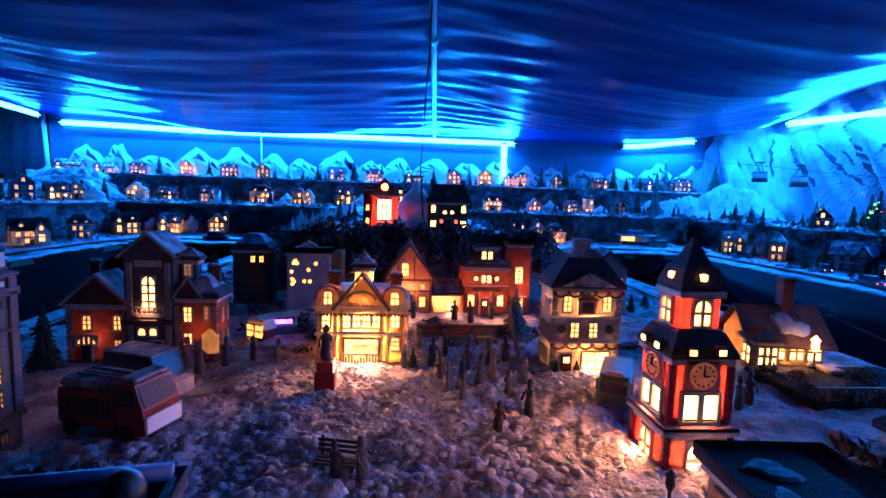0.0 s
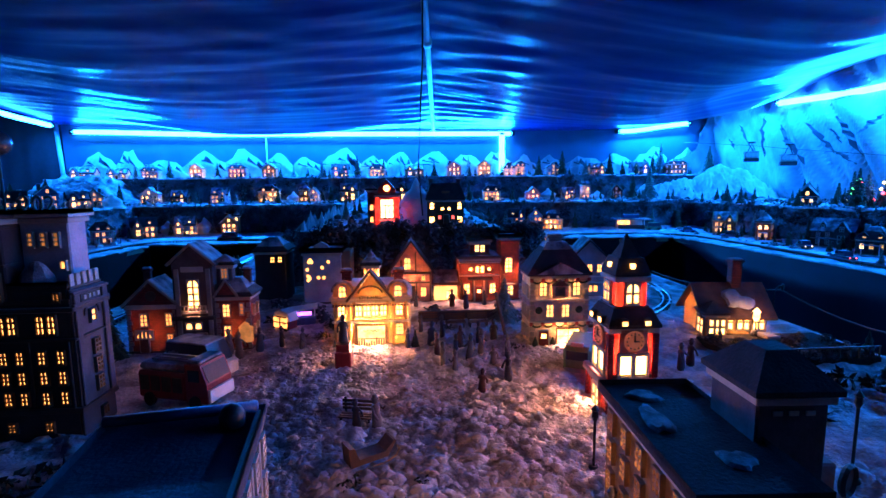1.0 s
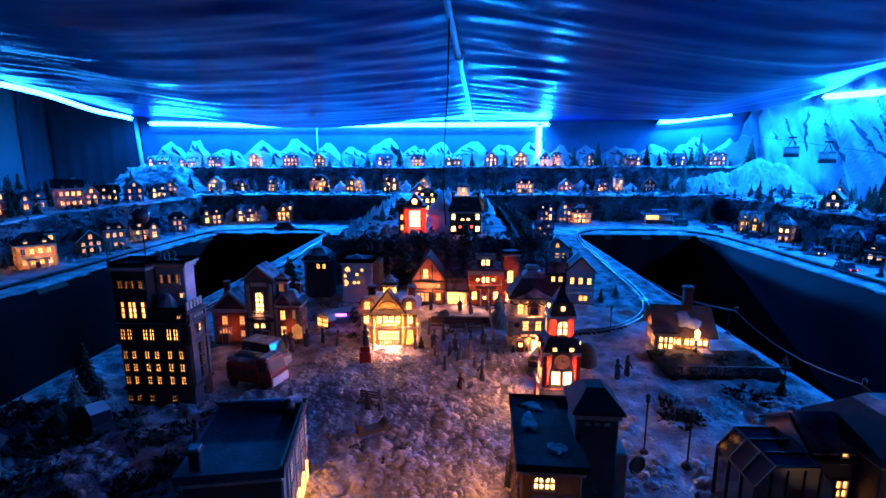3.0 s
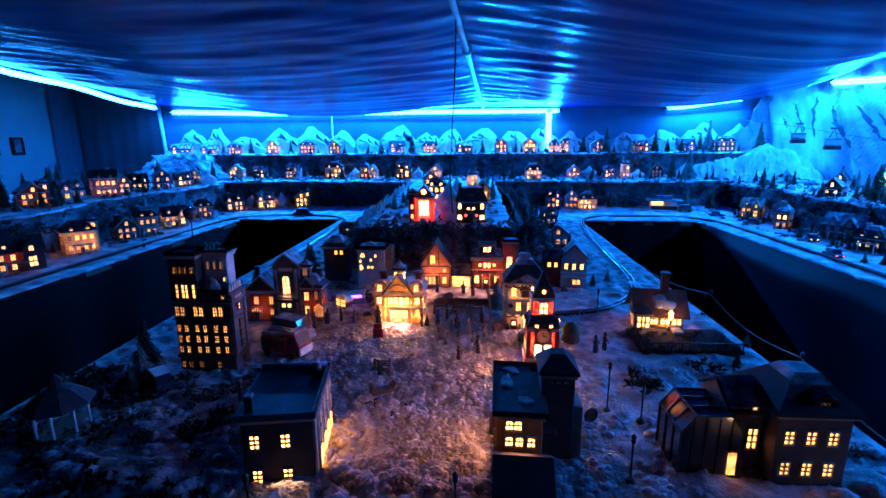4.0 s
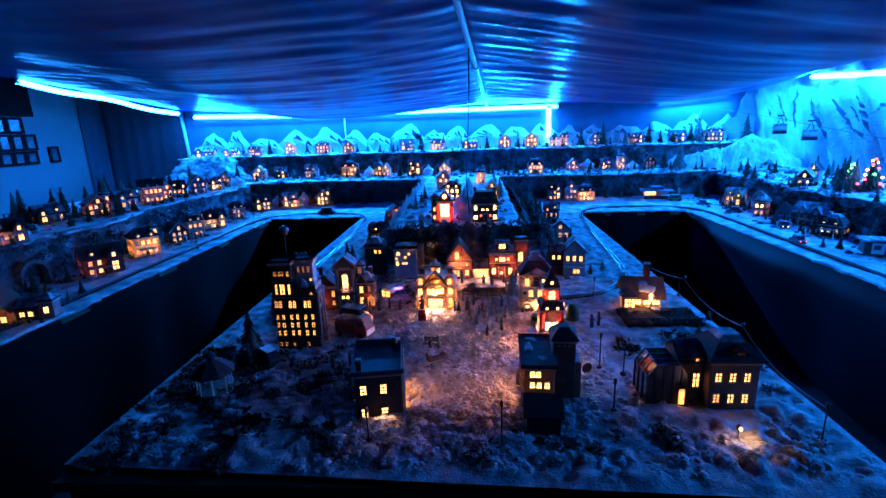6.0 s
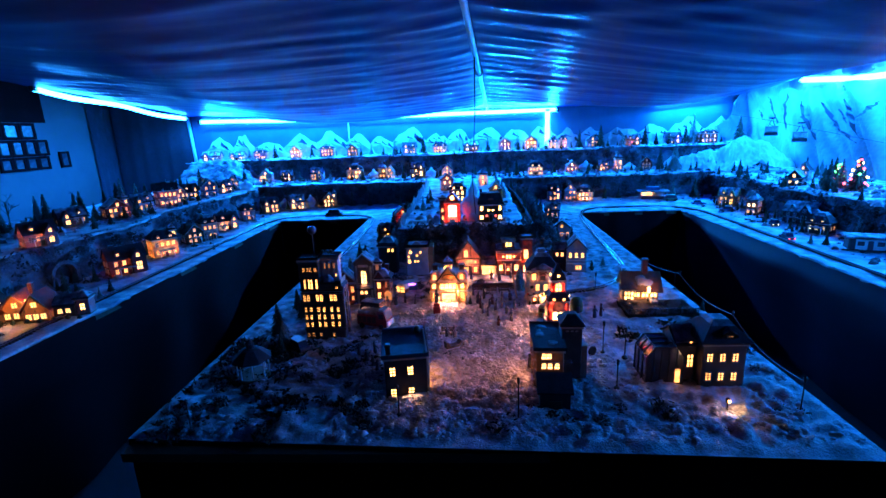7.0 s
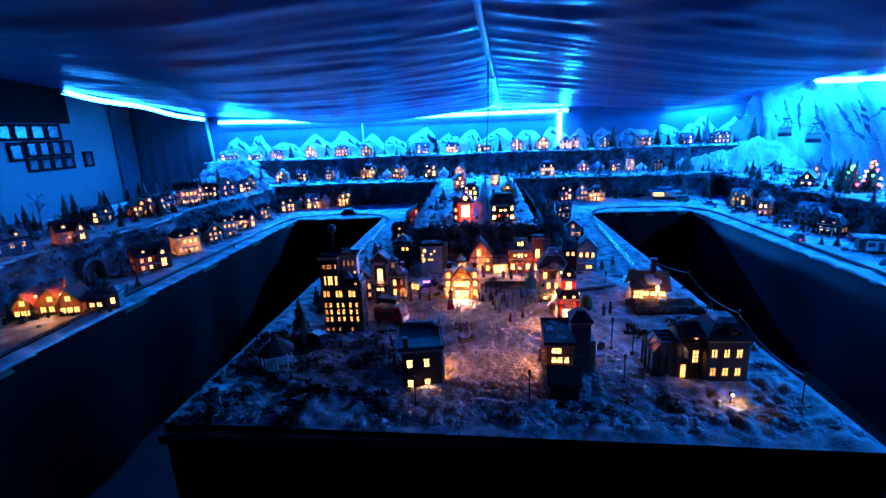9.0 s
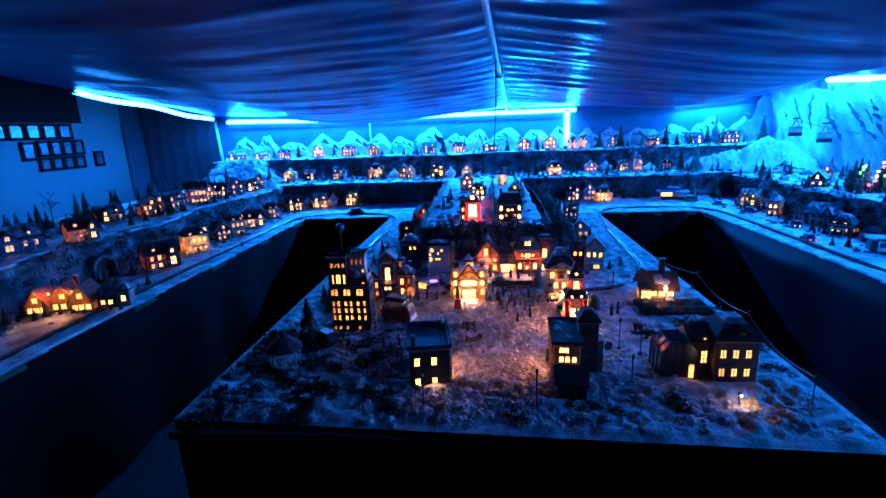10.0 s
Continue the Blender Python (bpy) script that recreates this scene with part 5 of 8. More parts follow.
def back_row():
    # dark house with round windows
    hs = thing("stone_inn", "dark stone house with round lit windows", "miniature building", pose(-0.345, 1.50, T))
    b = wing(hs, 0.12, 0.12, 0.165, 0.012, "flat", GREYW, SLATE)
    pts = [(-0.041, 0.137), (-0.032, 0.137), (-0.0365, 0.144), (0.0, 0.119), (-0.047, 0.113), (-0.045, 0.092), (-0.04, 0.085), (-0.045, 0.078), (-0.012, 0.086), (0.004, 0.086), (0.02, 0.137)]
    for u, z in pts:
        disc = lathe(bmesh.new(), [(0.0048, -0.002), (0.0048, 0.001)], 10)
        part("round_window", disc, WARM[3], b, at=pose(u, -0.0605, z, 90, 0, 0))
    part("gable_crest", prism(bmesh.new(), [(-0.03, 0.0), (0.03, 0.0), (0.02, 0.02), (0.0, 0.03), (-0.02, 0.02)], -0.063, -0.05), GREYW, b, at=pose(0, 0, 0.171))
    part("side_board", boxm(0.0605, 0.09, -0.055, 0.03, 0.0, 0.17, 0.002), TANW, b)
    # dark narrow house behind the station
    hs = thing("dark_house", "narrow dark house with two lit windows", "miniature house", pose(-0.52, 1.54, T))
    b = wing(hs, 0.10, 0.10, 0.165, 0.04, "hip", DARKW, SLATE)
    for u in (0.008, 0.032):
        window(b, "f", u, 0.14, 0.011, 0.017, 3, 2, 2, dims=(0.10, 0.10), trim=DARKW)
    # pink gabled chapel
    hs = thing("pink_chapel", "pink gabled chapel with dark rake boards", "miniature church", pose(-0.062, 1.485, T))
    b = wing(hs, 0.128, 0.12, 0.105, 0.092, "gable_y", PINKB, ROOFBR, snow=False)
    window(b, "f", -0.012, 0.128, 0.017, 0.036, 3, 2, 2, arch=True, dims=(0.128, 0.12))
    part("glazed_porch", boxm(-0.05, 0.012, -0.078, -0.0605, 0.0, 0.056, 0.002), TRIMD, b)
    for u in (-0.038, -0.022, -0.006):
        window(b, "f", u, 0.04, 0.010, 0.030, 2, 1, 3, dims=(0.128, 0.158))
    for s in (-1, 1):
        rk = bmesh.new()
        prism(rk, [(s * 0.072, 0.094), (0.0, 0.195), (0.0, 0.204), (s * 0.077, 0.096)][::s], -0.070, -0.0605)
        part("rake_board", rk, TRIMD, b)
    tf = ((-0.062, -0.058, 0.006, 0.10), (0.058, 0.062, 0.006, 0.10), (-0.058, 0.058, 0.094, 0.100), (-0.058, 0.058, 0.064, 0.068), (0.014, 0.018, 0.006, 0.064), (-0.034, -0.030, 0.100, 0.140), (0.012, 0.016, 0.100, 0.165))
    for x0, x1, z0, z1 in tf:
        part("timber", boxm(x0, x1, -0.0635, -0.0602, z0, z1, 0.0006), TRIMD, b)
    window(b, "f", 0.038, 0.036, 0.014, 0.026, 3, 2, 2, dims=(0.128, 0.12))
    window(b, "f", 0.038, 0.080, 0.010, 0.014, 2, 2, 1, dims=(0.128, 0.12))
    # low annex lit from the square
    hs = thing("yellow_annex", "low cream annex beside the chapel", "miniature house", pose(0.048, 1.47, T))
    b = wing(hs, 0.075, 0.09, 0.06, 0.03, "gable_x", CREAM, ROOFBR)
    window(b, "f", 0.012, 0.024, 0.022, 0.022, 4, 2, 1, dims=(0.075, 0.09))
    # red brick town house
    hs = thing("brick_townhouse", "red brick townhouse with dormer, tower and lit windows", "miniature building", pose(0.158, 1.48, T))
    w, d = 0.130, 0.12
    b = wing(hs, w, d, 0.140, 0.014, "mansard", BRICK, ROOFBR)
    dm = wing(hs, 0.062, 0.05, 0.042, 0.006, "flat", BRICK, TRIM, y=-0.03, z=0.150, name="dormer")
    for u in (-0.009, 0.009):
        window(dm, "f", u, 0.023, 0.011, 0.020, 4, 2, 2, dims=(0.062, 0.05))
    for u, z in ((-0.030, 0.106), (-0.008, 0.110), (0.008, 0.110), (0.030, 0.106), (-0.008, 0.1), (0.008, 0.1)):
        disc = lathe(bmesh.new(), [(0.0055, -0.002), (0.0055, 0.001)], 10)
        part("round_window", disc, WARM[4], b, at=pose(u, -d / 2 - 0.0005, z, 90, 0, 0))
    for u in (-0.043, 0.041):
        window(b, "f", u, 0.044, 0.016, 0.030, 4, 2, 2, arch=True, dims=(w, d))
    door(b, -0.004, 0.022, 0.048, REDP, 4)
    for z in (0.086, 0.128):
        part("string_course", boxm(-w / 2 - 0.003, w / 2 + 0.0, -d / 2 - 0.005, -d / 2 - 0.0005, z - 0.002, z + 0.002, 0.0006), TRIM, b)
    for x in (-0.060, -0.022, 0.022):
        part("pilaster", boxm(x - 0.003, x + 0.003, -d / 2 - 0.004, -d / 2 - 0.0003, 0.006, 0.070, 0.0008), TRIMD, b)
    part("balcony", boxm(-0.04, 0.04, -d / 2 - 0.018, -d / 2 - 0.0005, 0.072, 0.080, 0.002), SLATE, b)
    for u in (-0.02, 0.012):
        part("porch_column", boxm(u - 0.002, u + 0.002, -d / 2 - 0.015, -d / 2 - 0.011, 0.0, 0.0725), TRIM, b)
    tw = wing(hs, 0.062, 0.07, 0.205, 0.008, "flat", BRICK, ROOFBR, x=0.098, y=-0.02, name="tower")
    window(tw, "f", -0.004, 0.118, 0.020, 0.046, 4, 2, 4, arch=True, dims=(0.062, 0.07))
    window(tw, "f", -0.004, 0.034, 0.026, 0.028, 4, 3, 2, dims=(0.062, 0.07))
    part("awning", boxm(-0.028, 0.022, -0.053, -0.0355, 0.054, 0.058, 0.001), TANW, tw)
    # grey house at the bend of the track
    hs = thing("grey_shop", "pale grey clapboard shop with striped awning", "miniature house", pose(0.535, 1.50, T, 0, 0, -8))
    b = wing(hs, 0.105, 0.12, 0.135, 0.052, "gable_y", GREYW, SLATE)
    for u in (-0.032, 0.0, 0.032):
        window(b, "f", u, 0.098, 0.013, 0.024, 3, 2, 2, dims=(0.105, 0.12))
    window(b, "f", 0.012, 0.030, 0.03, 0.02, 2, 2, 1, dims=(0.105, 0.12))
    aw = bmesh.new()
    for i in range(8):
        box(aw, -0.048 + i * 0.012, -0.039 + i * 0.012, -0.080, -0.0605, 0.050, 0.054)
    part("awning", aw, WHITEP, b)
    part("string_course", boxm(-0.055, 0.055, -0.063, 0.063, 0.068, 0.072, 0.001), WHITEP, b)
    lw = wing(hs, 0.07, 0.10, 0.12, 0.03, "gable_x", BRICK, SLATE, x=-0.089, y=0.0, name="left_wing")
    for u in (-0.014, 0.014):
        window(lw, "f", u, 0.10, 0.012, 0.018, 3, 2, 2, dims=(0.07, 0.10))


def cottage():
    hs = thing("thatched_cottage", "brown-roofed cottage with bright bay windows and a chimney", "miniature house", pose(0.728, 1.05, T, 0, 0, -6))
    w, d = 0.146, 0.11
    b = wing(hs, w, d, 0.060, 0.058, "gable_x", TANW, THATCH, over=0.016, snow=False)
    for u in (-0.022, 0.016, 0.052):
        window(b, "f", u, 0.036, 0.026, 0.034, 4, 2, 2, dims=(w, d))
    bay = wing(hs, 0.05, 0.04, 0.060, 0.030, "pyr", TANW, THATCH, x=-0.058, y=-0.058, name="bay", over=0.01, snow=False)
    window(bay, "f", 0.0, 0.030, 0.036, 0.034, 4, 3, 2, dims=(0.05, 0.04))
    window(bay, "l", 0.0, 0.030, 0.026, 0.034, 4, 2, 2, dims=(0.05, 0.04))
    part("snow_patch", patch(9, 0.034, 0.028, 0.005), SNOW, b, "snow patch on the roof", at=pose(0.010, -0.036, 0.086, 47, 0, 0))
    chimney(hs, 0.020, 0.0, 0.10, 0.024, 0.075, BRICK)
    # dark garden terrace before it
    lift = max(pen_z(0.6 + 0.05 * i, 0.79 + 0.04 * j) for i in range(7) for j in range(5)) - T - 0.010
    gd = thing("garden_terrace", "dark hedged terrace with railings and a stone edge", "garden", pose(0.74, 0.80, T + lift))
    part("slab", boxm(-0.14, 0.15, -0.01, 0.16, -0.004, 0.016, 0.003), MOSSY, gd)
    rail = bmesh.new()
    for i in range(14):
        x = lerp(-0.135, 0.145, i / 13)
        box(rail, x - 0.0012, x + 0.0012, -0.008, -0.0056, 0.016, 0.036)
    box(rail, -0.137, 0.147, -0.0085, -0.0052, 0.036, 0.0385)
    part("railing", rail, BLACK, gd)
    part("lit_step", boxm(-0.005, 0.025, 0.105, 0.145, 0.0165, 0.026, 0.002), STONE, gd)


def bakery():
    hs = thing("warehouse", "dark-roofed warehouse with a pale square tower", "miniature building", pose(0.188, 0.313, T, 0, 0, -3))
    w, d, h = 0.082, 0.184, 0.140
    b = wing(hs, w, d, h, 0.006, "flat", TANW, SLATE, snow=False)
    for k, (x, y, rx, ry) in enumerate(((-0.022, 0.02, 0.010, 0.034), (0.012, -0.05, 0.012, 0.016), (-0.012, 0.07, 0.018, 0.012))):
        part("roof_snow", patch(k + 3, rx, ry), ROOFSNOW, b, "patch of snow on the roof", at=pose(x, y, h + 0.0058))
    for j, z in enumerate((0.118, 0.086, 0.052, 0.02)):
        for i in range(5):
            window(b, "l", lerp(-0.07, 0.07, i / 4), z, 0.0105, 0.020, 4 if (i + j) % 3 else 2, 2, 3, dims=(w, d), trim=TANW)
    for u, z in ((-0.018, 0.122), (-0.003, 0.122), (-0.018, 0.090), (0.000, 0.090), (0.021, 0.090)):
        window(b, "f", u, z, 0.012, 0.018, 4, 2, 2, dims=(w, d), arch=True)
    lo = wing(hs, 0.085, 0.10, 0.062, 0.03, "gable_x", DARKW, SLATE, x=0.004, y=-0.145, name="porch_block", snow=False)
    ar = lathe(bmesh.new(), [(0.026, -0.006), (0.026, 0.0), (0.021, 0.0), (0.021, -0.006)], 18)
    part("arch", ar, TRIMD, lo, at=pose(0.0, -0.051, 0.034, 90, 0, 0))
    part("gate", boxm(-0.018, 0.018, -0.0535, -0.0502, 0.004, 0.034, 0.001), BROWN, lo)
    t = wing(hs, 0.062, 0.068, 0.188, 0.032, "hip", SOOTST, SLATE, x=0.0735, y=0.009, over=0.007, name="tower", snow=False)
    for u in (-0.014, 0.0, 0.014):
        part("slit", boxm(u - 0.004, u + 0.004, -0.0355, -0.0335, 0.170, 0.174), TRIM, t)
    part("awning", boxm(-0.028, 0.0, -0.056, -0.0345, 0.07, 0.076, 0.002), TRIMD, t)
    part("side_shed", boxm(0.0315, 0.05, -0.026, 0.030, 0.0, 0.12, 0.002), STONE, t)
    wh = lathe(bmesh.new(), [(0.014, -0.003), (0.016, 0.0), (0.014, 0.003), (0.012, 0.0)], 16)
    part("wheel_sign", wh, TRIMD, t, "round wheel on a bracket", at=pose(0.066, -0.02, 0.10, 90, 0, 30))


def near_house():
    hs = thing("brick_store", "dark square store with four lit windows and blue snowy roof", "miniature building", pose(-0.264, 0.284, T, 0, 0, 9))
    w, d, h = 0.126, 0.18, 0.136
    b = wing(hs, w, d, h, 0.008, "flat", DARKW, mat("blue_roofing", (0.06, 0.075, 0.11), 0.8, scale=50, var=0.4, bump=0.5), snow=False)
    for u in (-0.040, 0.014):
        for z, lit in ((0.0925, 4), (0.022, 4)):
            window(b, "f", u, z, 0.015, 0.026, lit, 2, 3, dims=(w, d), trim=DARKW)
    sw = part("side_facade", boxm(w / 2, w / 2 + 0.005, -d / 2, d / 2, 0.0, h + 0.012, 0.001), STONE, b, "pale stone side facade")
    for u in (-0.06, -0.02, 0.02, 0.06):
        for z in (0.122, 0.084):
            window(b, "r", u, z, 0.012, 0.024, 2, 2, 3, dims=(w + 0.011, d))
        part("pilaster", boxm(w / 2 + 0.005, w / 2 + 0.009, u - 0.016, u - 0.012, 0.004, h, 0.0008), TRIM, b)
    part("shop_front", boxm(w / 2 + 0.005, w / 2 + 0.008, -0.075, 0.075, 0.012, 0.046), WARM[3], b, "dim lit shop front")
    part("roof_pipe", tube(bmesh.new(), [(-w / 2 - 0.006, d / 2 - 0.002, h + 0.016), (w / 2 + 0.002, d / 2 - 0.002, h + 0.016)], 0.0055, 10), BLUEW, b, "blue pipe along the back of the roof", smooth=True)
    chimney(hs, -0.05, -0.07, h, 0.014, 0.03, BRICK)
    part("tank", lathe(bmesh.new(), [(0.011, 0.0), (0.012, 0.010), (0.0095, 0.016), (0.0055, 0.020), (0.001, 0.0215)], 20), BLACK, hs, at=pose(0.045, 0.07, h + 0.008), smooth=True)


def manor():
    hs = thing("manor_house", "grey manor with hipped roof and six lit windows", "miniature building", pose(0.702, 0.308, T))
    w, d, h = 0.126, 0.13, 0.144
    b = wing(hs, w, d, h, 0.055, "hip", MANORW, SLATE, over=0.012)
    for u in (-0.044, -0.007, 0.030):
        window(b, "f", u, 0.100, 0.015, 0.024, 3, 2, 3, dims=(w, d))
        window(b, "f", u, 0.038, 0.015, 0.024, 3 if u > -0.03 else 2, 2, 3, dims=(w, d))
    dm = wing(hs, 0.03, 0.03, 0.02, 0.012, "gable_y", MANORW, SLATE, x=0.01, y=-0.045, z=h + 0.004, name="dormer")
    window(dm, "f", 0.0, 0.012, 0.012, 0.012, 3, 2, 1, dims=(0.03, 0.03))
    gw = wing(hs, 0.06, 0.11, 0.125, 0.035, "gable_x", MANORW, SLATE, x=-0.094, y=0.03, name="left_wing")
    window(gw, "f", 0.012, 0.07, 0.016, 0.04, 3, 2, 3, dims=(0.06, 0.11))
    window(gw, "f", 0.01, 0.128, 0.008, 0.014, 2, 1, 2, dims=(0.06, 0.11))
    gh = thing("greenhouse", "dark iron and glass conservatory beside the manor", "greenhouse", pose(0.535, 0.305, T))
    gl = bmesh.new()
    prism(gl, [(-0.055, 0), (0.055, 0), (0.055, 0.095), (0.03, 0.128), (-0.03, 0.128), (-0.055, 0.095)], -0.05, 0.05)
    part("glazing", gl, GLASS, gh)
    ir = bmesh.new()
    prof = [(-0.056, 0), (-0.056, 0.095), (-0.031, 0.129), (0.031, 0.129), (0.056, 0.095), (0.056, 0)]
    for y in (-0.051, -0.017, 0.017, 0.051):
        tube(ir, [(x, y, z) for x, z in prof], 0.0018, 5)
    for x, z in prof[1:5]:
        tube(ir, [(x, -0.052, z), (x, 0.052, z)], 0.0018, 5)
    for x in (-0.034, -0.012, 0.012, 0.034):
        tube(ir, [(x, -0.051, 0), (x, -0.051, 0.122)], 0.0014, 5)
    part("iron_ribs", ir, BLACK, gh)
    part("lit_door", boxm(0.032, 0.046, -0.053, -0.0505, 0.012, 0.056), WARM[2], gh, "lit glass door")


def gazebo():
    hs = thing("gazebo", "open octagonal gazebo with white posts and dark roof", "gazebo", pose(-0.79, 0.33, T))
    part("floor_deck", lathe(bmesh.new(), [(0.058, 0.0), (0.058, 0.012), (0.054, 0.014)], 8), TANW, hs)
    for k in range(8):
        a = k * math.pi / 4 + math.pi / 8
        part("column", lathe(bmesh.new(), [(0.0028, 0.014), (0.0028, 0.072)], 6, 0.05 * math.cos(a), 0.05 * math.sin(a)), WHITEP, hs)
    part("roof", lathe(bmesh.new(), [(0.066, 0.070), (0.066, 0.075), (0.03, 0.105), (0.012, 0.110), (0.012, 0.122), (0.015, 0.124), (0.001, 0.14)], 8), SLATE, hs)


for build in (city_hall, gothic, skyscraper, clock_tower, cream_house, back_row, cottage, bakery, near_house, manor, gazebo):
    build()

# ---- houses along the terraces ----
W, Lb = 0.175, small_house
# front of the side table
for i, (x, y, rot, w, h, kind, wall, roof, lit, label) in enumerate((
    (-2.19, 1.64, 52, 0.20, 0.11, "gable_x", BRICK, SLATE, 3, "wide brick inn with two rows of lit windows"),
    (-2.22, 2.06, 50, 0.16, 0.13, "hip", YELLOW, SLATE, 3, "tall ochre house glowing from every window"),
    (-2.24, 2.46, 50, 0.13, 0.09, "gable_y", BROWN, ROOFBR, 2, "brown timber house with one lit gable"),
    (-2.20, 2.62, 46, 0.12, 0.13, "hip", STONE, SLATE, 2, "tall pale stone house with dim windows"),
    (-2.22, 2.97, 44, 0.17, 0.09, "gable_x", CREAM, SLATE, 3, "cream house with a long lit porch"),
    (-2.24, 3.42, 40, 0.12, 0.10, "hip", PINKB, SLATE, 2, "small pink house with lit lower window"),
    (-2.17, 3.82, 30, 0.17, 0.10, "gable_x", TANW, SLATE, 3, "tan house with pillared porch"),
    (-1.94, 4.02, 16, 0.16, 0.09, "gable_x", CREAM, ROOFBR, 4, "cream house with a bright lit front"),
    (-1.61, 4.12, 8, 0.13, 0.10, "gable_y", TANW, SLATE, 4, "small chapel with bright lit gable"),
)):
    small_house(x, y, T, w, h, 0.13, 0.06, kind, wall, roof, rot, lit, 20 + i, 3 if w > 0.15 else 2, 2, label, tower=(0.045, 0.05) if i in (1, 8) else None)
# raised side terrace
for i, (x, y, rot, w, h, kind, wall, roof, lit, label) in enumerate((
    (-2.66, 1.16, 62, 0.22, 0.08, "gable_x", BLUEW, SLATE, 2, "long blue house with a row of lit windows"),
    (-2.50, 1.42, 58, 0.15, 0.08, "gable_x", PINKB, SLATE, 3, "pink house with bright lit porch"),
    (-2.86, 2.07, 55, 0.17, 0.06, "gable_x", BROWN, SLATE, 3, "low brown cabin with two bright windows"),
    (-2.70, 2.30, 55, 0.15, 0.09, "gable_y", BRICK, SLATE, 3, "brick house with lit gable and turret"),
    (-2.72, 2.62, 52, 0.15, 0.08, "gable_x", GREYW, SLATE, 2, "grey clapboard house with dim porch"),
    (-2.66, 2.86, 50, 0.15, 0.14, "flat", PINKB, SLATE, 3, "tall orange shop with lit front"),
    (-2.70, 3.10, 50, 0.09, 0.09, "gable_y", PINKB, SLATE, 3, "narrow pink house with one bright window"),
    (-2.74, 3.34, 46, 0.13, 0.08, "gable_x", DARKW, SLATE, 3, "dark cabin with three lit windows"),
    (-2.60, 3.44, 44, 0.12, 0.12, "gable_y", BLUEW, SLATE, 2, "blue house with dim lit windows"),
    (-2.58, 3.72, 40, 0.14, 0.07, "gable_x", STONE, SLATE, 4, "low stone house with one bright window"),
    (-2.66, 4.05, 30, 0.12, 0.09, "gable_y", CREAM, SLATE, 2, "cream house with lit gable"),
)):
    small_house(x, y, LEV2, w, h, 0.12, 0.055, kind, wall, roof, rot, lit, 50 + i, 3 if w > 0.14 else 2, 2 if h > 0.085 else 1, label, tower=(0.04, 0.05) if i == 3 else None)
# second terrace along the back
for i, (x, y, rot, w, h, kind, wall, roof, lit, label) in enumerate((
    (-2.52, 4.64, 12, 0.15, 0.10, "gable_y", CREAM, SLATE, 4, "small cream chapel with bright windows"),
    (-2.30, 4.74, 10, 0.15, 0.07, "gable_x", BRICK, SLATE, 3, "low brick house with lit windows"),
    (-1.92, 4.74, 8, 0.16, 0.09, "gable_x", GREYW, SLATE, 3, "grey house with a lit door"),
    (-1.445, 4.73, 6, 0.19, 0.12, "hip", YELLOW, SLATE, 4, "bright ochre house with arched dormers"),
    (-1.10, 4.70, 4, 0.09, 0.13, "pyr", TANW, ROOFBR, 4, "narrow tan tower house with lit windows"),
    (-1.00, 4.68, 2, 0.09, 0.09, "gable_y", CREAM, ROOFBR, 3, "cream house with a round lit gable"),
    (-0.655, 4.62, 2, 0.17, 0.12, "gable_x", TANW, SLATE, 4, "tan house with bright dormers and porch"),
    (-0.30, 4.50, 0, 0.12, 0.10, "gable_y", CREAM, SLATE, 3, "cream house with lit gable"),
    (0.715, 4.48, -4, 0.16, 0.10, "hip", CREAM, SLATE, 4, "cream house with two rows of bright windows"),
    (1.18, 4.74, -6, 0.14, 0.07, "gable_y", PINKB, ROOFRD, 4, "steep pink chalet with red rake boards"),
    (1.545, 4.72, -8, 0.12, 0.06, "gable_x", TANW, ROOFBR, 3, "low tan cabin with a lit porch"),
    (1.70, 4.66, -8, 0.08, 0.15, "pyr", STONE, SLATE, 3, "pale stone church tower with lit belfry"),
    (2.05, 4.75, -10, 0.12, 0.09, "gable_y", BRICK, SLATE, 1, "dim brick house among firs"),
)):
    small_house(x, y, LEV2, w, h, 0.12, 0.06, kind, wall, roof, rot, lit, 80 + i, 3 if w > 0.14 else 2, 2 if h > 0.085 else 1, label)
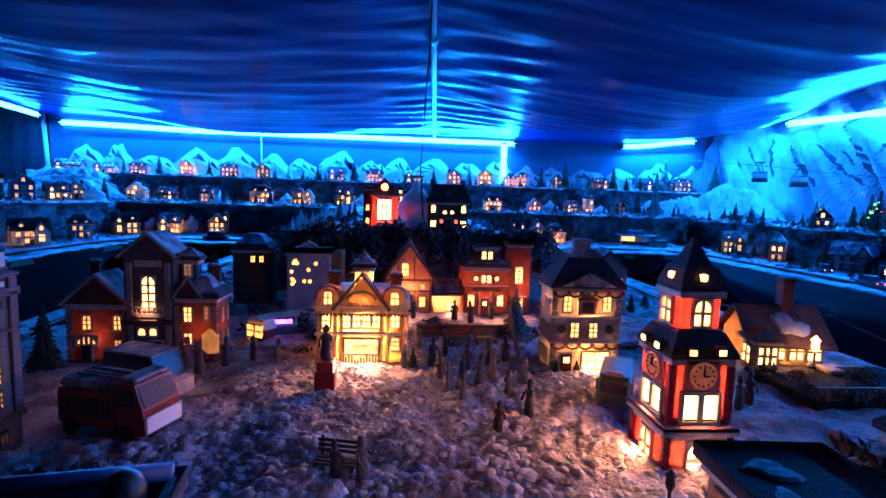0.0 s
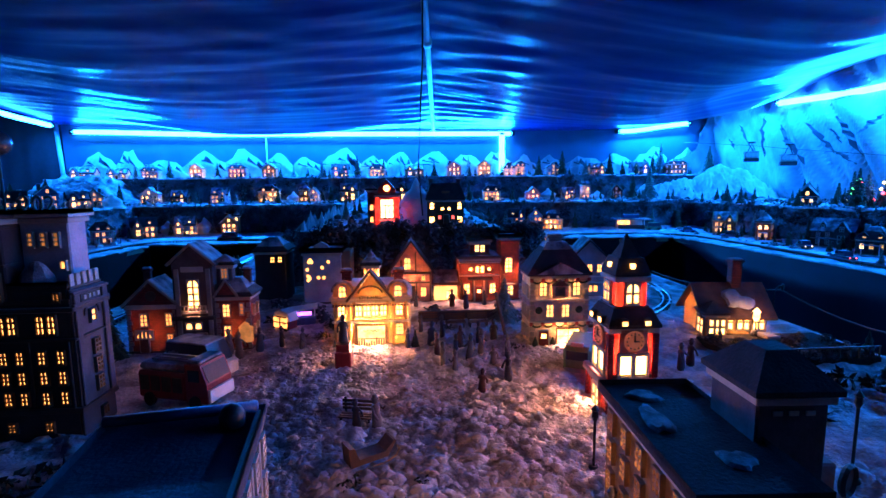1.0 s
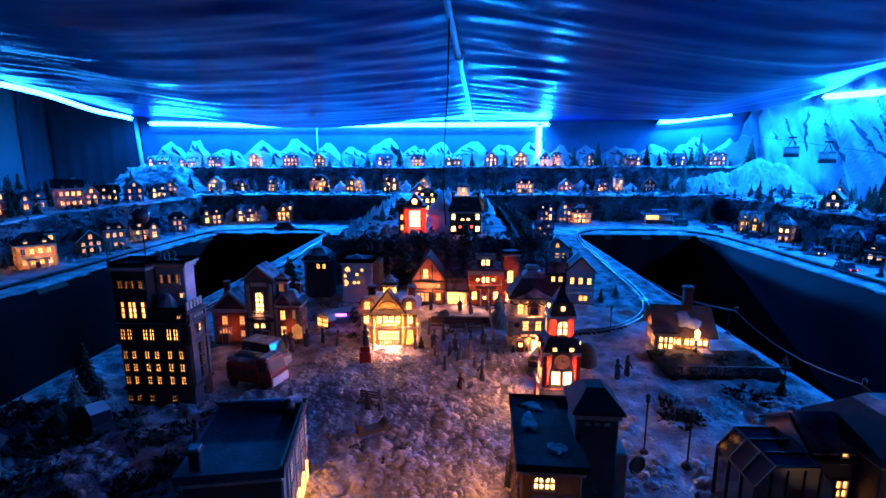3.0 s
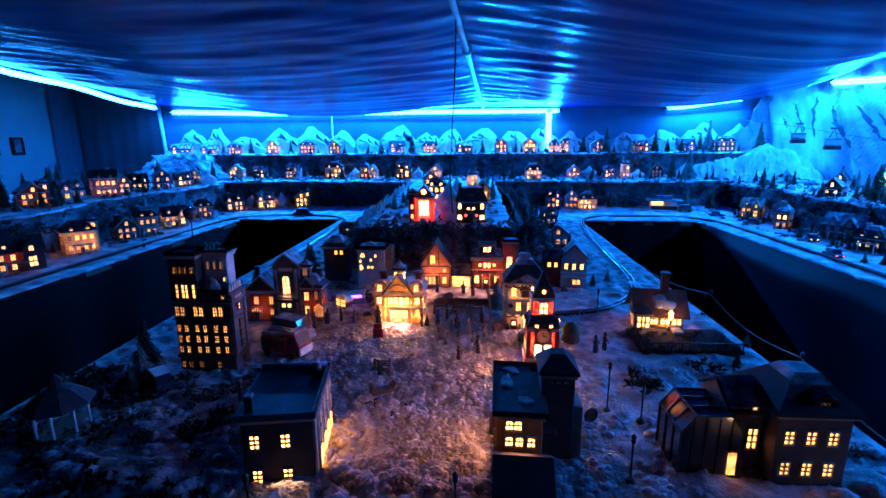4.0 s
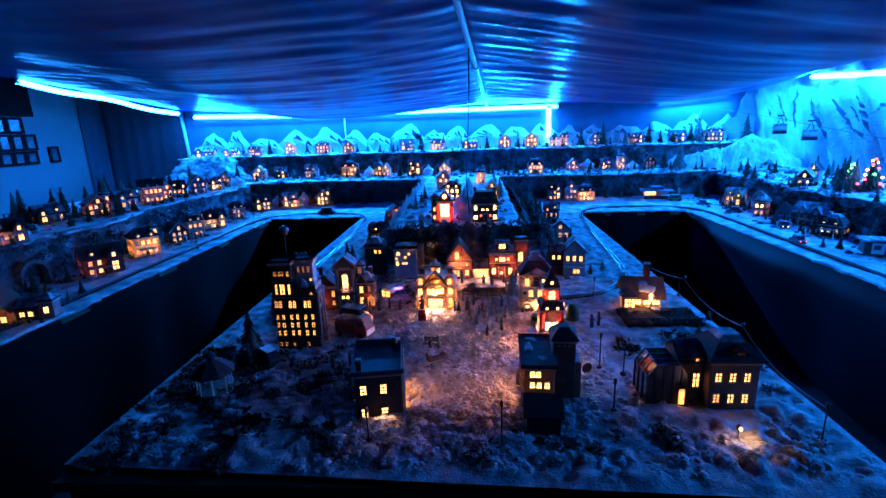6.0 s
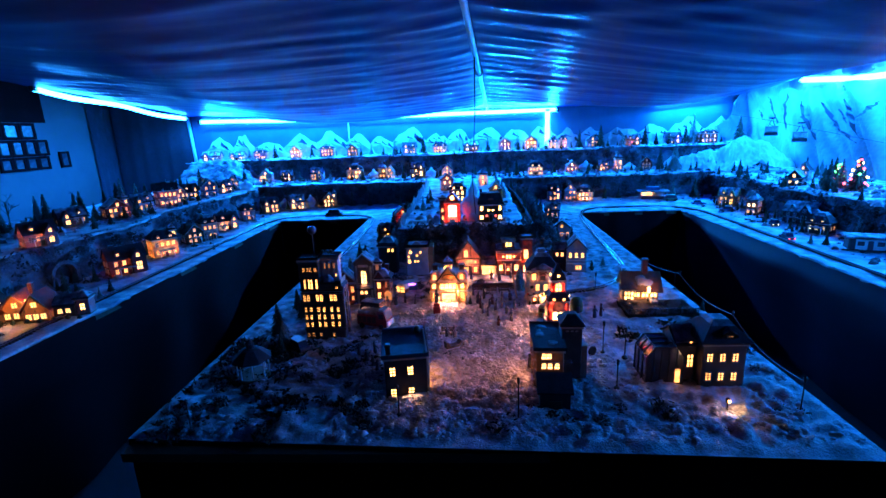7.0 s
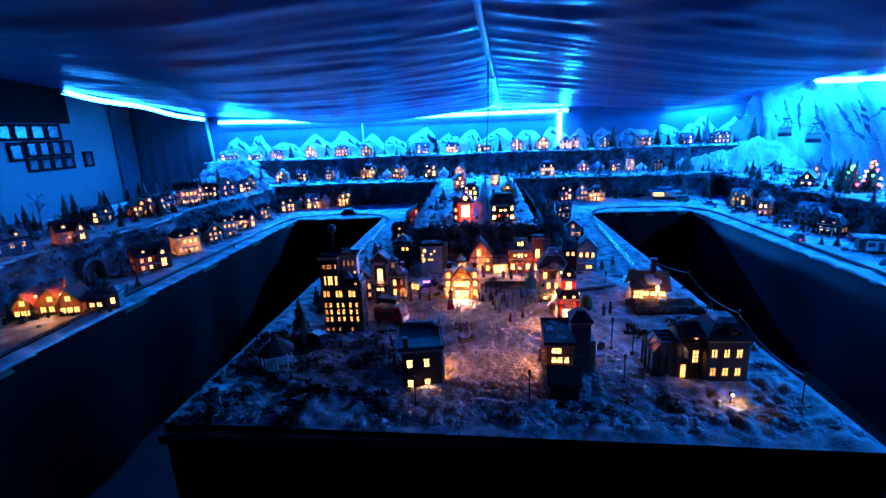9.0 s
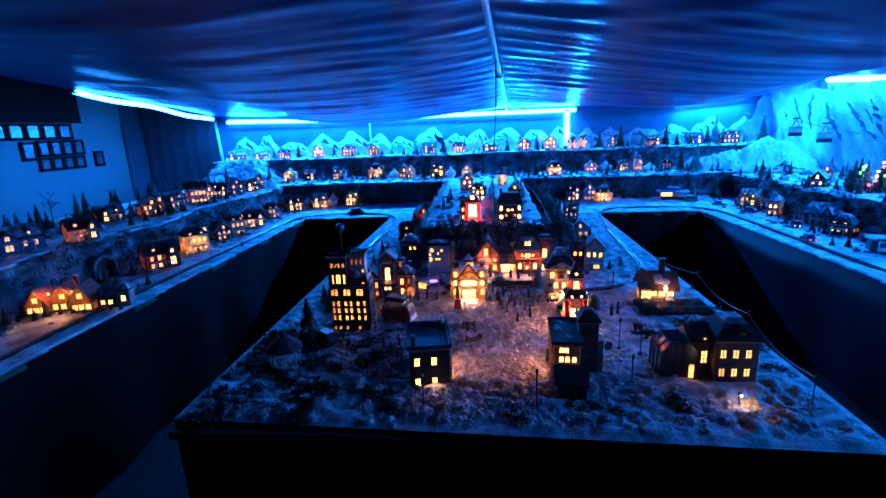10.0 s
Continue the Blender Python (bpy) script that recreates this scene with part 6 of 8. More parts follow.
# top terrace
for i, (x, y, w, h, kind, wall, lit) in enumerate((
    (-3.47, 5.2, 0.24, 0.07, "gable_x", PINKB, 3), (-3.13, 5.22, 0.18, 0.06, "gable_x", CREAM, 3), (-2.82, 5.26, 0.16, 0.09, "hip", PINKB, 3),
    (-2.345, 5.26, 0.13, 0.11, "gable_y", YELLOW, 4), (-1.915, 5.26, 0.18, 0.11, "hip", PINKB, 3), (-1.555, 5.18, 0.14, 0.10, "gable_y", TANW, 3),
    (-0.82, 5.26, 0.18, 0.09, "gable_x", GREYW, 3), (-0.42, 5.22, 0.18, 0.09, "hip", CREAM, 3), (-0.015, 5.24, 0.20, 0.08, "gable_x", TANW, 3),
    (0.42, 5.22, 0.15, 0.11, "gable_y", PINKB, 4), (0.755, 5.22, 0.14, 0.12, "gable_y", YELLOW, 4), (1.03, 5.22, 0.11, 0.09, "hip", CREAM, 3),
    (1.16, 5.24, 0.10, 0.11, "hip", CREAM, 3), (1.54, 5.26, 0.15, 0.09, "gable_y", GREYW, 3), (2.05, 5.26, 0.16, 0.08, "gable_x", TANW, 3),
    (2.545, 5.26, 0.18, 0.09, "gable_x", BLUEW, 3), (2.96, 5.22, 0.20, 0.12, "hip", BROWN, 3),
)):
    word = ("pink", "cream", "rose", "golden", "salmon", "tan", "grey", "cream", "tan", "pink", "golden", "cream", "cream", "grey", "tan", "blue", "brown")[i]
    small_house(x, y, LEV3, w, h, 0.12, 0.055, kind, wall, SLATE, -3 * x, lit, 110 + i, 3 if w > 0.15 else 2, 2 if h > 0.08 else 1, f"{word} house with lit windows under the painted mountains")
# back and far side at table height
for i, (x, y, z, rot, w, h, kind, wall, roof, lit, label) in enumerate((
    (0.86, 4.05, T, -6, 0.14, 0.12, "gable_x", BLUEW, SLATE, 3, "blue house with lit upper windows"),
    (1.03, 4.06, T, -8, 0.12, 0.13, "gable_y", GREYW, SLATE, 3, "grey house with two bright windows"),
    (1.17, 4.00, T, -10, 0.16, 0.10, "hip", YELLOW, SLATE, 6, "ochre house with a yellow lit shop front"),
    # ochre roof: yellow light on snow, put into the roof colour
    (2.36, 3.44, T, -38, 0.15, 0.10, "gable_x", TANW, YELLOW, 6, "chalet with yellow light coloured into its snowy roof"),
    (2.32, 2.97, T, -45, 0.08, 0.12, "pyr", BROWN, ROOFBR, 6, "small ochre tower house with amber windows"),
    (2.44, 2.56, T, -55, 0.20, 0.10, "gable_x", DARKW, ROOFSNOW, 0, "unlit grey barn with a wide snowy roof"),
    (2.35, 2.23, T, -55, 0.13, 0.08, "hip", DARKW, SLATE, 6, "brown house with three amber windows"),
    (2.68, 3.05, LEV2 - 0.02, -45, 0.11, 0.07, "gable_y", DARKW, SLATE, 4, "dark house with a bright window"),
    (2.95, 3.36, LEV2 - 0.02, -45, 0.09, 0.10, "gable_y", GREYW, SLATE, 3, "narrow house with two lit windows"),
    (2.80, 1.9, LEV2 - 0.02, -60, 0.16, 0.09, "gable_x", CREAM, SLATE, 3, "cream house with lit windows"),
)):
    small_house(x, y, z, w, h, 0.13, 0.06, kind, wall, roof, rot, lit, 140 + i, 3 if w > 0.14 else 2, 2 if h > 0.085 else 1, label)

# ---- the ridge behind the square ----
def red_tower():
    hs = thing("red_toy_shop", "narrow red shop tower with glowing red windows", "miniature building", pose(-0.158, 1.95, 0.955))
    w, d = 0.098, 0.09
    b = wing(hs, w, d, 0.135, 0.012, "mansard", BRIGHTRED, ROOFBR)
    part("tall_window", boxm(-0.026, 0.026, -d / 2 - 0.003, -d / 2 + 0.001, 0.040, 0.118), WARM[8], b, "tall window glowing white and red")
    fr = bmesh.new()
    for z in (0.038, 0.064, 0.090, 0.117):
        box(fr, -0.029, 0.029, -d / 2 - 0.006, -d / 2, z, z + 0.003)
    for x in (-0.029, -0.009, 0.007, 0.026):
        box(fr, x, x + 0.003, -d / 2 - 0.0055, -d / 2, 0.038, 0.120)
    part("tall_window_frame", fr, REDP, b)
    part("sign_panel", boxm(-0.030, 0.030, -d / 2 - 0.006, -d / 2, 0.010, 0.036, 0.001), WARM[7], b, "glowing red sign over the door")
    sg = bmesh.new()
    for i in range(6):
        box(sg, -0.024 + i * 0.0085, -0.018 + i * 0.0085, -d / 2 - 0.008, -d / 2 - 0.0055, 0.016, 0.030)
    part("sign_bars", sg, REDP, b)
    gb = bmesh.new()
    prism(gb, [(-0.036, 0), (0.036, 0), (0.036, 0.022), (0.0, 0.062), (-0.036, 0.022)], -d / 2 - 0.004, d / 2 - 0.02)
    g = part("gable", gb, BRIGHTRED, hs, at=pose(0, 0, 0.137))
    part("gable_window", lathe(bmesh.new(), [(0.013, -0.002), (0.013, 0.002)], 14), WARM[4], g, "round glowing gable window", at=pose(0, -d / 2 - 0.0045, 0.026, 90, 0, 0))
    tw = wing(hs, 0.034, 0.04, 0.155, 0.02, "pyr", BRICK, SLATE, x=-0.064, y=-0.01, name="turret")
    for z in (0.035, 0.085):
        window(tw, "f", 0, z, 0.012, 0.02, 3, 1, 2, arch=True, dims=(0.034, 0.04))


def mansion():
    hs = thing("dark_mansion", "dark brown mansion with glowing corner windows and tall roof", "miniature building", pose(0.086, 1.97, 0.955))
    w, d = 0.150, 0.11
    b = wing(hs, w, d, 0.112, 0.07, "mansard", BROWN, SLATE, snow=False)
    for u in (-0.058, 0.058):
        window(b, "f", u, 0.088, 0.016, 0.028, 4, 1, 2, arch=True, dims=(w, d), trim=BROWN)
        window(b, "f", u, 0.030, 0.020, 0.024, 4, 1, 1, dims=(w, d), trim=BROWN)
        part("bay", boxm(u - 0.017, u + 0.017, -d / 2 - 0.001, -d / 2 + 0.02, 0.0, 0.125, 0.002), BROWN, b)
    for u in (-0.014, 0.014):
        window(b, "f", u, 0.076, 0.014, 0.012, 4, 1, 1, dims=(w, d), trim=BROWN, arch=True)
    for u in (-0.026, 0.03):
        window(b, "f", u, 0.04, 0.012, 0.014, 7, 1, 1, dims=(w, d), trim=BROWN)
    door(b, 0.002, 0.022, 0.05, BROWN)
    part("dormer", boxm(-0.018, 0.018, -d / 2 - 0.002, 0.0, 0.12, 0.15, 0.002), BROWN, b)
    for u in (-0.06, 0.06):
        chimney(hs, u, 0.02, 0.14, 0.016, 0.055, BRICK)


def lumpy_cone(seed, r, h, n=18, rings=14):
    bm = bmesh.new()
    prof = []
    for k in range(rings):
        f = k / (rings - 1)
        prof.append((r * (1 - f) ** 0.75 * (1 - 0.25 * math.sin(f * 9)) + 0.002, h * f))
    lathe(bm, prof, n)
    for v in bm.verts:
        s = 0.14 * noise.noise(v.co * 26 + Vector((seed, 0, 0))) + 0.10 * noise.noise(v.co * 55)
        v.co.x *= 1 + 2.4 * s
        v.co.y *= 1 + 2.4 * s
    return bm


red_tower()
mansion()
solo("snow_peak", lumpy_cone(3, 0.095, 0.215), FROST, "white frosted snow peak between the two houses", "snow peak", pose(-0.035, 2.05, 0.948), smooth=True)
solo("snow_peak", lumpy_cone(8, 0.05, 0.17), FROST, "slender white frosted snow peak on the ridge", "snow peak", pose(-0.02, 2.9, 0.965), smooth=True)
for k, (x, y, z, r, h) in enumerate(((-1.83, 4.13, T, 0.085, 0.15), (-2.10, 4.06, T, 0.08, 0.13), (-0.50, 4.66, LEV2, 0.075, 0.13), (-1.22, 4.76, LEV2, 0.09, 0.12), (1.36, 4.80, LEV2, 0.10, 0.13), (-2.46, 3.95, LEV2, 0.09, 0.12), (1.85, 4.72, LEV2, 0.08, 0.1))):
    solo("snow_bank", lumpy_cone(20 + k, r, h), FROST, "fluffy white cotton snow bank behind the houses", "snow bank", pose(x, y, z - 0.008), "snow banks", smooth=True)
small_house(-0.135, 2.52, 0.962, 0.12, 0.14, 0.10, 0.04, "hip", DARKW, SLATE, 0, 4, 201, 2, 3, "dark tall house with six lit windows", porch=False, base=False)
small_house(0.16, 2.75, 0.975, 0.10, 0.09, 0.10, 0.05, "gable_y", TANW, SLATE, 0, 3, 202, 2, 1, "tan house with a lit gable on the ridge", porch=False, base=False)
small_house(0.09, 3.72, 0.985, 0.09, 0.11, 0.09, 0.05, "pyr", CREAM, SLATE, 0, 3, 203, 1, 2, "cream tower house at the end of the ridge", porch=False, base=False)
small_house(-0.26, 3.4, 0.985, 0.11, 0.10, 0.09, 0.05, "gable_y", PINKB, ROOFRD, 10, 4, 204, 2, 2, "pink house with bright windows on the ridge", porch=False, base=False)
small_house(-0.64, 2.95, T, 0.13, 0.10, 0.11, 0.06, "gable_y", BRIGHTRED, SLATE, 20, 3, 205, 2, 1, "red house with a lit window below the fence")
small_house(-0.66, 2.32, T, 0.12, 0.08, 0.10, 0.05, "gable_x", TANW, SLATE, 25, 3, 206, 2, 1, "tan house with orange windows below the ridge")
small_house(0.60, 2.25, T, 0.13, 0.09, 0.11, 0.05, "gable_y", GREYW, SLATE, -10, 2, 207, 2, 1, "grey house with dim windows among the trees")
small_house(0.66, 3.0, T, 0.12, 0.09, 0.11, 0.05, "gable_x", BLUEW, SLATE, -10, 2, 208, 2, 1, "blue house with dim windows beside the track")

# white spiked fence along the ridge
fence = thing("spiked_fence", "white spiked fence along the edge of the ridge", "fence", pose(0, 0, 0))
spike = link("spike", lathe(bmesh.new(), [(0.021, 0.0), (0.016, 0.02), (0.009, 0.042), (0.001, 0.066)], 5), FROST)
frng = random.Random(2)
for k in range(34):
    y = 1.84 + k * 0.063
    part("spike", spike, None, fence, at=pose(spine_l(y) + 0.012, y, 0.945 + 0.035 * smooth01((y - 2.2) / 1.8), frng.uniform(-6, 6), frng.uniform(-6, 6), frng.uniform(0, 70)) @ Matrix.Diagonal((0.7, 1.25, frng.uniform(0.75, 1.2), 1)))

# ---- the inn, the tunnel, kiosk and caravan on the side tables ----
inn = thing("timber_inn", "long timbered inn with red roofs and amber windows", "miniature building", pose(-2.159, 0.91, T, 0, 0, 15))
for x, y, w, h, rh in ((-0.115, -0.01, 0.10, 0.055, 0.068), (-0.012, 0.02, 0.13, 0.055, 0.075), (0.088, -0.02, 0.105, 0.062, 0.070)):
    b = wing(inn, w, 0.12, h, rh, "gable_y", BROWN, ROOFRD, x=x, y=y, name="gabled_wing", snow=False)
    grid(b, "f", 3, 1, 0.010, 0.044, 4, 0.020, 0.022, span=0.85)
    window(b, "f", 0, h + rh * 0.32, 0.02, 0.02, 4, 2, 2, dims=(w, 0.12))
    for u in (-0.4, 0.0, 0.4):
        part("timber", boxm(u * w - 0.002, u * w + 0.002, -0.0635, -0.0605, 0.046, h), TRIMD, b)
    for sg in (-1, 1):
        rk = bmesh.new()
        prism(rk, [(sg * (w / 2 + 0.010), h - 0.012), (0.0, h + rh - 0.004), (0.0, h + rh + 0.006), (sg * (w / 2 + 0.014), h - 0.008)][::sg], -0.072, -0.0685)
        part("rake_board", rk, TANW, b)
chimney(inn, 0.03, 0.03, 0.11, 0.018, 0.045, BRICK)
b = wing(inn, 0.09, 0.10, 0.06, 0.03, "gable_x", BROWN, SLATE, x=0.188, y=0.0, name="annex")
grid(b, "f", 2, 1, 0.014, 0.050, 4, 0.018, 0.018)
b = wing(inn, 0.055, 0.06, 0.08, 0.03, "pyr", PINKB, SLATE, x=0.262, y=-0.01, name="turret")
window(b, "f", 0, 0.042, 0.018, 0.028, 4, 2, 2, dims=(0.055, 0.06))
# two added lamps between the gables, to bring warm light onto the roofs
for x in (-0.066, 0.040):
    lp = part("roof_fill_lamp", lathe(bmesh.new(), [(0.001, -0.005), (0.005, -0.002), (0.005, 0.002), (0.001, 0.005)], 8), WARM[4], inn, "added amber lamp that warms the red roofs", at=pose(x, -0.045, 0.098))
    bulb(inn, x, -0.052, 0.110, 0.55)
bm = bmesh.new()
for k in range(9):
    x = -0.17 + 0.055 * k
    lathe(bm, [(0.002, 0.0), (0.011, 0.006), (0.008, 0.016), (0.001, 0.024)], 7, x, -0.092 + 0.008 * math.sin(k * 2.1))
part("hedge", bm, PINE, inn, "dark clipped hedge before the inn")

tun = thing("tunnel_portal", "stone arch of a dark railway tunnel in the rock", "tunnel", pose(-2.385, 1.40, T, 0, 0, 82))
ring = bmesh.new()
outer = [(0.085 * math.cos(a), 0.065 + 0.085 * math.sin(a)) for a in np.linspace(0, math.pi, 13)]
inner = [(0.065 * math.cos(a), 0.065 + 0.065 * math.sin(a)) for a in np.linspace(math.pi, 0, 13)]
for i in range(12):
    prism(ring, [outer[i], outer[i + 1], inner[11 - i], inner[12 - i]], -0.02, 0.03)
for s in (-1, 1):
    box(ring, *sorted((s * 0.065, s * 0.085)), -0.02, 0.03, 0.0, 0.065)
part("arch_ring", ring, ROCK, tun)
part("dark_bore", prism(bmesh.new(), [(-0.065, 0.0), (0.065, 0.0)] + [(0.065 * math.cos(a), 0.065 + 0.065 * math.sin(a)) for a in np.linspace(0, math.pi, 13)], 0.022, 0.03), CABLE, tun)

kio = thing("coffee_kiosk", "low flat-roofed kiosk with a bright lit counter", "kiosk", pose(1.86, 3.98, T, 0, 0, -12))
part("back_wall", boxm(-0.11, 0.11, 0.02, 0.06, 0.0, 0.08, 0.002), WHITEP, kio)
part("counter", boxm(-0.11, 0.11, -0.06, -0.045, 0.0, 0.035, 0.002), BRICK, kio)
part("lit_opening", boxm(-0.10, 0.0, 0.012, 0.0195, 0.036, 0.068), WARM[3], kio, "bright lit serving opening")
part("flat_roof", boxm(-0.15, 0.16, -0.09, 0.08, 0.081, 0.092, 0.003), ROOFSNOW, kio, "snowy flat roof")
part("upper_box", boxm(-0.06, 0.07, -0.02, 0.05, 0.0925, 0.125, 0.003), BLUEW, kio)
for s in (-0.105, 0.105):
    part("post", boxm(s - 0.003, s + 0.003, -0.06, -0.054, 0.035, 0.081), WHITEP, kio)

car = thing("caravan", "pale caravan with dark windows and a snowy roof", "caravan", pose(2.33, 1.70, T, 0, 0, -22))
part("body", boxm(-0.17, 0.17, -0.05, 0.05, 0.014, 0.088, 0.008), DARKW, car)
part("side_panel", boxm(-0.14, 0.0, -0.0524, -0.0502, 0.022, 0.082, 0.001), WHITEP, car, "white panel round the door")
part("roof", boxm(-0.19, 0.19, -0.065, 0.06, 0.0885, 0.100, 0.004), ROOFSNOW, car)
for x in (-0.115, -0.025, 0.06, 0.12):
    part("window", boxm(x - 0.016, x + 0.016, -0.0545, -0.0495, 0.045, 0.070, 0.001), GLASS, car)
part("door", boxm(-0.083, -0.058, -0.0545, -0.0495, 0.018, 0.074, 0.001), CLOTHB, car)
for x in (-0.10, 0.10):
    part("wheel", lathe(bmesh.new(), [(0.014, -0.005), (0.015, 0.0), (0.014, 0.005)], 12), RUBBER, car, at=pose(x, -0.045, 0.015, 90, 0, 0))


# ---- vehicles ----
def vehicle(name, label, category, x, y, z, rot, l, w, h, paint, cab=0.6, lamps=None, top=None):
    v = thing(name, label, category, pose(x, y, z, 0, 0, rot), "vehicles")
    r = h * 0.2
    low = bmesh.new()
    prism(low, [(-l / 2, r * 0.8), (l / 2, r * 0.8), (l / 2, h * 0.45), (l * 0.44, h * 0.52), (-l * 0.47, h * 0.52), (-l / 2, h * 0.45)], -w / 2, w / 2)
    part("body", low, paint, v)
    a, b = -l * cab / 2, l * cab / 2
    cabm = bmesh.new()
    prism(cabm, [(a, h * 0.52), (b, h * 0.52), (b - l * 0.12, h), (a + l * 0.08, h)], -w * 0.44, w * 0.44)
    part("cabin", cabm, GLASS, v)
    part("roof", boxm(a + l * 0.07, b - l * 0.11, -w * 0.45, w * 0.45, h, h + 0.003, 0.001), top or paint, v)
    wheel = link("wheel", lathe(bmesh.new(), [(r * 0.7, -0.003), (r, -0.0025), (r, 0.0025), (r * 0.7, 0.003)], 12), RUBBER)
    for sx in (-0.32, 0.32):
        for sy in (-1, 1):
            part("wheel", wheel, None, v, at=pose(sx * l, sy * w * 0.47, r, 90, 0, 0))
    if lamps:
        for s in (-1, 1):
            part("headlight", boxm(l / 2 - 0.001, l / 2 + 0.0015, s * w * 0.32 - 0.003, s * w * 0.32 + 0.003, h * 0.3, h * 0.42), lamps, v)
    return v


vehicle("miniature_car", "dark snowy car parked beside the road", "car", 2.20, 3.14, T, 150, 0.12, 0.05, 0.045, BLUEW, top=ROOFSNOW)
vehicle("miniature_car", "blue car parked near the kiosk", "car", 2.13, 3.55, T, 160, 0.11, 0.05, 0.042, BLUEW)
vehicle("miniature_car", "dark car with red rear lights on the road", "car", 2.04, 2.08, T, -95, 0.11, 0.05, 0.042, CLOTHB, lamps=BULBS["red"])
vehicle("miniature_car", "dark car with a bright headlight on the road", "car", 2.22, 2.52, T, -110, 0.11, 0.05, 0.042, CLOTHB, lamps=WARM[8])
vehicle("miniature_van", "green delivery van near the chalet", "van", 1.98, 3.8, T, 170, 0.12, 0.05, 0.06, GREENW, cab=0.9)
vehicle("miniature_truck", "dark truck standing on the snowy back road", "truck", -1.40, 3.52, T, 5, 0.16, 0.06, 0.06, CLOTHB, cab=0.7)
vehicle("miniature_van", "dark van with white striped windscreen on the snow", "van", -0.704, 0.53, T, -40, 0.09, 0.04, 0.045, CLOTHB, cab=0.8, top=WHITEP)
vehicle("miniature_ambulance", "pale ambulance with a snowy roof behind the fire engine", "ambulance", -0.475, 0.84, T + 0.004, -20, 0.135, 0.058, 0.075, CREAM, cab=0.86, top=ROOFSNOW)
BUSG = mat("bus_green", (0.13, 0.26, 0.13), 0.5, scale=60, var=0.3)
bus = thing("miniature_bus", "green bus with dark windows parked beside the corner house", "bus", pose(0.275, 0.822, T + 0.002, 0, 0, 62), "vehicles")
part("body", boxm(-0.052, 0.052, -0.026, 0.026, 0.010, 0.058, 0.006), BUSG, bus)
for side in (-1, 1):
    for k in range(4):
        x = -0.036 + k * 0.024
        part("side_window", boxm(x - 0.009, x + 0.009, *sorted((side * 0.0258, side * 0.0268)), 0.034, 0.050), GLASS, bus)
    part("windscreen", boxm(*sorted((side * 0.0518, side * 0.0530)), -0.020, 0.020, 0.034, 0.051), GLASS, bus)
    part("bumper", boxm(*sorted((side * 0.0515, side * 0.0555)), -0.024, 0.024, 0.010, 0.018, 0.001), RAIL, bus)
part("roof", boxm(-0.049, 0.049, -0.023, 0.023, 0.0582, 0.0615, 0.0015), BUSG, bus)
part("roof_sign", boxm(-0.056, -0.048, -0.012, 0.012, 0.0618, 0.069, 0.001), TRIM, bus, "pale sign board on the roof")
for sx in (-0.032, 0.032):
    for sy in (-0.024, 0.024):
        part("wheel", lathe(bmesh.new(), [(0.008, -0.0035), (0.0115, -0.003), (0.0115, 0.003), (0.008, 0.0035)], 14), RUBBER, bus, at=pose(sx, sy, 0.0115, 90, 0, 0))
truck = thing("fire_engine", "red fire engine with a snow-covered roof and white end panel", "fire engine", pose(-0.450, 0.735, T + 0.004, 0, 0, -18) @ Matrix.Diagonal((0.95, 0.95, 1.08, 1)), "vehicles")
part("body", boxm(-0.075, 0.026, -0.032, 0.032, 0.012, 0.056, 0.004), REDP, truck)
part("roof_snow", boxm(-0.073, 0.024, -0.030, 0.030, 0.0565, 0.068, 0.005), ROOFSNOW, truck, "white snow on the roof")
cabm = bmesh.new()
prism(cabm, [(0.0265, 0.012), (0.070, 0.012), (0.070, 0.042), (0.058, 0.072), (0.0265, 0.072)], -0.031, 0.031)
cab = part("cab", cabm, REDP, truck)
glassm = bmesh.new()
prism(glassm, [(0.0702, 0.045), (0.0712, 0.045), (0.0604, 0.069), (0.0594, 0.069)], -0.027, 0.027)
part("windscreen", glassm, CLOTHB, cab)
part("side_window", boxm(0.034, 0.056, -0.0325, -0.0312, 0.046, 0.064), GLASS, cab)
part("cab_snow", boxm(0.028, 0.058, -0.029, 0.029, 0.0722, 0.078, 0.003), ROOFSNOW, cab)
part("end_panel", boxm(0.0705, 0.076, -0.030, 0.030, 0.014, 0.034, 0.001), WHITEP, truck, "white front bumper panel")
part("ladder", box(box(boxm(-0.06, 0.02, -0.012, -0.010, 0.0685, 0.0715), -0.06, 0.02, 0.010, 0.012, 0.0685, 0.0715), -0.06, 0.02, -0.001, 0.001, 0.0683, 0.0700), RAIL, truck)
for k in range(4):
    part("locker_door", boxm(-0.068 + k * 0.023, -0.049 + k * 0.023, -0.0335, -0.0318, 0.026, 0.050, 0.0006), TRIMD, truck)
for sx in (-0.05, 0.045):
    for sy in (-0.031, 0.031):
        part("wheel", lathe(bmesh.new(), [(0.011, -0.004), (0.012, 0.0), (0.011, 0.004)], 12), RUBBER, truck, at=pose(sx, sy, 0.012, 90, 0, 0))

cart = thing("lit_parade_cart", "decorated parade cart with a bright cross-barred window", "cart", pose(-0.393, 1.16, T, 0, 0, -30) @ Matrix.Diagonal((0.75, 0.75, 0.8, 1)))
part("body", boxm(-0.035, 0.035, -0.022, 0.022, 0.008, 0.036, 0.003), REDP, cart)
part("lit_front", boxm(-0.030, 0.030, -0.0245, -0.0225, 0.014, 0.050), WARM[2], cart, "bright lit panel with dark cross bars")
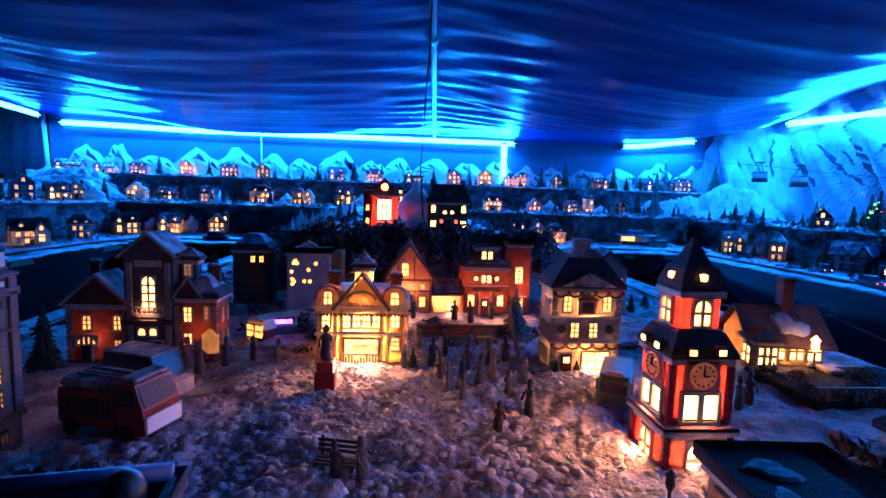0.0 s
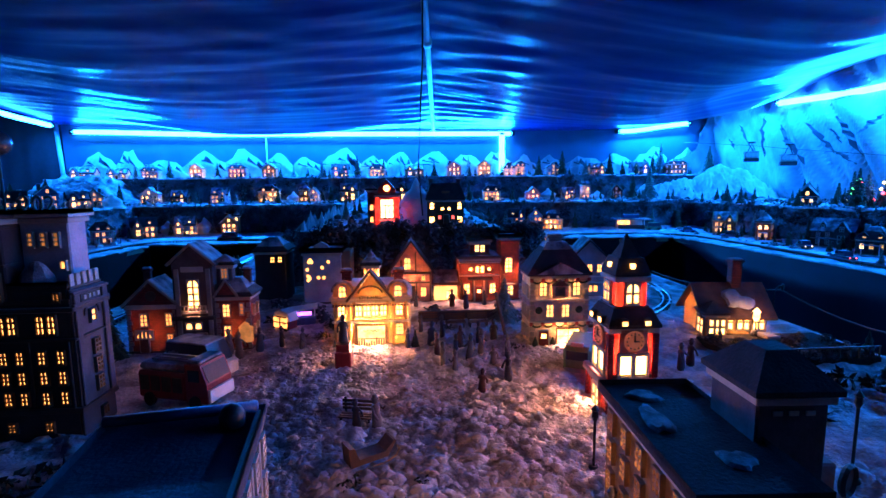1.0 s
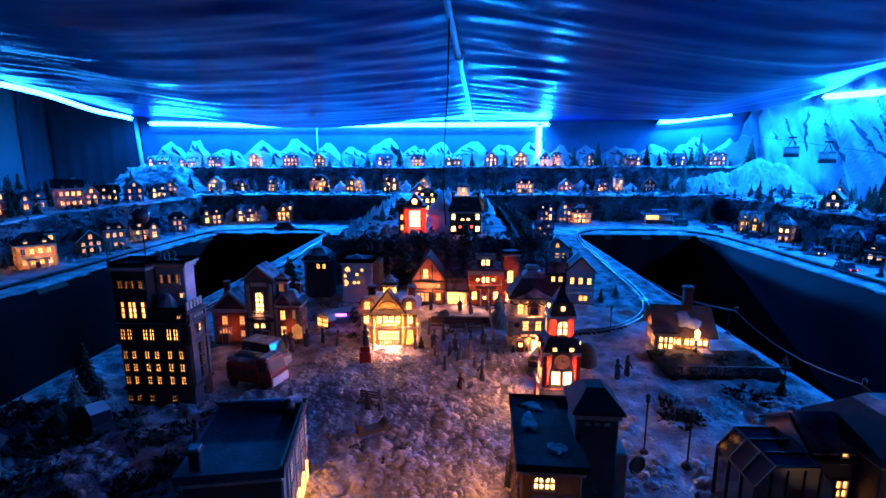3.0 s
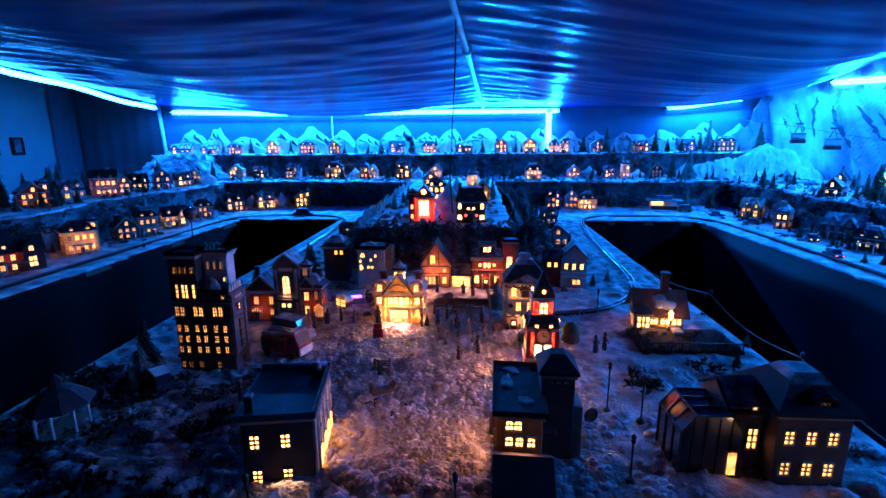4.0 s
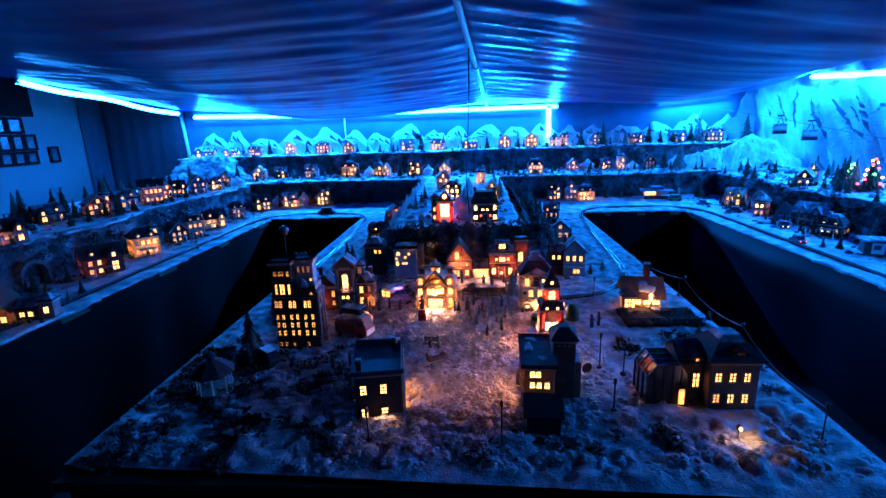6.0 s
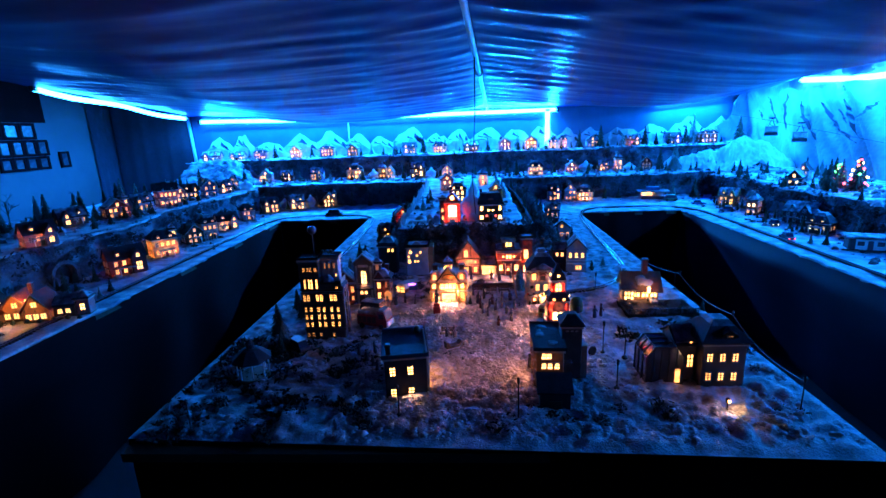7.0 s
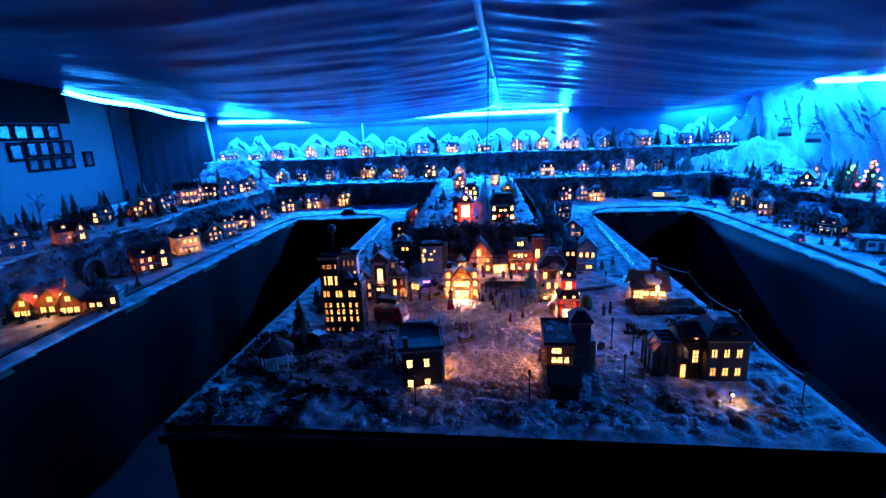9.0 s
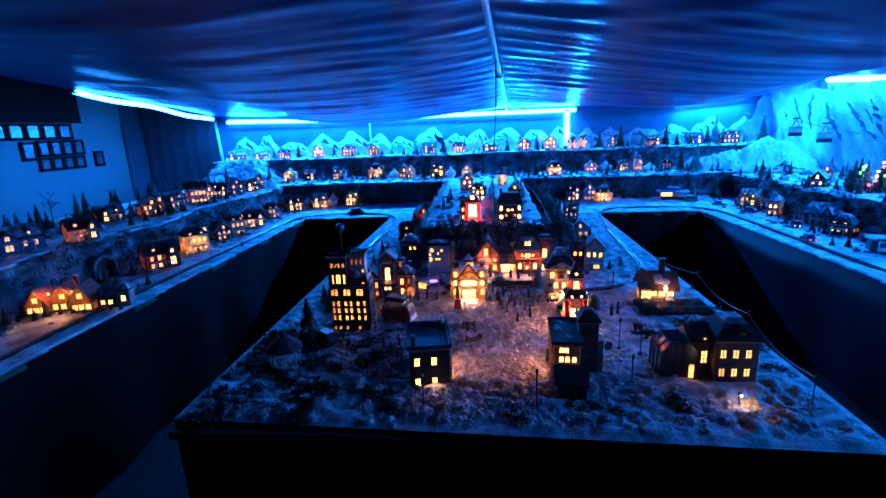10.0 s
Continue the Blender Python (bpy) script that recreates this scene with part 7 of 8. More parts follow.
part("cross_bars", box(box(boxm(-0.030, 0.030, -0.0265, -0.0242, 0.030, 0.033), -0.002, 0.002, -0.0266, -0.0243, 0.014, 0.050), -0.03, 0.03, -0.0267, -0.0244, 0.048, 0.052), BROWN, cart)
part("canopy", prism(bmesh.new(), [(-0.04, 0.036), (0.04, 0.036), (0.03, 0.062), (0.0, 0.072), (-0.03, 0.062)], -0.02, 0.024), WHITEP, cart)
for sx in (-0.024, 0.024):
    part("wheel", lathe(bmesh.new(), [(0.010, -0.003), (0.011, 0.0), (0.010, 0.003)], 12), RUBBER, cart, at=pose(sx, -0.021, 0.011, 90, 0, 0))
neon = thing("violet_lit_stall", "small stall glowing violet under its canopy", "stall", pose(-0.355, 1.21, T, 0, 0, 10))
part("base", boxm(-0.03, 0.03, -0.02, 0.02, 0.0, 0.026, 0.003), BLUEW, neon)
part("violet_light", boxm(-0.024, 0.02, -0.0225, -0.0202, 0.030, 0.040, 0.001), WARM[9], neon, "violet glowing tube")
part("canopy", prism(bmesh.new(), [(-0.036, 0.042), (0.036, 0.048), (0.036, 0.052), (-0.036, 0.046)], -0.028, 0.022), WHITEP, neon)
for s in (-0.028, 0.028):
    part("post", boxm(s - 0.0015, s + 0.0015, -0.018, -0.015, 0.026, 0.0445), WHITEP, neon)

# ---- statue, sleigh, benches ----
ped = thing("monument", "red stone pedestal under a dark figure", "monument", pose(-0.201, 0.868, T))
part("pedestal", box(boxm(-0.016, 0.016, -0.016, 0.016, 0.0, 0.04, 0.002), -0.013, 0.013, -0.013, 0.013, 0.0405, 0.055), REDP, ped)


def bench(x, y, rot, z=T + 0.006):
    be = thing("bench", "small dark slatted bench on the snow", "bench", pose(x, y, z, 0, 0, rot), "benches")
    for k in range(3):
        part("seat_slat", boxm(-0.026, 0.026, -0.010 + k * 0.007, -0.005 + k * 0.007, 0.013, 0.015), BROWN, be)
        part("back_slat", boxm(-0.026, 0.026, 0.011, 0.013, 0.018 + k * 0.006, 0.022 + k * 0.006), BROWN, be)
    for s in (-0.022, 0.022):
        part("end_frame", box(boxm(s - 0.0015, s + 0.0015, -0.010, 0.013, 0.0, 0.0128), s - 0.0015, s + 0.0015, 0.0132, 0.0155, 0.0, 0.036), BLACK, be)


for a in ((-0.148, 0.622, -12), (0.05, 1.12, 0), (0.11, 1.12, 5), (-0.02, 1.14, 0), (0.60, 0.47, 40)):
    bench(*a)
sl = thing("sleigh", "dark brown sleigh with curled runners on the square", "sleigh", pose(-0.119, 0.505, T + 0.012, 0, 0, 30))
part("body", prism(bmesh.new(), [(-0.03, 0.008), (0.022, 0.008), (0.034, 0.026), (0.03, 0.027), (0.018, 0.016), (-0.018, 0.016), (-0.024, 0.032), (-0.032, 0.034)], -0.012, 0.012), BROWN, sl)
for s in (-0.012, 0.012):
    part("runner", tube(bmesh.new(), [(-0.035, s, 0.001), (0.02, s, 0.001), (0.034, s, 0.006), (0.038, s, 0.014), (0.034, s, 0.019)], 0.0014, 5), TANW, sl)


# ---- figurines: plain turned shapes ----
def figure_mesh(s, pose_id):
    """A plain small figure: coat, sleeves, head and hat in one mesh."""
    bm = lathe(bmesh.new(), [(0.0052, 0.0), (0.0068, 0.004), (0.0060, 0.016), (0.0046, 0.024), (0.0056, 0.030), (0.0050, 0.033), (0.0018, 0.0345)], 10, 0, 0, 1.1, 0.78)
    lathe(bm, [(0.0012, 0.0335), (0.0032, 0.036), (0.0036, 0.039), (0.0028, 0.042), (0.0006, 0.0435)], 9)
    lathe(bm, [(0.0046, 0.0408), (0.0046, 0.0414), (0.0031, 0.0418), (0.0028, 0.0450), (0.0010, 0.0458)], 9)
    lift = (0.0, 0.006, 0.012)[pose_id % 3]
    for sg in (-1, 1):
        tube(bm, [(sg * 0.0052, 0, 0.0315), (sg * 0.0078, -0.001 - lift * 0.3, 0.0255), (sg * 0.0068, -0.004 - lift * 0.5, 0.0185 + (lift if sg > 0 else 0))], 0.0016, 5)
    bmesh.ops.scale(bm, vec=(s, s, s), verts=bm.verts)
    return bm


def figure(x, y, s, material, rot=0.0, z=T + 0.01, lean=0.0):
    bm = figure_mesh(s, int(x * 1000) % 3)
    return solo("figurine", bm, material, {"figure_red": "small red-coated figurine on the snow", "figure_grey": "small grey figurine on the snow", "figure_dark": "small dark figurine on the snow"}[material.name], "figurine", pose(x, y, z, 0, lean, rot), "figurines", smooth=True)


solo("statue", figure_mesh(1.3, 1), CLOTHB, "dark bronze statue on the red pedestal", "statue", pose(-0.201, 0.868, T + 0.0555), smooth=True)
fr_ = random.Random(21)
for x, y in ((0.058, 0.71), (0.115, 0.76), (0.0, 0.84), (-0.02, 0.97), (-0.072, 0.955), (0.055, 0.865), (0.02, 0.80), (0.085, 0.90), (0.10, 0.83), (0.03, 0.90), (0.14, 0.88), (-0.01, 0.90), (0.045, 0.95), (0.09, 0.98), (0.01, 1.02), (0.13, 1.0), (-0.04, 1.08),
             (-0.43, 0.93), (-0.40, 0.97), (-0.46, 0.96), (-0.36, 1.0), (-0.31, 0.98), (0.16, 1.34), (0.06, 1.33), (0.10, 1.30), (0.22, 1.33), (-0.05, 1.34), (0.46, 0.78), (0.49, 0.80), (-0.33, 0.45), (-0.36, 0.48), (-0.42, 0.42), (-0.39, 0.38), (-0.46, 0.47), (0.14, 0.36), (0.15, 0.30), (0.145, 0.24), (-0.146, 0.603), (-0.115, 0.60), (-0.34, 0.40), (-0.37, 0.34), (-0.40, 0.47)):
    figure(x, y, fr_.uniform(0.95, 1.3), fr_.choice((CLOTHG, CLOTHG, CLOTHB, CLOTHB, CLOTHB, CLOTHR)), fr_.uniform(0, 360), T + 0.008, fr_.uniform(-6, 6))

# low dark wall and leaning plank by the square
solo("low_wall", boxm(-0.04, 0.21, 1.20, 1.212, T, T + 0.028, 0.002), DARKW, "low dark wall across the back of the square", "wall")
solo("plank", tube(bmesh.new(), [(0.165, 1.02, T), (0.152, 1.10, T + 0.10)], 0.0045, 6), TANW, "tall pale plank leaning beside the corner house", "plank")


# ---- street lamps and cable ----
def street_lamp(x, y, h, lit=None, z=T, hook=0.0):
    la = thing("street_lamp", "black street lamp post on the snow", "street lamp", pose(x, y, z), "street lamps")
    part("base", lathe(bmesh.new(), [(0.010, 0.0), (0.010, 0.006), (0.005, 0.012)], 10), BLACK, la)
    part("pole", tube(bmesh.new(), [(0, 0, 0.008), (0, 0, h)] + ([(hook * 0.5, 0, h + 0.012), (hook, 0, h + 0.006)] if hook else []), 0.0018, 6), BLACK, la)
    hx = hook
    k = 1.0 if lit else 0.62
    part("lantern", lathe(bmesh.new(), [(0.003 * k, h - 0.004), (0.007 * k, h + 0.004 * k), (0.006 * k, h + 0.016 * k), (0.009 * k, h + 0.018 * k), (0.001, h + 0.028 * k)], 8, hx, 0), lit or BLACK, la)
    return la


for x, y, h, hook in ((0.836, 0.097, 0.10, 0.0), (0.915, 0.602, 0.085, 0.0), (0.925, 1.13, 0.08, 0.022), (0.074, 0.071, 0.12, 0.0), (-0.261, 0.095, 0.085, 0.0), (-0.837, 0.03, 0.085, 0.0), (0.388, 0.233, 0.085, 0.0), (0.474, 0.433, 0.10, 0.0), (0.41, 0.47, 0.11, 0.0), (0.56, 1.16, 0.07, 0.0), (0.62, 1.62, 0.08, 0.0), (0.167, 0.476, 0.075, 0.0), (-1.93, 2.2, 0.10, 0.0), (-1.93, 3.1, 0.12, 0.0)):
    street_lamp(x, y, h, hook=hook)
garden_z = bpy.data.objects["garden_terrace"].location.z + 0.016
lit_lamp = street_lamp(0.737, 0.948, 0.038, WARM[4], garden_z)
tagged(lit_lamp, "lit street lamp before the thatched cottage")
lamp = bpy.data.lights.new("street_lamp_light", "POINT")
lamp.energy, lamp.color, lamp.shadow_soft_size = 0.22, (1.0, 0.5, 0.2), 0.014
lamp_ob = new("street_lamp_light", lamp)
lamp_ob.parent = lit_lamp
lamp_ob.location = (0, 0, 0.046)
wire = []
tops = [(0.836, 0.097, T + 0.10), (0.915, 0.602, T + 0.085), (0.945, 1.13, T + 0.08), (0.93, 1.9, T + 0.02)]
for a, b in zip(tops, tops[1:]):
    for f in np.linspace(0, 1, 9)[:-1]:
        wire.append((lerp(a[0], b[0], f), lerp(a[1], b[1], f), lerp(a[2], b[2], f) - 0.03 * math.sin(math.pi * f)))
solo("lamp_cable", tube(bmesh.new(), wire, 0.0022, 5), CABLE, "thin black cable strung between the lamp posts", "cable")


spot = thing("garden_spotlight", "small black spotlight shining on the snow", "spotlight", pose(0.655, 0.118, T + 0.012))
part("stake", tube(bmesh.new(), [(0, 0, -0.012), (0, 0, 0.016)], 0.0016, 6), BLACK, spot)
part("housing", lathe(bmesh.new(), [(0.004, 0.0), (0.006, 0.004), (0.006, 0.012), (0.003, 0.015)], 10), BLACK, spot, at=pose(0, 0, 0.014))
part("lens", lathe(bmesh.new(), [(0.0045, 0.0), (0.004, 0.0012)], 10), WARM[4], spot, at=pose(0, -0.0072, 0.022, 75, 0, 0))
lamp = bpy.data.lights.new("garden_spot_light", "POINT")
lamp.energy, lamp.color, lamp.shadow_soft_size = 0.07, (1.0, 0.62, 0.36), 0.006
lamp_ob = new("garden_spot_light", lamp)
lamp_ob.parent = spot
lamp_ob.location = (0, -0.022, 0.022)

tent = thing("green_tent", "rounded dark green canvas tent behind the clock tower", "tent", pose(0.405, 0.872, T + 0.004))
part("canvas", lathe(bmesh.new(), [(0.027, 0.0), (0.029, 0.004), (0.028, 0.034), (0.024, 0.050), (0.014, 0.060), (0.002, 0.064)], 14), CANVAS, tent, smooth=True)
part("entrance", boxm(-0.008, 0.008, -0.0305, -0.027, 0.0, 0.030, 0.002), CLOTHB, tent)

# ---- railway ----
def track(name, pts, label, z=T + 0.012, gauge=0.018):
    P = [Vector((*p, z)) for p in pts]
    dense = []
    for i in range(len(P) - 1):
        p0, p1, p2, p3 = P[max(i - 1, 0)], P[i], P[i + 1], P[min(i + 2, len(P) - 1)]
        for f in np.linspace(0, 1, 12)[:-1]:
            dense.append(0.5 * ((2 * p1) + (p2 - p0) * f + (2 * p0 - 5 * p1 + 4 * p2 - p3) * f ** 2 + (3 * p1 - p0 - 3 * p2 + p3) * f ** 3))
    dense.append(P[-1])
    tr = thing(name, label, "railway track", pose(0, 0, 0), "railway")
    left, right, ties = [], [], bmesh.new()
    run = 0.0
    for i, p in enumerate(dense):
        d = (dense[min(i + 1, len(dense) - 1)] - dense[max(i - 1, 0)]).normalized()
        n = Vector((d.y, -d.x, 0))
        left.append(p - n * gauge / 2)
        right.append(p + n * gauge / 2)
        if i:
            seg = (p - dense[i - 1]).length
            k = int((run + seg) / 0.016) - int(run / 0.016)
            for q in range(k):
                c = dense[i - 1].lerp(p, (q + 0.5) / max(k, 1))
                vs = [ties.verts.new(c + d * a + n * b - Vector((0, 0, c2))) for a, b, c2 in ((-0.003, -0.016, 0.003), (0.003, -0.016, 0.003), (0.003, 0.016, 0.003), (-0.003, 0.016, 0.003), (-0.003, -0.016, 0.012), (0.003, -0.016, 0.012), (0.003, 0.016, 0.012), (-0.003, 0.016, 0.012))]
                for f4 in ((0, 1, 2, 3), (0, 4, 5, 1), (1, 5, 6, 2), (2, 6, 7, 3), (3, 7, 4, 0)):
                    ties.faces.new([vs[m] for m in f4])
            run += seg
    for line in (left, right):
        part("rail", tube(bmesh.new(), line, 0.0018, 4), RAIL, tr)
    tagged(part("trackbed", ties, TIE, tr), kind="stuff")


track("railway_track", [(0.30, 1.10), (0.42, 1.11), (0.60, 1.18), (0.75, 1.36), (0.815, 1.62), (0.845, 2.1), (0.885, 2.7), (0.94, 3.15), (1.06, 3.42), (1.35, 3.50), (1.75, 3.47), (1.97, 3.25), (2.0, 2.8), (1.99, 2.0), (1.98, 1.0), (1.98, 0.0)], "model railway track curving over the snow")
track("railway_track", [(-0.90, 1.2), (-0.90, 1.8), (-0.90, 2.4), (-0.92, 2.95), (-0.97, 3.28), (-1.15, 3.45), (-1.5, 3.5), (-1.78, 3.44), (-1.95, 3.2), (-1.97, 2.4), (-1.97, 1.0), (-1.95, 0.0)], "model railway track along the table edge")


# ---- cable cars ----
for x, y, z, l in ((3.2, 4.34, 1.355, "snow-topped cable car hanging before the mountain"), (3.23, 3.92, 1.30, "second cable car with dark windows")):
    g = thing("cable_car", l, "cable car", pose(x, y, z, 0, 0, -25) @ Matrix.Diagonal((1.0, 1.0, 1.3, 1)), "cable cars")
    part("cabin", boxm(-0.06, 0.06, -0.03, 0.03, 0.0148, 0.055, 0.006), STONE, g)
    for k in range(4):
        part("window", boxm(-0.052 + k * 0.027, -0.030 + k * 0.027, -0.0325, -0.0302, 0.026, 0.046, 0.001), GREYW, g)
    part("roof_snow", boxm(-0.062, 0.062, -0.032, 0.032, 0.0552, 0.064, 0.004), ROOFSNOW, g)
    part("underframe", boxm(-0.061, 0.061, -0.031, 0.031, -0.012, 0.0145, 0.002), BLACK, g)
    part("hanger", tube(bmesh.new(), [(-0.03, 0, 0.062), (-0.012, 0, 0.10), (0.0, 0, 0.125), (0.012, 0, 0.10), (0.03, 0, 0.062)], 0.004, 6), BLACK, g)
    part("trolley", boxm(-0.03, 0.03, -0.006, 0.006, 0.122, 0.134, 0.002), BLACK, g)
solo("cableway", tube(bmesh.new(), [(3.1, 5.35, 1.62), (3.2, 4.34, 1.493), (3.23, 3.92, 1.428), (3.3, 2.4, 1.22), (3.3, 1.2, 1.02)], 0.002, 5), CABLE, "thin cable of the cable cars", "cable")

# ---- framed pictures on the wall ----
def framed(y, z, w, h, label):
    f = thing("picture_frame", label, "picture frame", pose(LEFT_X + 0.001, y, z, 0, 0, 90), "framed pictures")
    bm = bmesh.new()
    t = min(0.03, 0.18 * w)
    for a in ((-w / 2, w / 2, -h / 2, -h / 2 + t), (-w / 2, w / 2, h / 2 - t, h / 2), (-w / 2, -w / 2 + t, -h / 2 + t, h / 2 - t), (w / 2 - t, w / 2, -h / 2 + t, h / 2 - t)):
        box(bm, a[0], a[1], -0.025, 0.0, a[2], a[3])
    part("moulding", bm, SKIRT, f)
    part("print", boxm(-w / 2 + t, w / 2 - t, -0.016, -0.002, -h / 2 + t, h / 2 - t), PHOTO, f, "faded print behind glass")


for y, z, w, h in [(3.81 + 0.155 * k, 1.345, 0.153, 0.15) for k in range(4)] + [(3.83 + 0.155 * k, 1.515, 0.153, 0.18) for k in range(4)] + [(3.645, 1.495, 0.18, 0.20)] + [(2.95 + 0.2 * k, 1.70, 0.196, 0.18) for k in range(7)]:
    framed(y, z, w, h, "dark framed print in a cluster on the wall")
framed(4.575, 1.365, 0.14, 0.19, "small ornate dark frame on the wall")
# plain dark sheet that covers the wall above the prints
hang("trim_wall_sheet", "dark sheet high on the wall above the pictures", (LEFT_X + 0.012, 2.5), (LEFT_X + 0.012, 4.42), 1.795, 2.5, 4, SKIRT, 0.006)

# ---- trees and bushes ----
def fir_mesh(seed, snowy):
    """A fir 1 high: trunk and whorls of drooping, jagged boughs."""
    rng = random.Random(seed)
    trunk = lathe(bmesh.new(), [(0.035, 0.0), (0.028, 0.3), (0.006, 0.97)], 6)
    bm = bmesh.new()
    levels = 13
    for k in range(levels):
        f = k / (levels - 1)
        z = lerp(0.10, 0.95, f)
        r = lerp(0.27, 0.03, f ** 0.9) * rng.uniform(0.85, 1.15)
        n = max(5, int(lerp(11, 5, f)))
        for i in range(n):
            a = 2 * math.pi * (i + rng.random() * 0.6) / n
            rr = r * rng.uniform(0.7, 1.15)
            d = Vector((math.cos(a), math.sin(a), 0))
            s = Vector((-d.y, d.x, 0))
            dz = -0.25 * rr - 0.02 + rng.uniform(-0.02, 0.02)
            root, tip = Vector((0, 0, z + 0.03)), d * rr + Vector((0, 0, z + dz))
            mid = d * rr * 0.6 + Vector((0, 0, z + dz * 0.35 + 0.015))
            w = rr * 0.24 + 0.012
            v = [bm.verts.new(p) for p in (root, mid + s * w, tip, mid - s * w, mid + Vector((0, 0, 0.035)), mid - Vector((0, 0, 0.03)))]
            for q in ((0, 1, 4), (1, 2, 4), (2, 3, 4), (3, 0, 4), (1, 0, 5), (2, 1, 5), (3, 2, 5), (0, 3, 5)):
                bm.faces.new([v[j] for j in q])
            for sg in (-1, 1):
                tw = [bm.verts.new(p) for p in (mid + s * w * 0.4 * sg, mid + s * (w * 1.9 * sg) + d * rr * 0.16 + Vector((0, 0, dz * 0.5)), mid + d * rr * 0.2 + s * w * 0.5 * sg)]
                bm.faces.new(tw)
    return link("trunk", trunk, BARK), link("crown", bm, PINESNOW if snowy else PINE)


FIRS = [(fir_mesh(s, False), fir_mesh(s + 50, True)) for s in range(4)]


def fir(x, y, z, h, snowy=False, seed=0, fat=1.0):
    me = FIRS[seed % 4][1 if snowy else 0]
    t = thing("fir_tree", "dark fir tree with frosted boughs" if snowy else "dark green fir tree", "tree", pose(x, y, z, 0, 0, seed * 47 % 360) @ Matrix.Diagonal((h * fat, h * fat, h, 1)), "fir trees")
    part("trunk", me[0], None, t)
    part("crown", me[1], None, t)


def bare_tree(x, y, z, h, seed):
    rng = random.Random(seed)
    t = thing("bare_tree", "leafless dark tree with fine twigs", "tree", pose(x, y, z), "bare trees")
    part("trunk", tube(bmesh.new(), [(0, 0, 0), (0.01 * h, 0, h * 0.35), (-0.01 * h, 0.01 * h, h * 0.7)], 0.016 * h, 6), BARK, t)
    bm = bmesh.new()

    def limb(p, d, l, r, n):
        q = p + d * l
        tube(bm, [p, p + d * l * 0.5 + Vector((rng.uniform(-1, 1), rng.uniform(-1, 1), 0)) * l * 0.06, q], r, 3)
        if n:
            for _ in range(3):
                e = (d + Vector((rng.uniform(-0.8, 0.8), rng.uniform(-0.8, 0.8), rng.uniform(-0.1, 0.5)))).normalized()
                limb(p.lerp(q, rng.uniform(0.5, 1.0)), e, l * 0.62, r * 0.6, n - 1)
    for k in range(7):
        a = k * 2.4
        limb(Vector((0, 0, h * rng.uniform(0.3, 0.68))), Vector((math.cos(a), math.sin(a), rng.uniform(0.6, 1.4))).normalized(), h * 0.22, 0.007 * h, 2)
    part("crown", bm, BARK, t)


LEAF = mat("bush_leaf", (0.022, 0.035, 0.022), 0.85, scale=60, var=0.5)


def bush_mesh(seed):
    rng = random.Random(seed)
    bm = bmesh.new()
    for _ in range(90):
        d = Vector((rng.gauss(0, 1), rng.gauss(0, 1), abs(rng.gauss(0, 0.8)))).normalized()
        c = d * rng.uniform(0.45, 1.0)
        c.z *= 0.8
        s = rng.uniform(0.10, 0.22)
        u = Vector((rng.gauss(0, 1), rng.gauss(0, 1), rng.gauss(0, 1))).normalized()
        w = u.cross(d)
        v = [bm.verts.new(p) for p in (c + u * s, c + w * s * 0.7, c - u * s, c - w * s * 0.7, c + d * s * 0.6, c - d * s * 0.4)]
        for q in ((0, 1, 4), (1, 2, 4), (2, 3, 4), (3, 0, 4), (1, 0, 5), (2, 1, 5), (3, 2, 5), (0, 3, 5)):
            bm.faces.new([v[j] for j in q])
    return link("bush", bm, LEAF)


BUSHES = [bush_mesh(s) for s in range(3)]


def bush(x, y, z, r, seed=0):
    solo("bush", BUSHES[seed % 3], None, "low dark bush on the snow", "bush", pose(x, y, z, 0, 0, seed * 71 % 360) @ Matrix.Diagonal((r, r, r, 1)), "bushes")


tr = random.Random(31)
# top terrace
for i, (x, h) in enumerate(((-1.0, 0.16), (-0.63, 0.2), (-0.35, 0.17), (0.59, 0.2), (1.36, 0.19), (1.62, 0.24), (1.9, 0.15), (2.22, 0.22), (2.47, 0.14), (2.82, 0.32), (2.72, 0.2), (3.32, 0.28), (-2.98, 0.14), (-2.62, 0.17), (-2.12, 0.15), (-1.35, 0.13), (0.2, 0.15), (2.3, 0.14))):
    fir(x, tr.uniform(5.14, 5.36), LEV3, h * 1.15, i % 3 == 0, i)
# second terrace
for i, (x, y, h) in enumerate(((-1.3, 4.5, 0.15), (2.25, 4.42, 0.33), (2.12, 4.5, 0.24), (-0.82, 4.55, 0.16), (-1.7, 4.55, 0.12), (0.5, 4.5, 0.18), (0.95, 4.6, 0.14), (1.9, 4.5, 0.15), (-2.75, 4.55, 0.2), (1.35, 4.6, 0.13), (-2.1, 4.62, 0.13), (0.42, 4.75, 0.16), (-0.1, 4.7, 0.17))):
    fir(x, y, LEV2, h, i % 3 == 1, i + 3)
for i, (x, y, h) in enumerate(((2.62, 4.44, 0.09), (2.72, 4.46, 0.07), (2.95, 4.36, 0.06), (3.30, 4.36, 0.08), (2.50, 4.44, 0.08))):
    fir(x, y, LEV2, h * 1.3, False, i + 1)
# raised side terraces
for i in range(26):
    y = 0.6 + i * 0.135 + tr.uniform(-0.05, 0.05)
    fir(tr.uniform(-3.3, -2.86), y, LEV2, tr.uniform(0.14, 0.24), i % 4 == 0, i)
for i in range(4):
    bare_tree(tr.uniform(-3.4, -3.2), 1.3 + i * 0.7, LEV2, tr.uniform(0.18, 0.26), i)
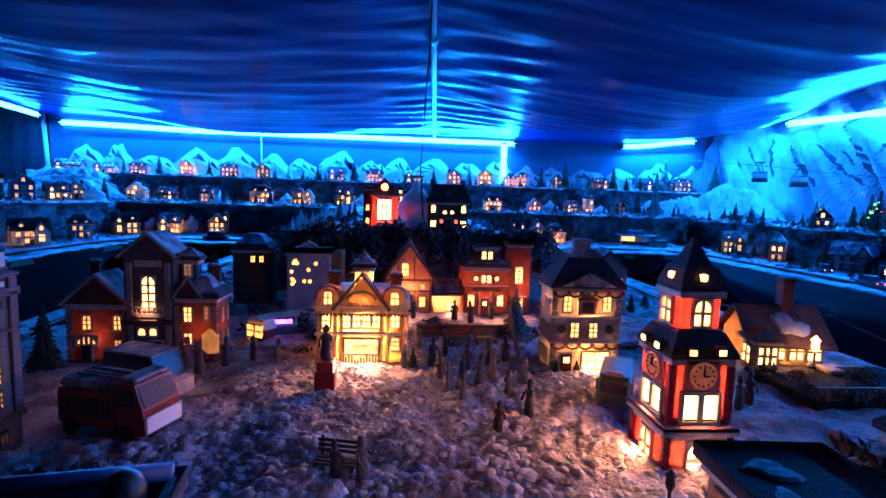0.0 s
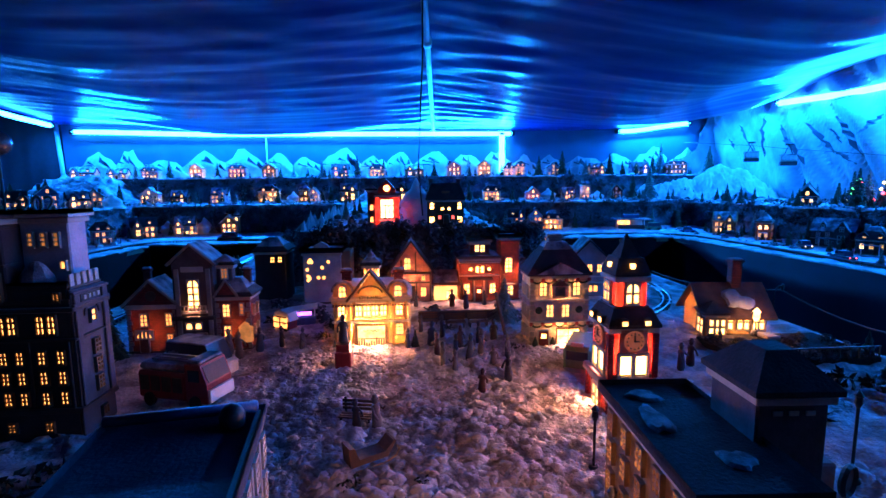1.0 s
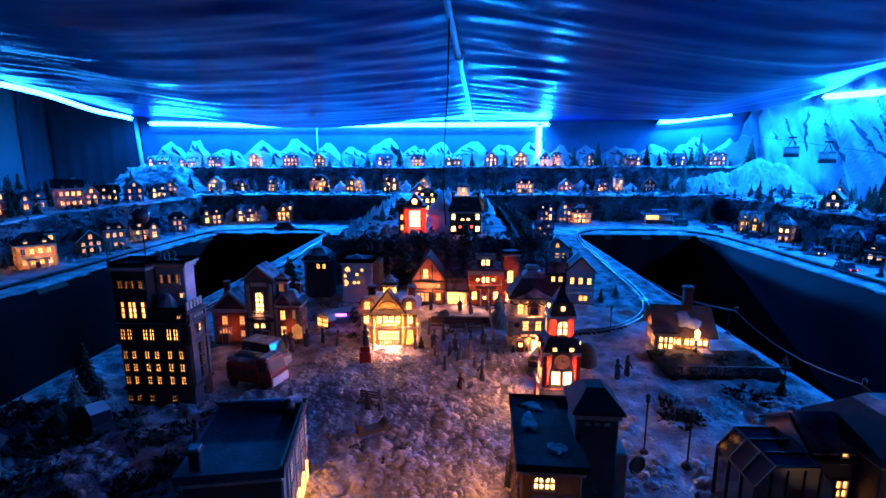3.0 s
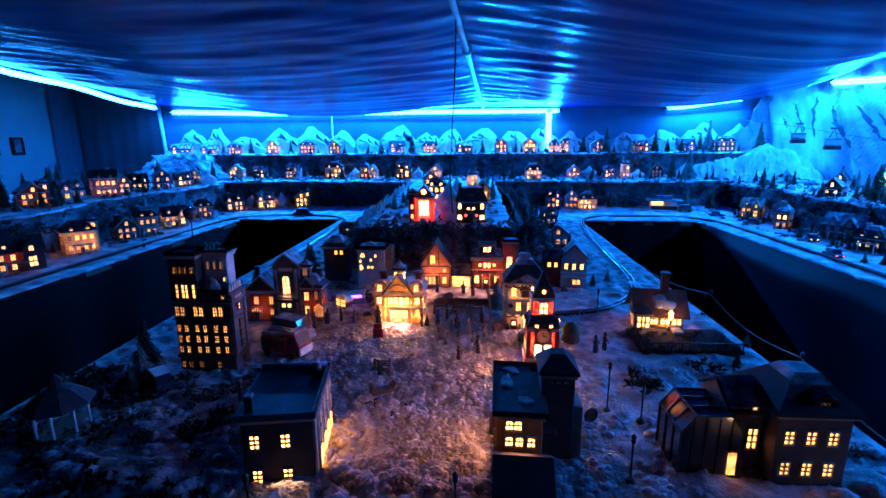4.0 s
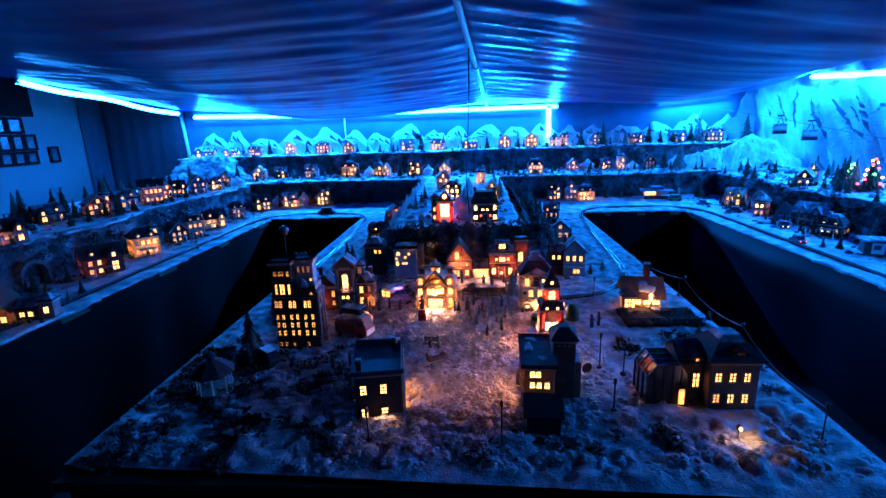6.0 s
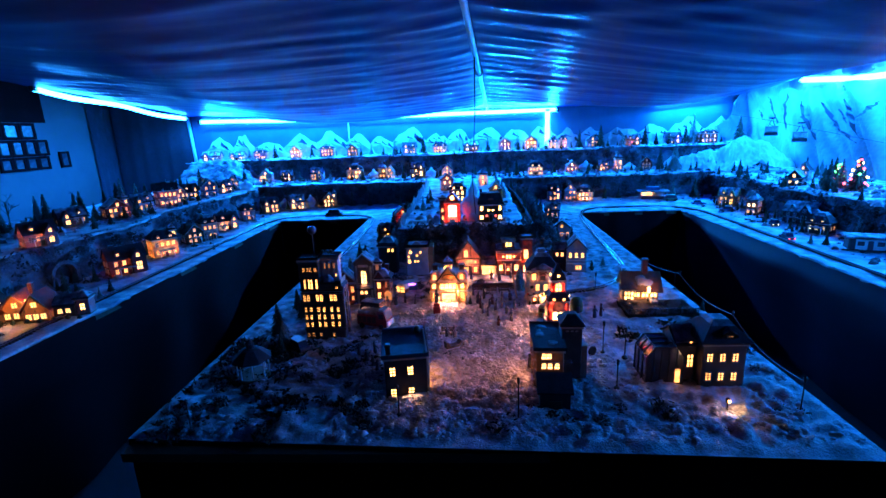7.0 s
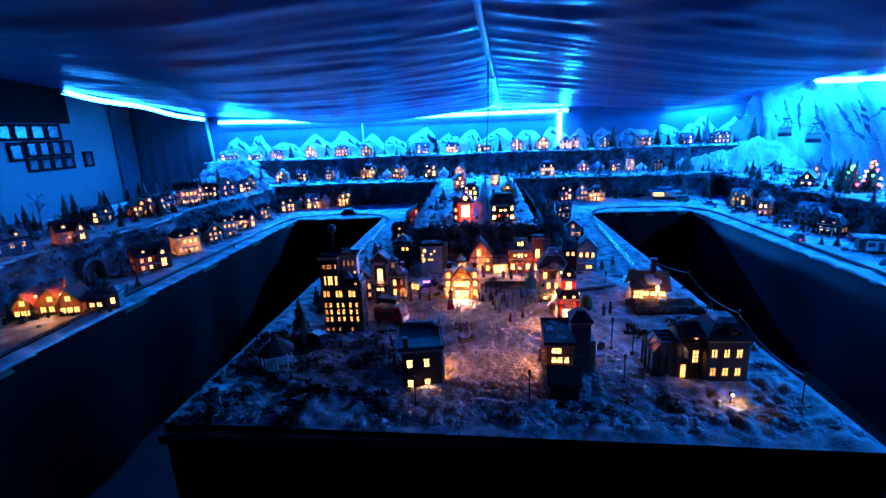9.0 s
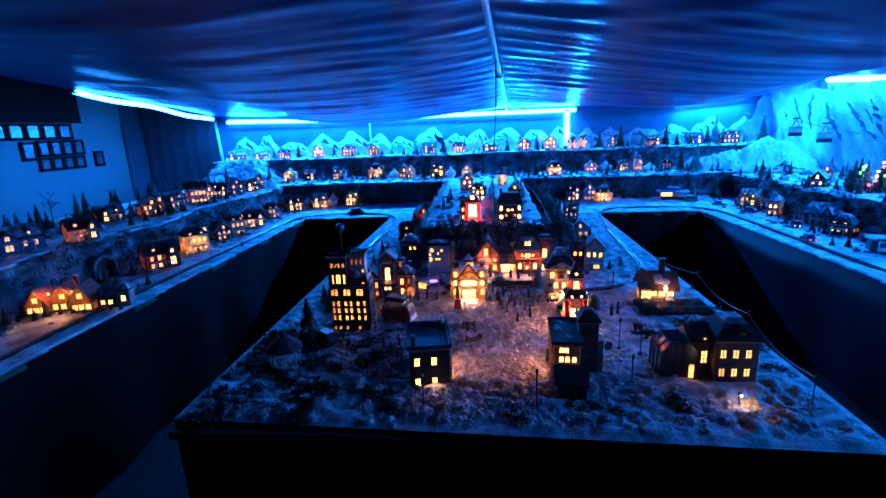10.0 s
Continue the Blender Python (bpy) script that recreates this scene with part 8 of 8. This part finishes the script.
for i in range(24):
    y = 0.5 + i * 0.155
    fir(tr.uniform(2.66, 3.4), y + tr.uniform(-0.06, 0.06), LEV2 - 0.02, tr.uniform(0.13, 0.26), i % 3 == 0, i + 7)
# level strips: small firs between the houses
for i, (x, y, h) in enumerate(((-2.33, 1.85, 0.10), (-2.3, 2.25, 0.13), (-2.32, 2.78, 0.12), (-2.3, 3.2, 0.15), (-2.28, 3.6, 0.12), (-2.05, 4.0, 0.12), (-1.75, 4.1, 0.13), (-1.35, 4.1, 0.16), (-1.15, 4.08, 0.14), (-0.8, 4.0, 0.12), (1.4, 4.08, 0.15), (1.55, 4.1, 0.12), (2.1, 4.05, 0.17), (2.3, 4.0, 0.2), (2.45, 3.7, 0.16), (2.42, 3.2, 0.17), (2.44, 2.75, 0.15), (2.25, 3.3, 0.1), (2.42, 2.0, 0.16), (2.16, 1.9, 0.09), (2.45, 1.4, 0.2), (2.1, 1.95, 0.07), (-2.3, 1.3, 0.12), (-2.25, 1.15, 0.09), (-1.98, 1.15, 0.07), (-2.02, 1.28, 0.08))):
    fir(x, y, T, h, i % 3 == 0, i + 11)
# slopes of the ridge
for i in range(44):
    y = tr.uniform(1.85, 4.1)
    x = tr.uniform(0.36, 0.62)
    fir(x, y, T + max(0.0, 0.17 * (1 - (x - 0.36) / 0.16)) * 0.9, tr.uniform(0.08, 0.17), i % 3 == 0, i)
for i in range(16):
    y = tr.uniform(1.9, 4.0)
    fir(tr.uniform(-0.72, -0.56), y, T, tr.uniform(0.08, 0.15), i % 4 == 0, i + 5)
for i in range(12):
    fir(tr.choice((tr.uniform(-0.42, -0.3), tr.uniform(0.2, 0.29))), tr.uniform(2.1, 4.0), 0.96, tr.uniform(0.07, 0.13), i % 2 == 0, i + 9)
# small firs strewn over the terraces: too many to count
scrub = bmesh.new()


def scrub_fir(x, y, z, h, seed):
    me = FIRS[seed % 4][0][1]
    n = len(scrub.verts)
    scrub.from_mesh(me)
    scrub.verts.ensure_lookup_table()
    m = pose(x, y, z, 0, 0, seed * 47 % 360) @ Matrix.Diagonal((h, h, h, 1))
    for k in range(n, len(scrub.verts)):
        scrub.verts[k].co = m @ scrub.verts[k].co


for i in range(70):
    scrub_fir(tr.uniform(-3.3, 3.4), tr.uniform(4.3, 4.92), LEV2, tr.uniform(0.05, 0.13), i + 1)
for i in range(40):
    scrub_fir(tr.uniform(-3.5, 3.3), tr.uniform(5.05, 5.4), LEV3, tr.uniform(0.05, 0.12), i + 4)
for i in range(120):
    s = tr.choice((-1, 1))
    scrub_fir(s * tr.uniform(2.5, 3.3), tr.uniform(0.5, 4.2), LEV2 - (0.02 if s > 0 else 0), tr.uniform(0.05, 0.14), i + 6)
for i in range(90):
    s = tr.choice((-1, 1))
    scrub_fir(s * tr.uniform(2.2, 2.42), tr.uniform(0.5, 4.1), T, tr.uniform(0.04, 0.1), i + 8)
solo("fir_scrub", scrub, PINE, "small dark firs strewn over the snowy terraces", "fir scrub", kind="stuff")
# round the square
for i, (x, y, h) in enumerate(((0.19, 1.18, 0.13), (-0.055, 0.965, 0.05), (-0.795, 0.86, 0.12), (-0.83, 0.66, 0.14), (-0.77, 0.56, 0.11), (-0.86, 0.96, 0.10), (-0.76, 0.5, 0.08), (-0.55, 1.36, 0.12), (-0.70, 1.36, 0.14), (-0.62, 1.42, 0.11), (0.40, 1.42, 0.09), (0.62, 1.48, 0.06), (0.70, 1.55, 0.06), (-0.80, 1.3, 0.12), (-0.74, 1.5, 0.1), (-0.86, 0.42, 0.1), (0.43, 1.62, 0.13), (-0.75, 1.8, 0.12), (-0.68, 1.65, 0.14), (0.93, 0.86, 0.05), (-0.235, 0.97, 0.03), (0.83, 0.72, 0.05))):
    fir(x, y, T, h, i % 4 == 0, i + 2, 1.2)
fir(-0.71, 0.965, T, 0.12, False, 6, 1.1)
for i, (x, y, r) in enumerate(((-0.62, 0.02, 0.03), (-0.70, 0.05, 0.026), (-0.42, 0.12, 0.03), (-0.50, 0.16, 0.022), (-0.35, 0.04, 0.018), (-0.82, 0.16, 0.03), (-0.86, 0.24, 0.028), (0.02, 0.03, 0.022), (0.05, 0.09, 0.02), (0.30, 0.06, 0.025), (0.36, 0.12, 0.024), (0.20, 0.02, 0.02), (0.48, 0.14, 0.02), (0.84, 0.09, 0.022), (0.60, 0.02, 0.016), (-0.52, 0.36, 0.026), (-0.60, 0.30, 0.03), (-0.45, 0.26, 0.02), (-0.48, 0.52, 0.026), (-0.56, 0.48, 0.03), (-0.42, 0.62, 0.02), (-0.05, 0.46, 0.016), (-0.08, 0.42, 0.018), (-0.14, 0.46, 0.022), (0.50, 0.56, 0.014), (0.56, 0.40, 0.018), (0.86, 0.55, 0.022), (0.85, 0.34, 0.02), (-0.25, 1.15, 0.03), (-0.28, 1.06, 0.022), (-0.33, 1.28, 0.03), (-0.18, 1.25, 0.026), (-0.10, 1.2, 0.02), (-0.44, 1.22, 0.028), (0.78, 0.10, 0.018), (-0.94, 0.1, 0.02), (0.03, 1.1, 0.02), (0.17, 0.93, 0.02), (0.2, 0.9, 0.014))):
    bush(x, y, T + 0.004, r, i)
for i in range(50):
    s = tr.choice((-1, 1))
    bush(tr.uniform(2.1, 2.5) if s > 0 else tr.uniform(-2.38, -2.05), tr.uniform(0.4, 4.0), T, tr.uniform(0.012, 0.03), i)


# hedge bushes on the garden terrace
for i, (x, y, s) in enumerate(((0.62, 0.92, 0.022), (0.66, 0.90, 0.016), (0.70, 0.83, 0.014), (0.81, 0.91, 0.02), (0.84, 0.84, 0.022), (0.79, 0.82, 0.014), (0.87, 0.90, 0.018), (0.63, 0.83, 0.015), (0.75, 0.80, 0.012), (0.87, 0.80, 0.014), (0.66, 0.80, 0.011), (0.77, 0.88, 0.013))):
    bush(x, y, bpy.data.objects["garden_terrace"].location.z + 0.0165, s, i + 2)

# dark brush that covers the rock faces and their crests: too many to count
def tuft(rng, n=22):
    """A small ball of crossed leaves, 1 in radius: points and faces."""
    co, fa = [], []
    for _ in range(n):
        d = Vector((rng.gauss(0, 1), rng.gauss(0, 1), rng.gauss(0.3, 0.8))).normalized()
        c, s = d * rng.uniform(0.35, 0.9), rng.uniform(0.22, 0.42)
        u = Vector((rng.gauss(0, 1), rng.gauss(0, 1), rng.gauss(0, 1))).normalized()
        w = u.cross(d)
        k = len(co)
        co += [c + u * s, c + w * s * 0.7, c - u * s, c - w * s * 0.7, c + d * s * 0.6]
        fa += [(k, k + 1, k + 4), (k + 1, k + 2, k + 4), (k + 2, k + 3, k + 4), (k + 3, k, k + 4)]
    return np.array([tuple(p) for p in co]), np.array(fa)


br = random.Random(404)
TUFTS = [tuft(br) for _ in range(5)]
brush_co, brush_fa, brush_n = [], [], 0


def brush(x, y, z, r):
    global brush_n
    co, fa = TUFTS[br.randrange(5)]
    a = br.uniform(0, 6.28)
    turn = np.array(((math.cos(a), -math.sin(a), 0), (math.sin(a), math.cos(a), 0), (0, 0, br.uniform(0.7, 1.05))))
    brush_co.append(co @ turn.T * r + np.array((x, y, z)))
    brush_fa.append(fa + brush_n)
    brush_n += len(co)


def brush_line(a, b, z0, z1, out, n, r0, r1):
    """Brush from foot to crest of a rock face between a and b; out: the way that it faces."""
    for _ in range(n):
        f, v = br.random(), br.random() ** 0.6
        k = 0.05 * (1 - v) + 0.015
        brush(lerp(a[0], b[0], f) + out[0] * k, lerp(a[1], b[1], f) + out[1] * k, lerp(z0, z1, v) - 0.004, br.uniform(r0, r1))


brush_line((-0.5, 1.72), (0.42, 1.74), T + 0.02, 0.975, (0, -1), 210, 0.028, 0.052)
brush_line((0.44, 1.8), (0.42, 4.1), T, 0.95, (1, 0), 130, 0.02, 0.045)
brush_line((-0.52, 1.8), (-0.54, 4.1), T, 0.92, (-1, 0), 90, 0.015, 0.035)
brush_line((-2.4, 4.22), (-0.55, 4.17), T, LEV2, (0, -1), 230, 0.02, 0.045)
brush_line((0.4, 4.18), (2.55, 4.2), T, LEV2, (0, -1), 250, 0.02, 0.045)
brush_line((-3.4, 4.99), (3.4, 4.99), LEV2, LEV3, (0, -1), 520, 0.02, 0.045)
brush_line((-2.42, 0.4), (-2.43, 4.2), T, LEV2, (1, 0), 230, 0.018, 0.04)
brush_line((2.55, 0.4), (2.55, 4.2), T, LEV2 - 0.02, (-1, 0), 300, 0.02, 0.048)
for _ in range(130):
    brush(br.uniform(-3.4, -2.8), br.uniform(0.4, 4.2), LEV2, br.uniform(0.02, 0.05))
    brush(br.uniform(2.7, 3.4), br.uniform(0.4, 4.2), LEV2 - 0.02, br.uniform(0.02, 0.05))
    brush(br.uniform(-3.2, 3.3), br.uniform(4.4, 4.9), LEV2, br.uniform(0.012, 0.035))
garden_top = bpy.data.objects["garden_terrace"].location.z + 0.018
for _ in range(46):
    brush(br.uniform(0.61, 0.88), br.choice((br.uniform(0.79, 0.83), br.uniform(0.79, 0.95))), garden_top, br.uniform(0.008, 0.017))
for x, y in ((-0.30, 1.22), (-0.27, 1.16), (-0.36, 1.30), (-0.22, 1.30), (-0.42, 1.36), (0.24, 1.20), (0.20, 1.24), (0.0, 1.26), (0.36, 1.30), (-0.47, 1.40)):
    for _ in range(5):
        brush(x + br.gauss(0, 0.02), y + br.gauss(0, 0.02), T + 0.012, br.uniform(0.012, 0.026))
me = bpy.data.meshes.new("brush")
me.from_pydata(np.concatenate(brush_co).tolist(), [], np.concatenate(brush_fa).tolist())
me.materials.append(mat("dark_brush", (0.20, 0.205, 0.22), 0.9, scale=20, var=0.5, second=(0.035, 0.038, 0.042), spec=0.15))
tagged(new("brush", me), "dark dry brush over the rock faces and their crests", "brush", "", "stuff")

# dark moss and dry tufts in the foreground: too many to count
moss = []
mf = []
for _ in range(2600):
    side = tr.random()
    if side < 0.40:
        x, y = tr.uniform(-0.97, -0.33), tr.uniform(-0.02, 0.62)
    elif side < 0.85:
        x, y = tr.uniform(-0.2, 0.50), tr.uniform(-0.04, 0.20)
    else:
        x, y = tr.uniform(0.42, 0.92), tr.uniform(0.4, 0.75)
    if nz(x * 9, y * 9, 3.3) < (0.02 if side < 0.40 else 0.20 if side < 0.85 else 0.26):
        continue
    for k in range(5):
        a = tr.uniform(0, 6.28)
        l, h, b = tr.uniform(0.008, 0.022), tr.uniform(0.006, 0.02), tr.uniform(0.003, 0.006)
        n = len(moss)
        cx, cy = x + tr.uniform(-0.01, 0.01), y + tr.uniform(-0.01, 0.01)
        moss += [(cx - b * math.sin(a), cy + b * math.cos(a), T - 0.002), (cx + b * math.sin(a), cy - b * math.cos(a), T - 0.002), (cx + l * math.cos(a), cy + l * math.sin(a), T + h), (cx + b * math.cos(a), cy + b * math.sin(a), T + h * 0.9)]
        mf += [(n, n + 1, n + 2), (n + 1, n + 3, n + 2), (n, n + 2, n + 3)]
mm = bpy.data.meshes.new("moss")
mm.from_pydata(moss, [], mf)
mm.materials.append(LEAF)
tagged(new("moss", mm), "dark moss and dry tufts over the snow", "moss", "", "stuff")


# two small trees hung with coloured bulbs
def lit_tree(x, y, z, h, seed):
    rng = random.Random(seed)
    me = FIRS[seed % 4][0]
    t = thing("lit_fir_tree", "dark fir tree hung with red, green and amber bulbs", "tree", pose(x, y, z), "lit trees")
    part("trunk", me[0], None, t, at=Matrix.Diagonal((h * 1.2, h * 1.2, h, 1)))
    part("crown", me[1], None, t, at=Matrix.Diagonal((h * 1.2, h * 1.2, h, 1)))
    bulb = {c: link("bulb", lathe(bmesh.new(), [(0.001, -0.009), (0.009, -0.004), (0.009, 0.004), (0.001, 0.009)], 8), m) for c, m in BULBS.items()}
    for k in range(16):
        f = (k + 0.5) / 16
        a = k * 2.4
        r = 0.31 * h * (1 - f) + 0.004
        part("bulb", bulb[rng.choice(("red", "green", "amber"))], None, t, at=pose(r * math.cos(a), r * math.sin(a), h * lerp(0.12, 0.95, f)))


lit_tree(2.93, 2.93, LEV2 - 0.02, 0.19, 1)
lit_tree(2.88, 2.67, LEV2 - 0.02, 0.25, 2)

# ---- loose fluff on the square: too many to count ----
cr = random.Random(77)
co, fa = [], []
for k in range(23000):
    x, y = (cr.gauss(-0.02, 0.24), cr.uniform(0.0, 1.15)) if k < 15000 else (cr.uniform(-0.97, 0.92), cr.uniform(-0.02, 0.7))
    if not -0.97 < x < 0.92 or y < pen_front(x) + 0.01 or (k < 15000 and cr.random() > 0.25 + fluff_mask(x, y)) or (k >= 15000 and nz(x, y, 21, 7) < -0.05):
        continue
    s = 0.0013 + (0.0065 if k < 15000 else 0.011) * cr.random() ** 3
    c = Vector((x, y, pen_z(x, y)))
    base = len(co)
    for ring, (rad, up) in enumerate(((1.35, -0.25), (0.9, 0.28))):
        for k in range(6):
            a = math.pi * (k + 0.5 * ring) / 3 + cr.uniform(-0.25, 0.25)
            r = s * rad * cr.uniform(0.5, 1.5)
            co.append((c.x + r * math.cos(a), c.y + r * math.sin(a), c.z + s * (up + cr.uniform(-0.12, 0.2))))
    co.append((c.x + cr.uniform(-0.3, 0.3) * s, c.y + cr.uniform(-0.3, 0.3) * s, c.z + s * cr.uniform(0.35, 0.9)))
    for k in range(6):
        q = (k + 1) % 6
        fa.append((base + k, base + q, base + 6 + q, base + 6 + k))
        fa.append((base + 6 + k, base + 6 + q, base + 12))
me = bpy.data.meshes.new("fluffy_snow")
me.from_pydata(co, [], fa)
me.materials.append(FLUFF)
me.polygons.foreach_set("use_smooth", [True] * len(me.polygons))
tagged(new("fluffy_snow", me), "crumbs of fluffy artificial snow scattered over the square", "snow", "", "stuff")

# ---- warm bulbs inside the porcelain houses of the square ----
for name, spots in (
    ("city_hall", ((0.0, -0.02, 0.035, 2.6), (0.0, -0.02, 0.09, 3.6), (0.0, -0.050, 0.138, 1.5), (-0.062, -0.045, 0.138, 0.5), (0.062, -0.045, 0.138, 0.5), (0.0, -0.015, 0.168, 0.7))),
    ("brick_station", ((0.0, -0.02, 0.08, 0.2), (-0.083, -0.02, 0.05, 0.22), (0.094, -0.02, 0.06, 0.3))),
    ("clock_tower", ((0.0, 0.0, 0.035, 2.8), (0.0, 0.0, 0.115, 3.2), (0.0, 0.0, 0.21, 0.9))),
    ("corner_house", ((0.0, -0.035, 0.05, 1.6), (0.0, -0.035, 0.12, 2.0))),
    ("pink_chapel", ((0.0, -0.03, 0.08, 1.1),)),
    ("yellow_annex", ((0.0, 0.0, 0.03, 1.0),)),
    ("brick_townhouse", ((0.0, -0.02, 0.07, 2.2), (0.098, -0.03, 0.1, 1.0))),
    ("thatched_cottage", ((0.0, 0.0, 0.045, 2.5),)),
    ("red_toy_shop", ((0.0, 0.0, 0.07, 3.0),)),
    ("timber_inn", ((-0.012, 0.02, 0.09, 2.6), (0.088, 0.0, 0.09, 2.6), (-0.115, 0.0, 0.09, 2.6))),
):
    for x, y, z, watts in spots:
        bulb(bpy.data.objects[name], x, y, z, 2.9 * watts)


def window_light(name, x, y, z, w, h, turn, watts, tint=(1.0, 0.38, 0.22)):
    """The light that a lit window throws out: an area lamp in its opening, in the frame of the house."""
    lamp = bpy.data.lights.new("window_light", "AREA")
    lamp.shape, lamp.size, lamp.size_y = "RECTANGLE", w, h
    lamp.energy, lamp.color = watts, tint
    ob = new("window_light", lamp)
    ob.parent = bpy.data.objects[name]
    ob.matrix_local = pose(x, y, z, -90, 0, turn)


for name, x, y, z, w, h, turn, watts in (
    ("city_hall", 0.0, -0.071, 0.034, 0.060, 0.044, 0, 0.55),
    ("city_hall", 0.0, -0.069, 0.091, 0.070, 0.022, 0, 0.25),
    ("corner_house", 0.021, -0.073, 0.030, 0.048, 0.030, 0, 0.30),
    ("corner_house", 0.0, -0.078, 0.112, 0.090, 0.060, 0, 0.06),
    ("clock_tower", 0.0, -0.044, 0.097, 0.038, 0.026, 0, 0.25),
    ("clock_tower", -0.044, 0.0, 0.097, 0.026, 0.038, -90, 0.19),
    ("clock_tower", -0.047, 0.0, 0.034, 0.020, 0.036, -90, 0.21),
    ("clock_tower", -0.004, -0.047, 0.032, 0.020, 0.032, 0, 0.10),
    ("brick_townhouse", 0.0, -0.080, 0.060, 0.10, 0.03, 0, 0.21),
    ("brick_townhouse", 0.094, -0.062, 0.060, 0.03, 0.06, 0, 0.13),
    ("pink_chapel", -0.02, -0.086, 0.040, 0.05, 0.03, 0, 0.15),
    ("yellow_annex", 0.012, -0.052, 0.024, 0.02, 0.02, 0, 0.10),
    ("brick_station", 0.012, -0.070, 0.100, 0.03, 0.06, 0, 0.10),
    ("thatched_cottage", -0.02, -0.084, 0.036, 0.10, 0.03, 0, 0.15),
    ("warehouse", -0.050, 0.0, 0.080, 0.16, 0.10, -90, 0.16),
    ("warehouse", 0.0, -0.106, 0.098, 0.05, 0.05, 0, 0.05),
    ("brick_store", 0.085, 0.0, 0.070, 0.15, 0.08, 90, 0.06),
):
    window_light(name, x, y, z, w, h, turn, 1.6 * watts)
for name, x, y, z, watts in (("brick_store", 0.014, -0.102, 0.022, 0.035), ("timber_inn", 0.0, -0.10, 0.03, 0.06)):
    window_light(name, x, y, z, 0.05, 0.02, 0, watts, (1.0, 0.5, 0.25))

# ---- loose rocks and snow lumps on the terraces: too many to count ----
kr = random.Random(5)
co, fa, mi = [], [], []


def lump(x, y, z, s):
    base = len(co)
    for k in range(6):
        a = math.pi * k / 3 + kr.random() * 0.6
        r = s * kr.uniform(0.7, 1.3)
        co.append((x + r * math.cos(a), y + r * math.sin(a), z - 0.004))
        co.append((x + 0.7 * r * math.cos(a + 0.3), y + 0.7 * r * math.sin(a + 0.3), z + s * kr.uniform(0.35, 0.7)))
    co.append((x, y, z + s * kr.uniform(0.7, 1.0)))
    for k in range(6):
        a, b, c, d = base + 2 * k, base + 2 * ((k + 1) % 6), base + 2 * ((k + 1) % 6) + 1, base + 2 * k + 1
        fa.append((a, b, c, d))
        fa.append((d, c, base + 12))


for _ in range(420):
    lump(kr.uniform(-3.3, 3.4), kr.uniform(4.28, 4.95), LEV2, kr.uniform(0.012, 0.04))
for _ in range(200):
    lump(kr.uniform(-3.5, 3.4), kr.uniform(5.05, 5.42), LEV3, kr.uniform(0.01, 0.035))
for _ in range(360):
    s = kr.choice((-1, 1))
    lump(s * kr.uniform(2.5, 3.3), kr.uniform(0.3, 4.2), LEV2 - (0.02 if s > 0 else 0.0), kr.uniform(0.012, 0.04))
for _ in range(260):
    s = kr.choice((-1, 1))
    lump(s * kr.uniform(2.12, 2.46), kr.uniform(0.3, 4.1), T, kr.uniform(0.008, 0.028))
for _ in range(160):
    lump(kr.uniform(-0.45, 0.26), kr.uniform(1.8, 4.1), 0.965, kr.uniform(0.008, 0.025))
for _ in range(220):
    lump(kr.choice((kr.uniform(-0.8, -0.54), kr.uniform(0.4, 0.78))), kr.uniform(1.3, 3.2), T, kr.uniform(0.006, 0.02))
me = bpy.data.meshes.new("snowy_rocks")
me.from_pydata(co, [], fa)
me.materials.append(mat("snowy_stone", (0.6, 0.61, 0.64), 0.85, scale=18, var=0.5, bump=0.8, dist=0.006, second=(0.06, 0.06, 0.07)))
tagged(new("snowy_rocks", me), "snow-dusted rocks strewn over the terraces", "rocks", "", "stuff")
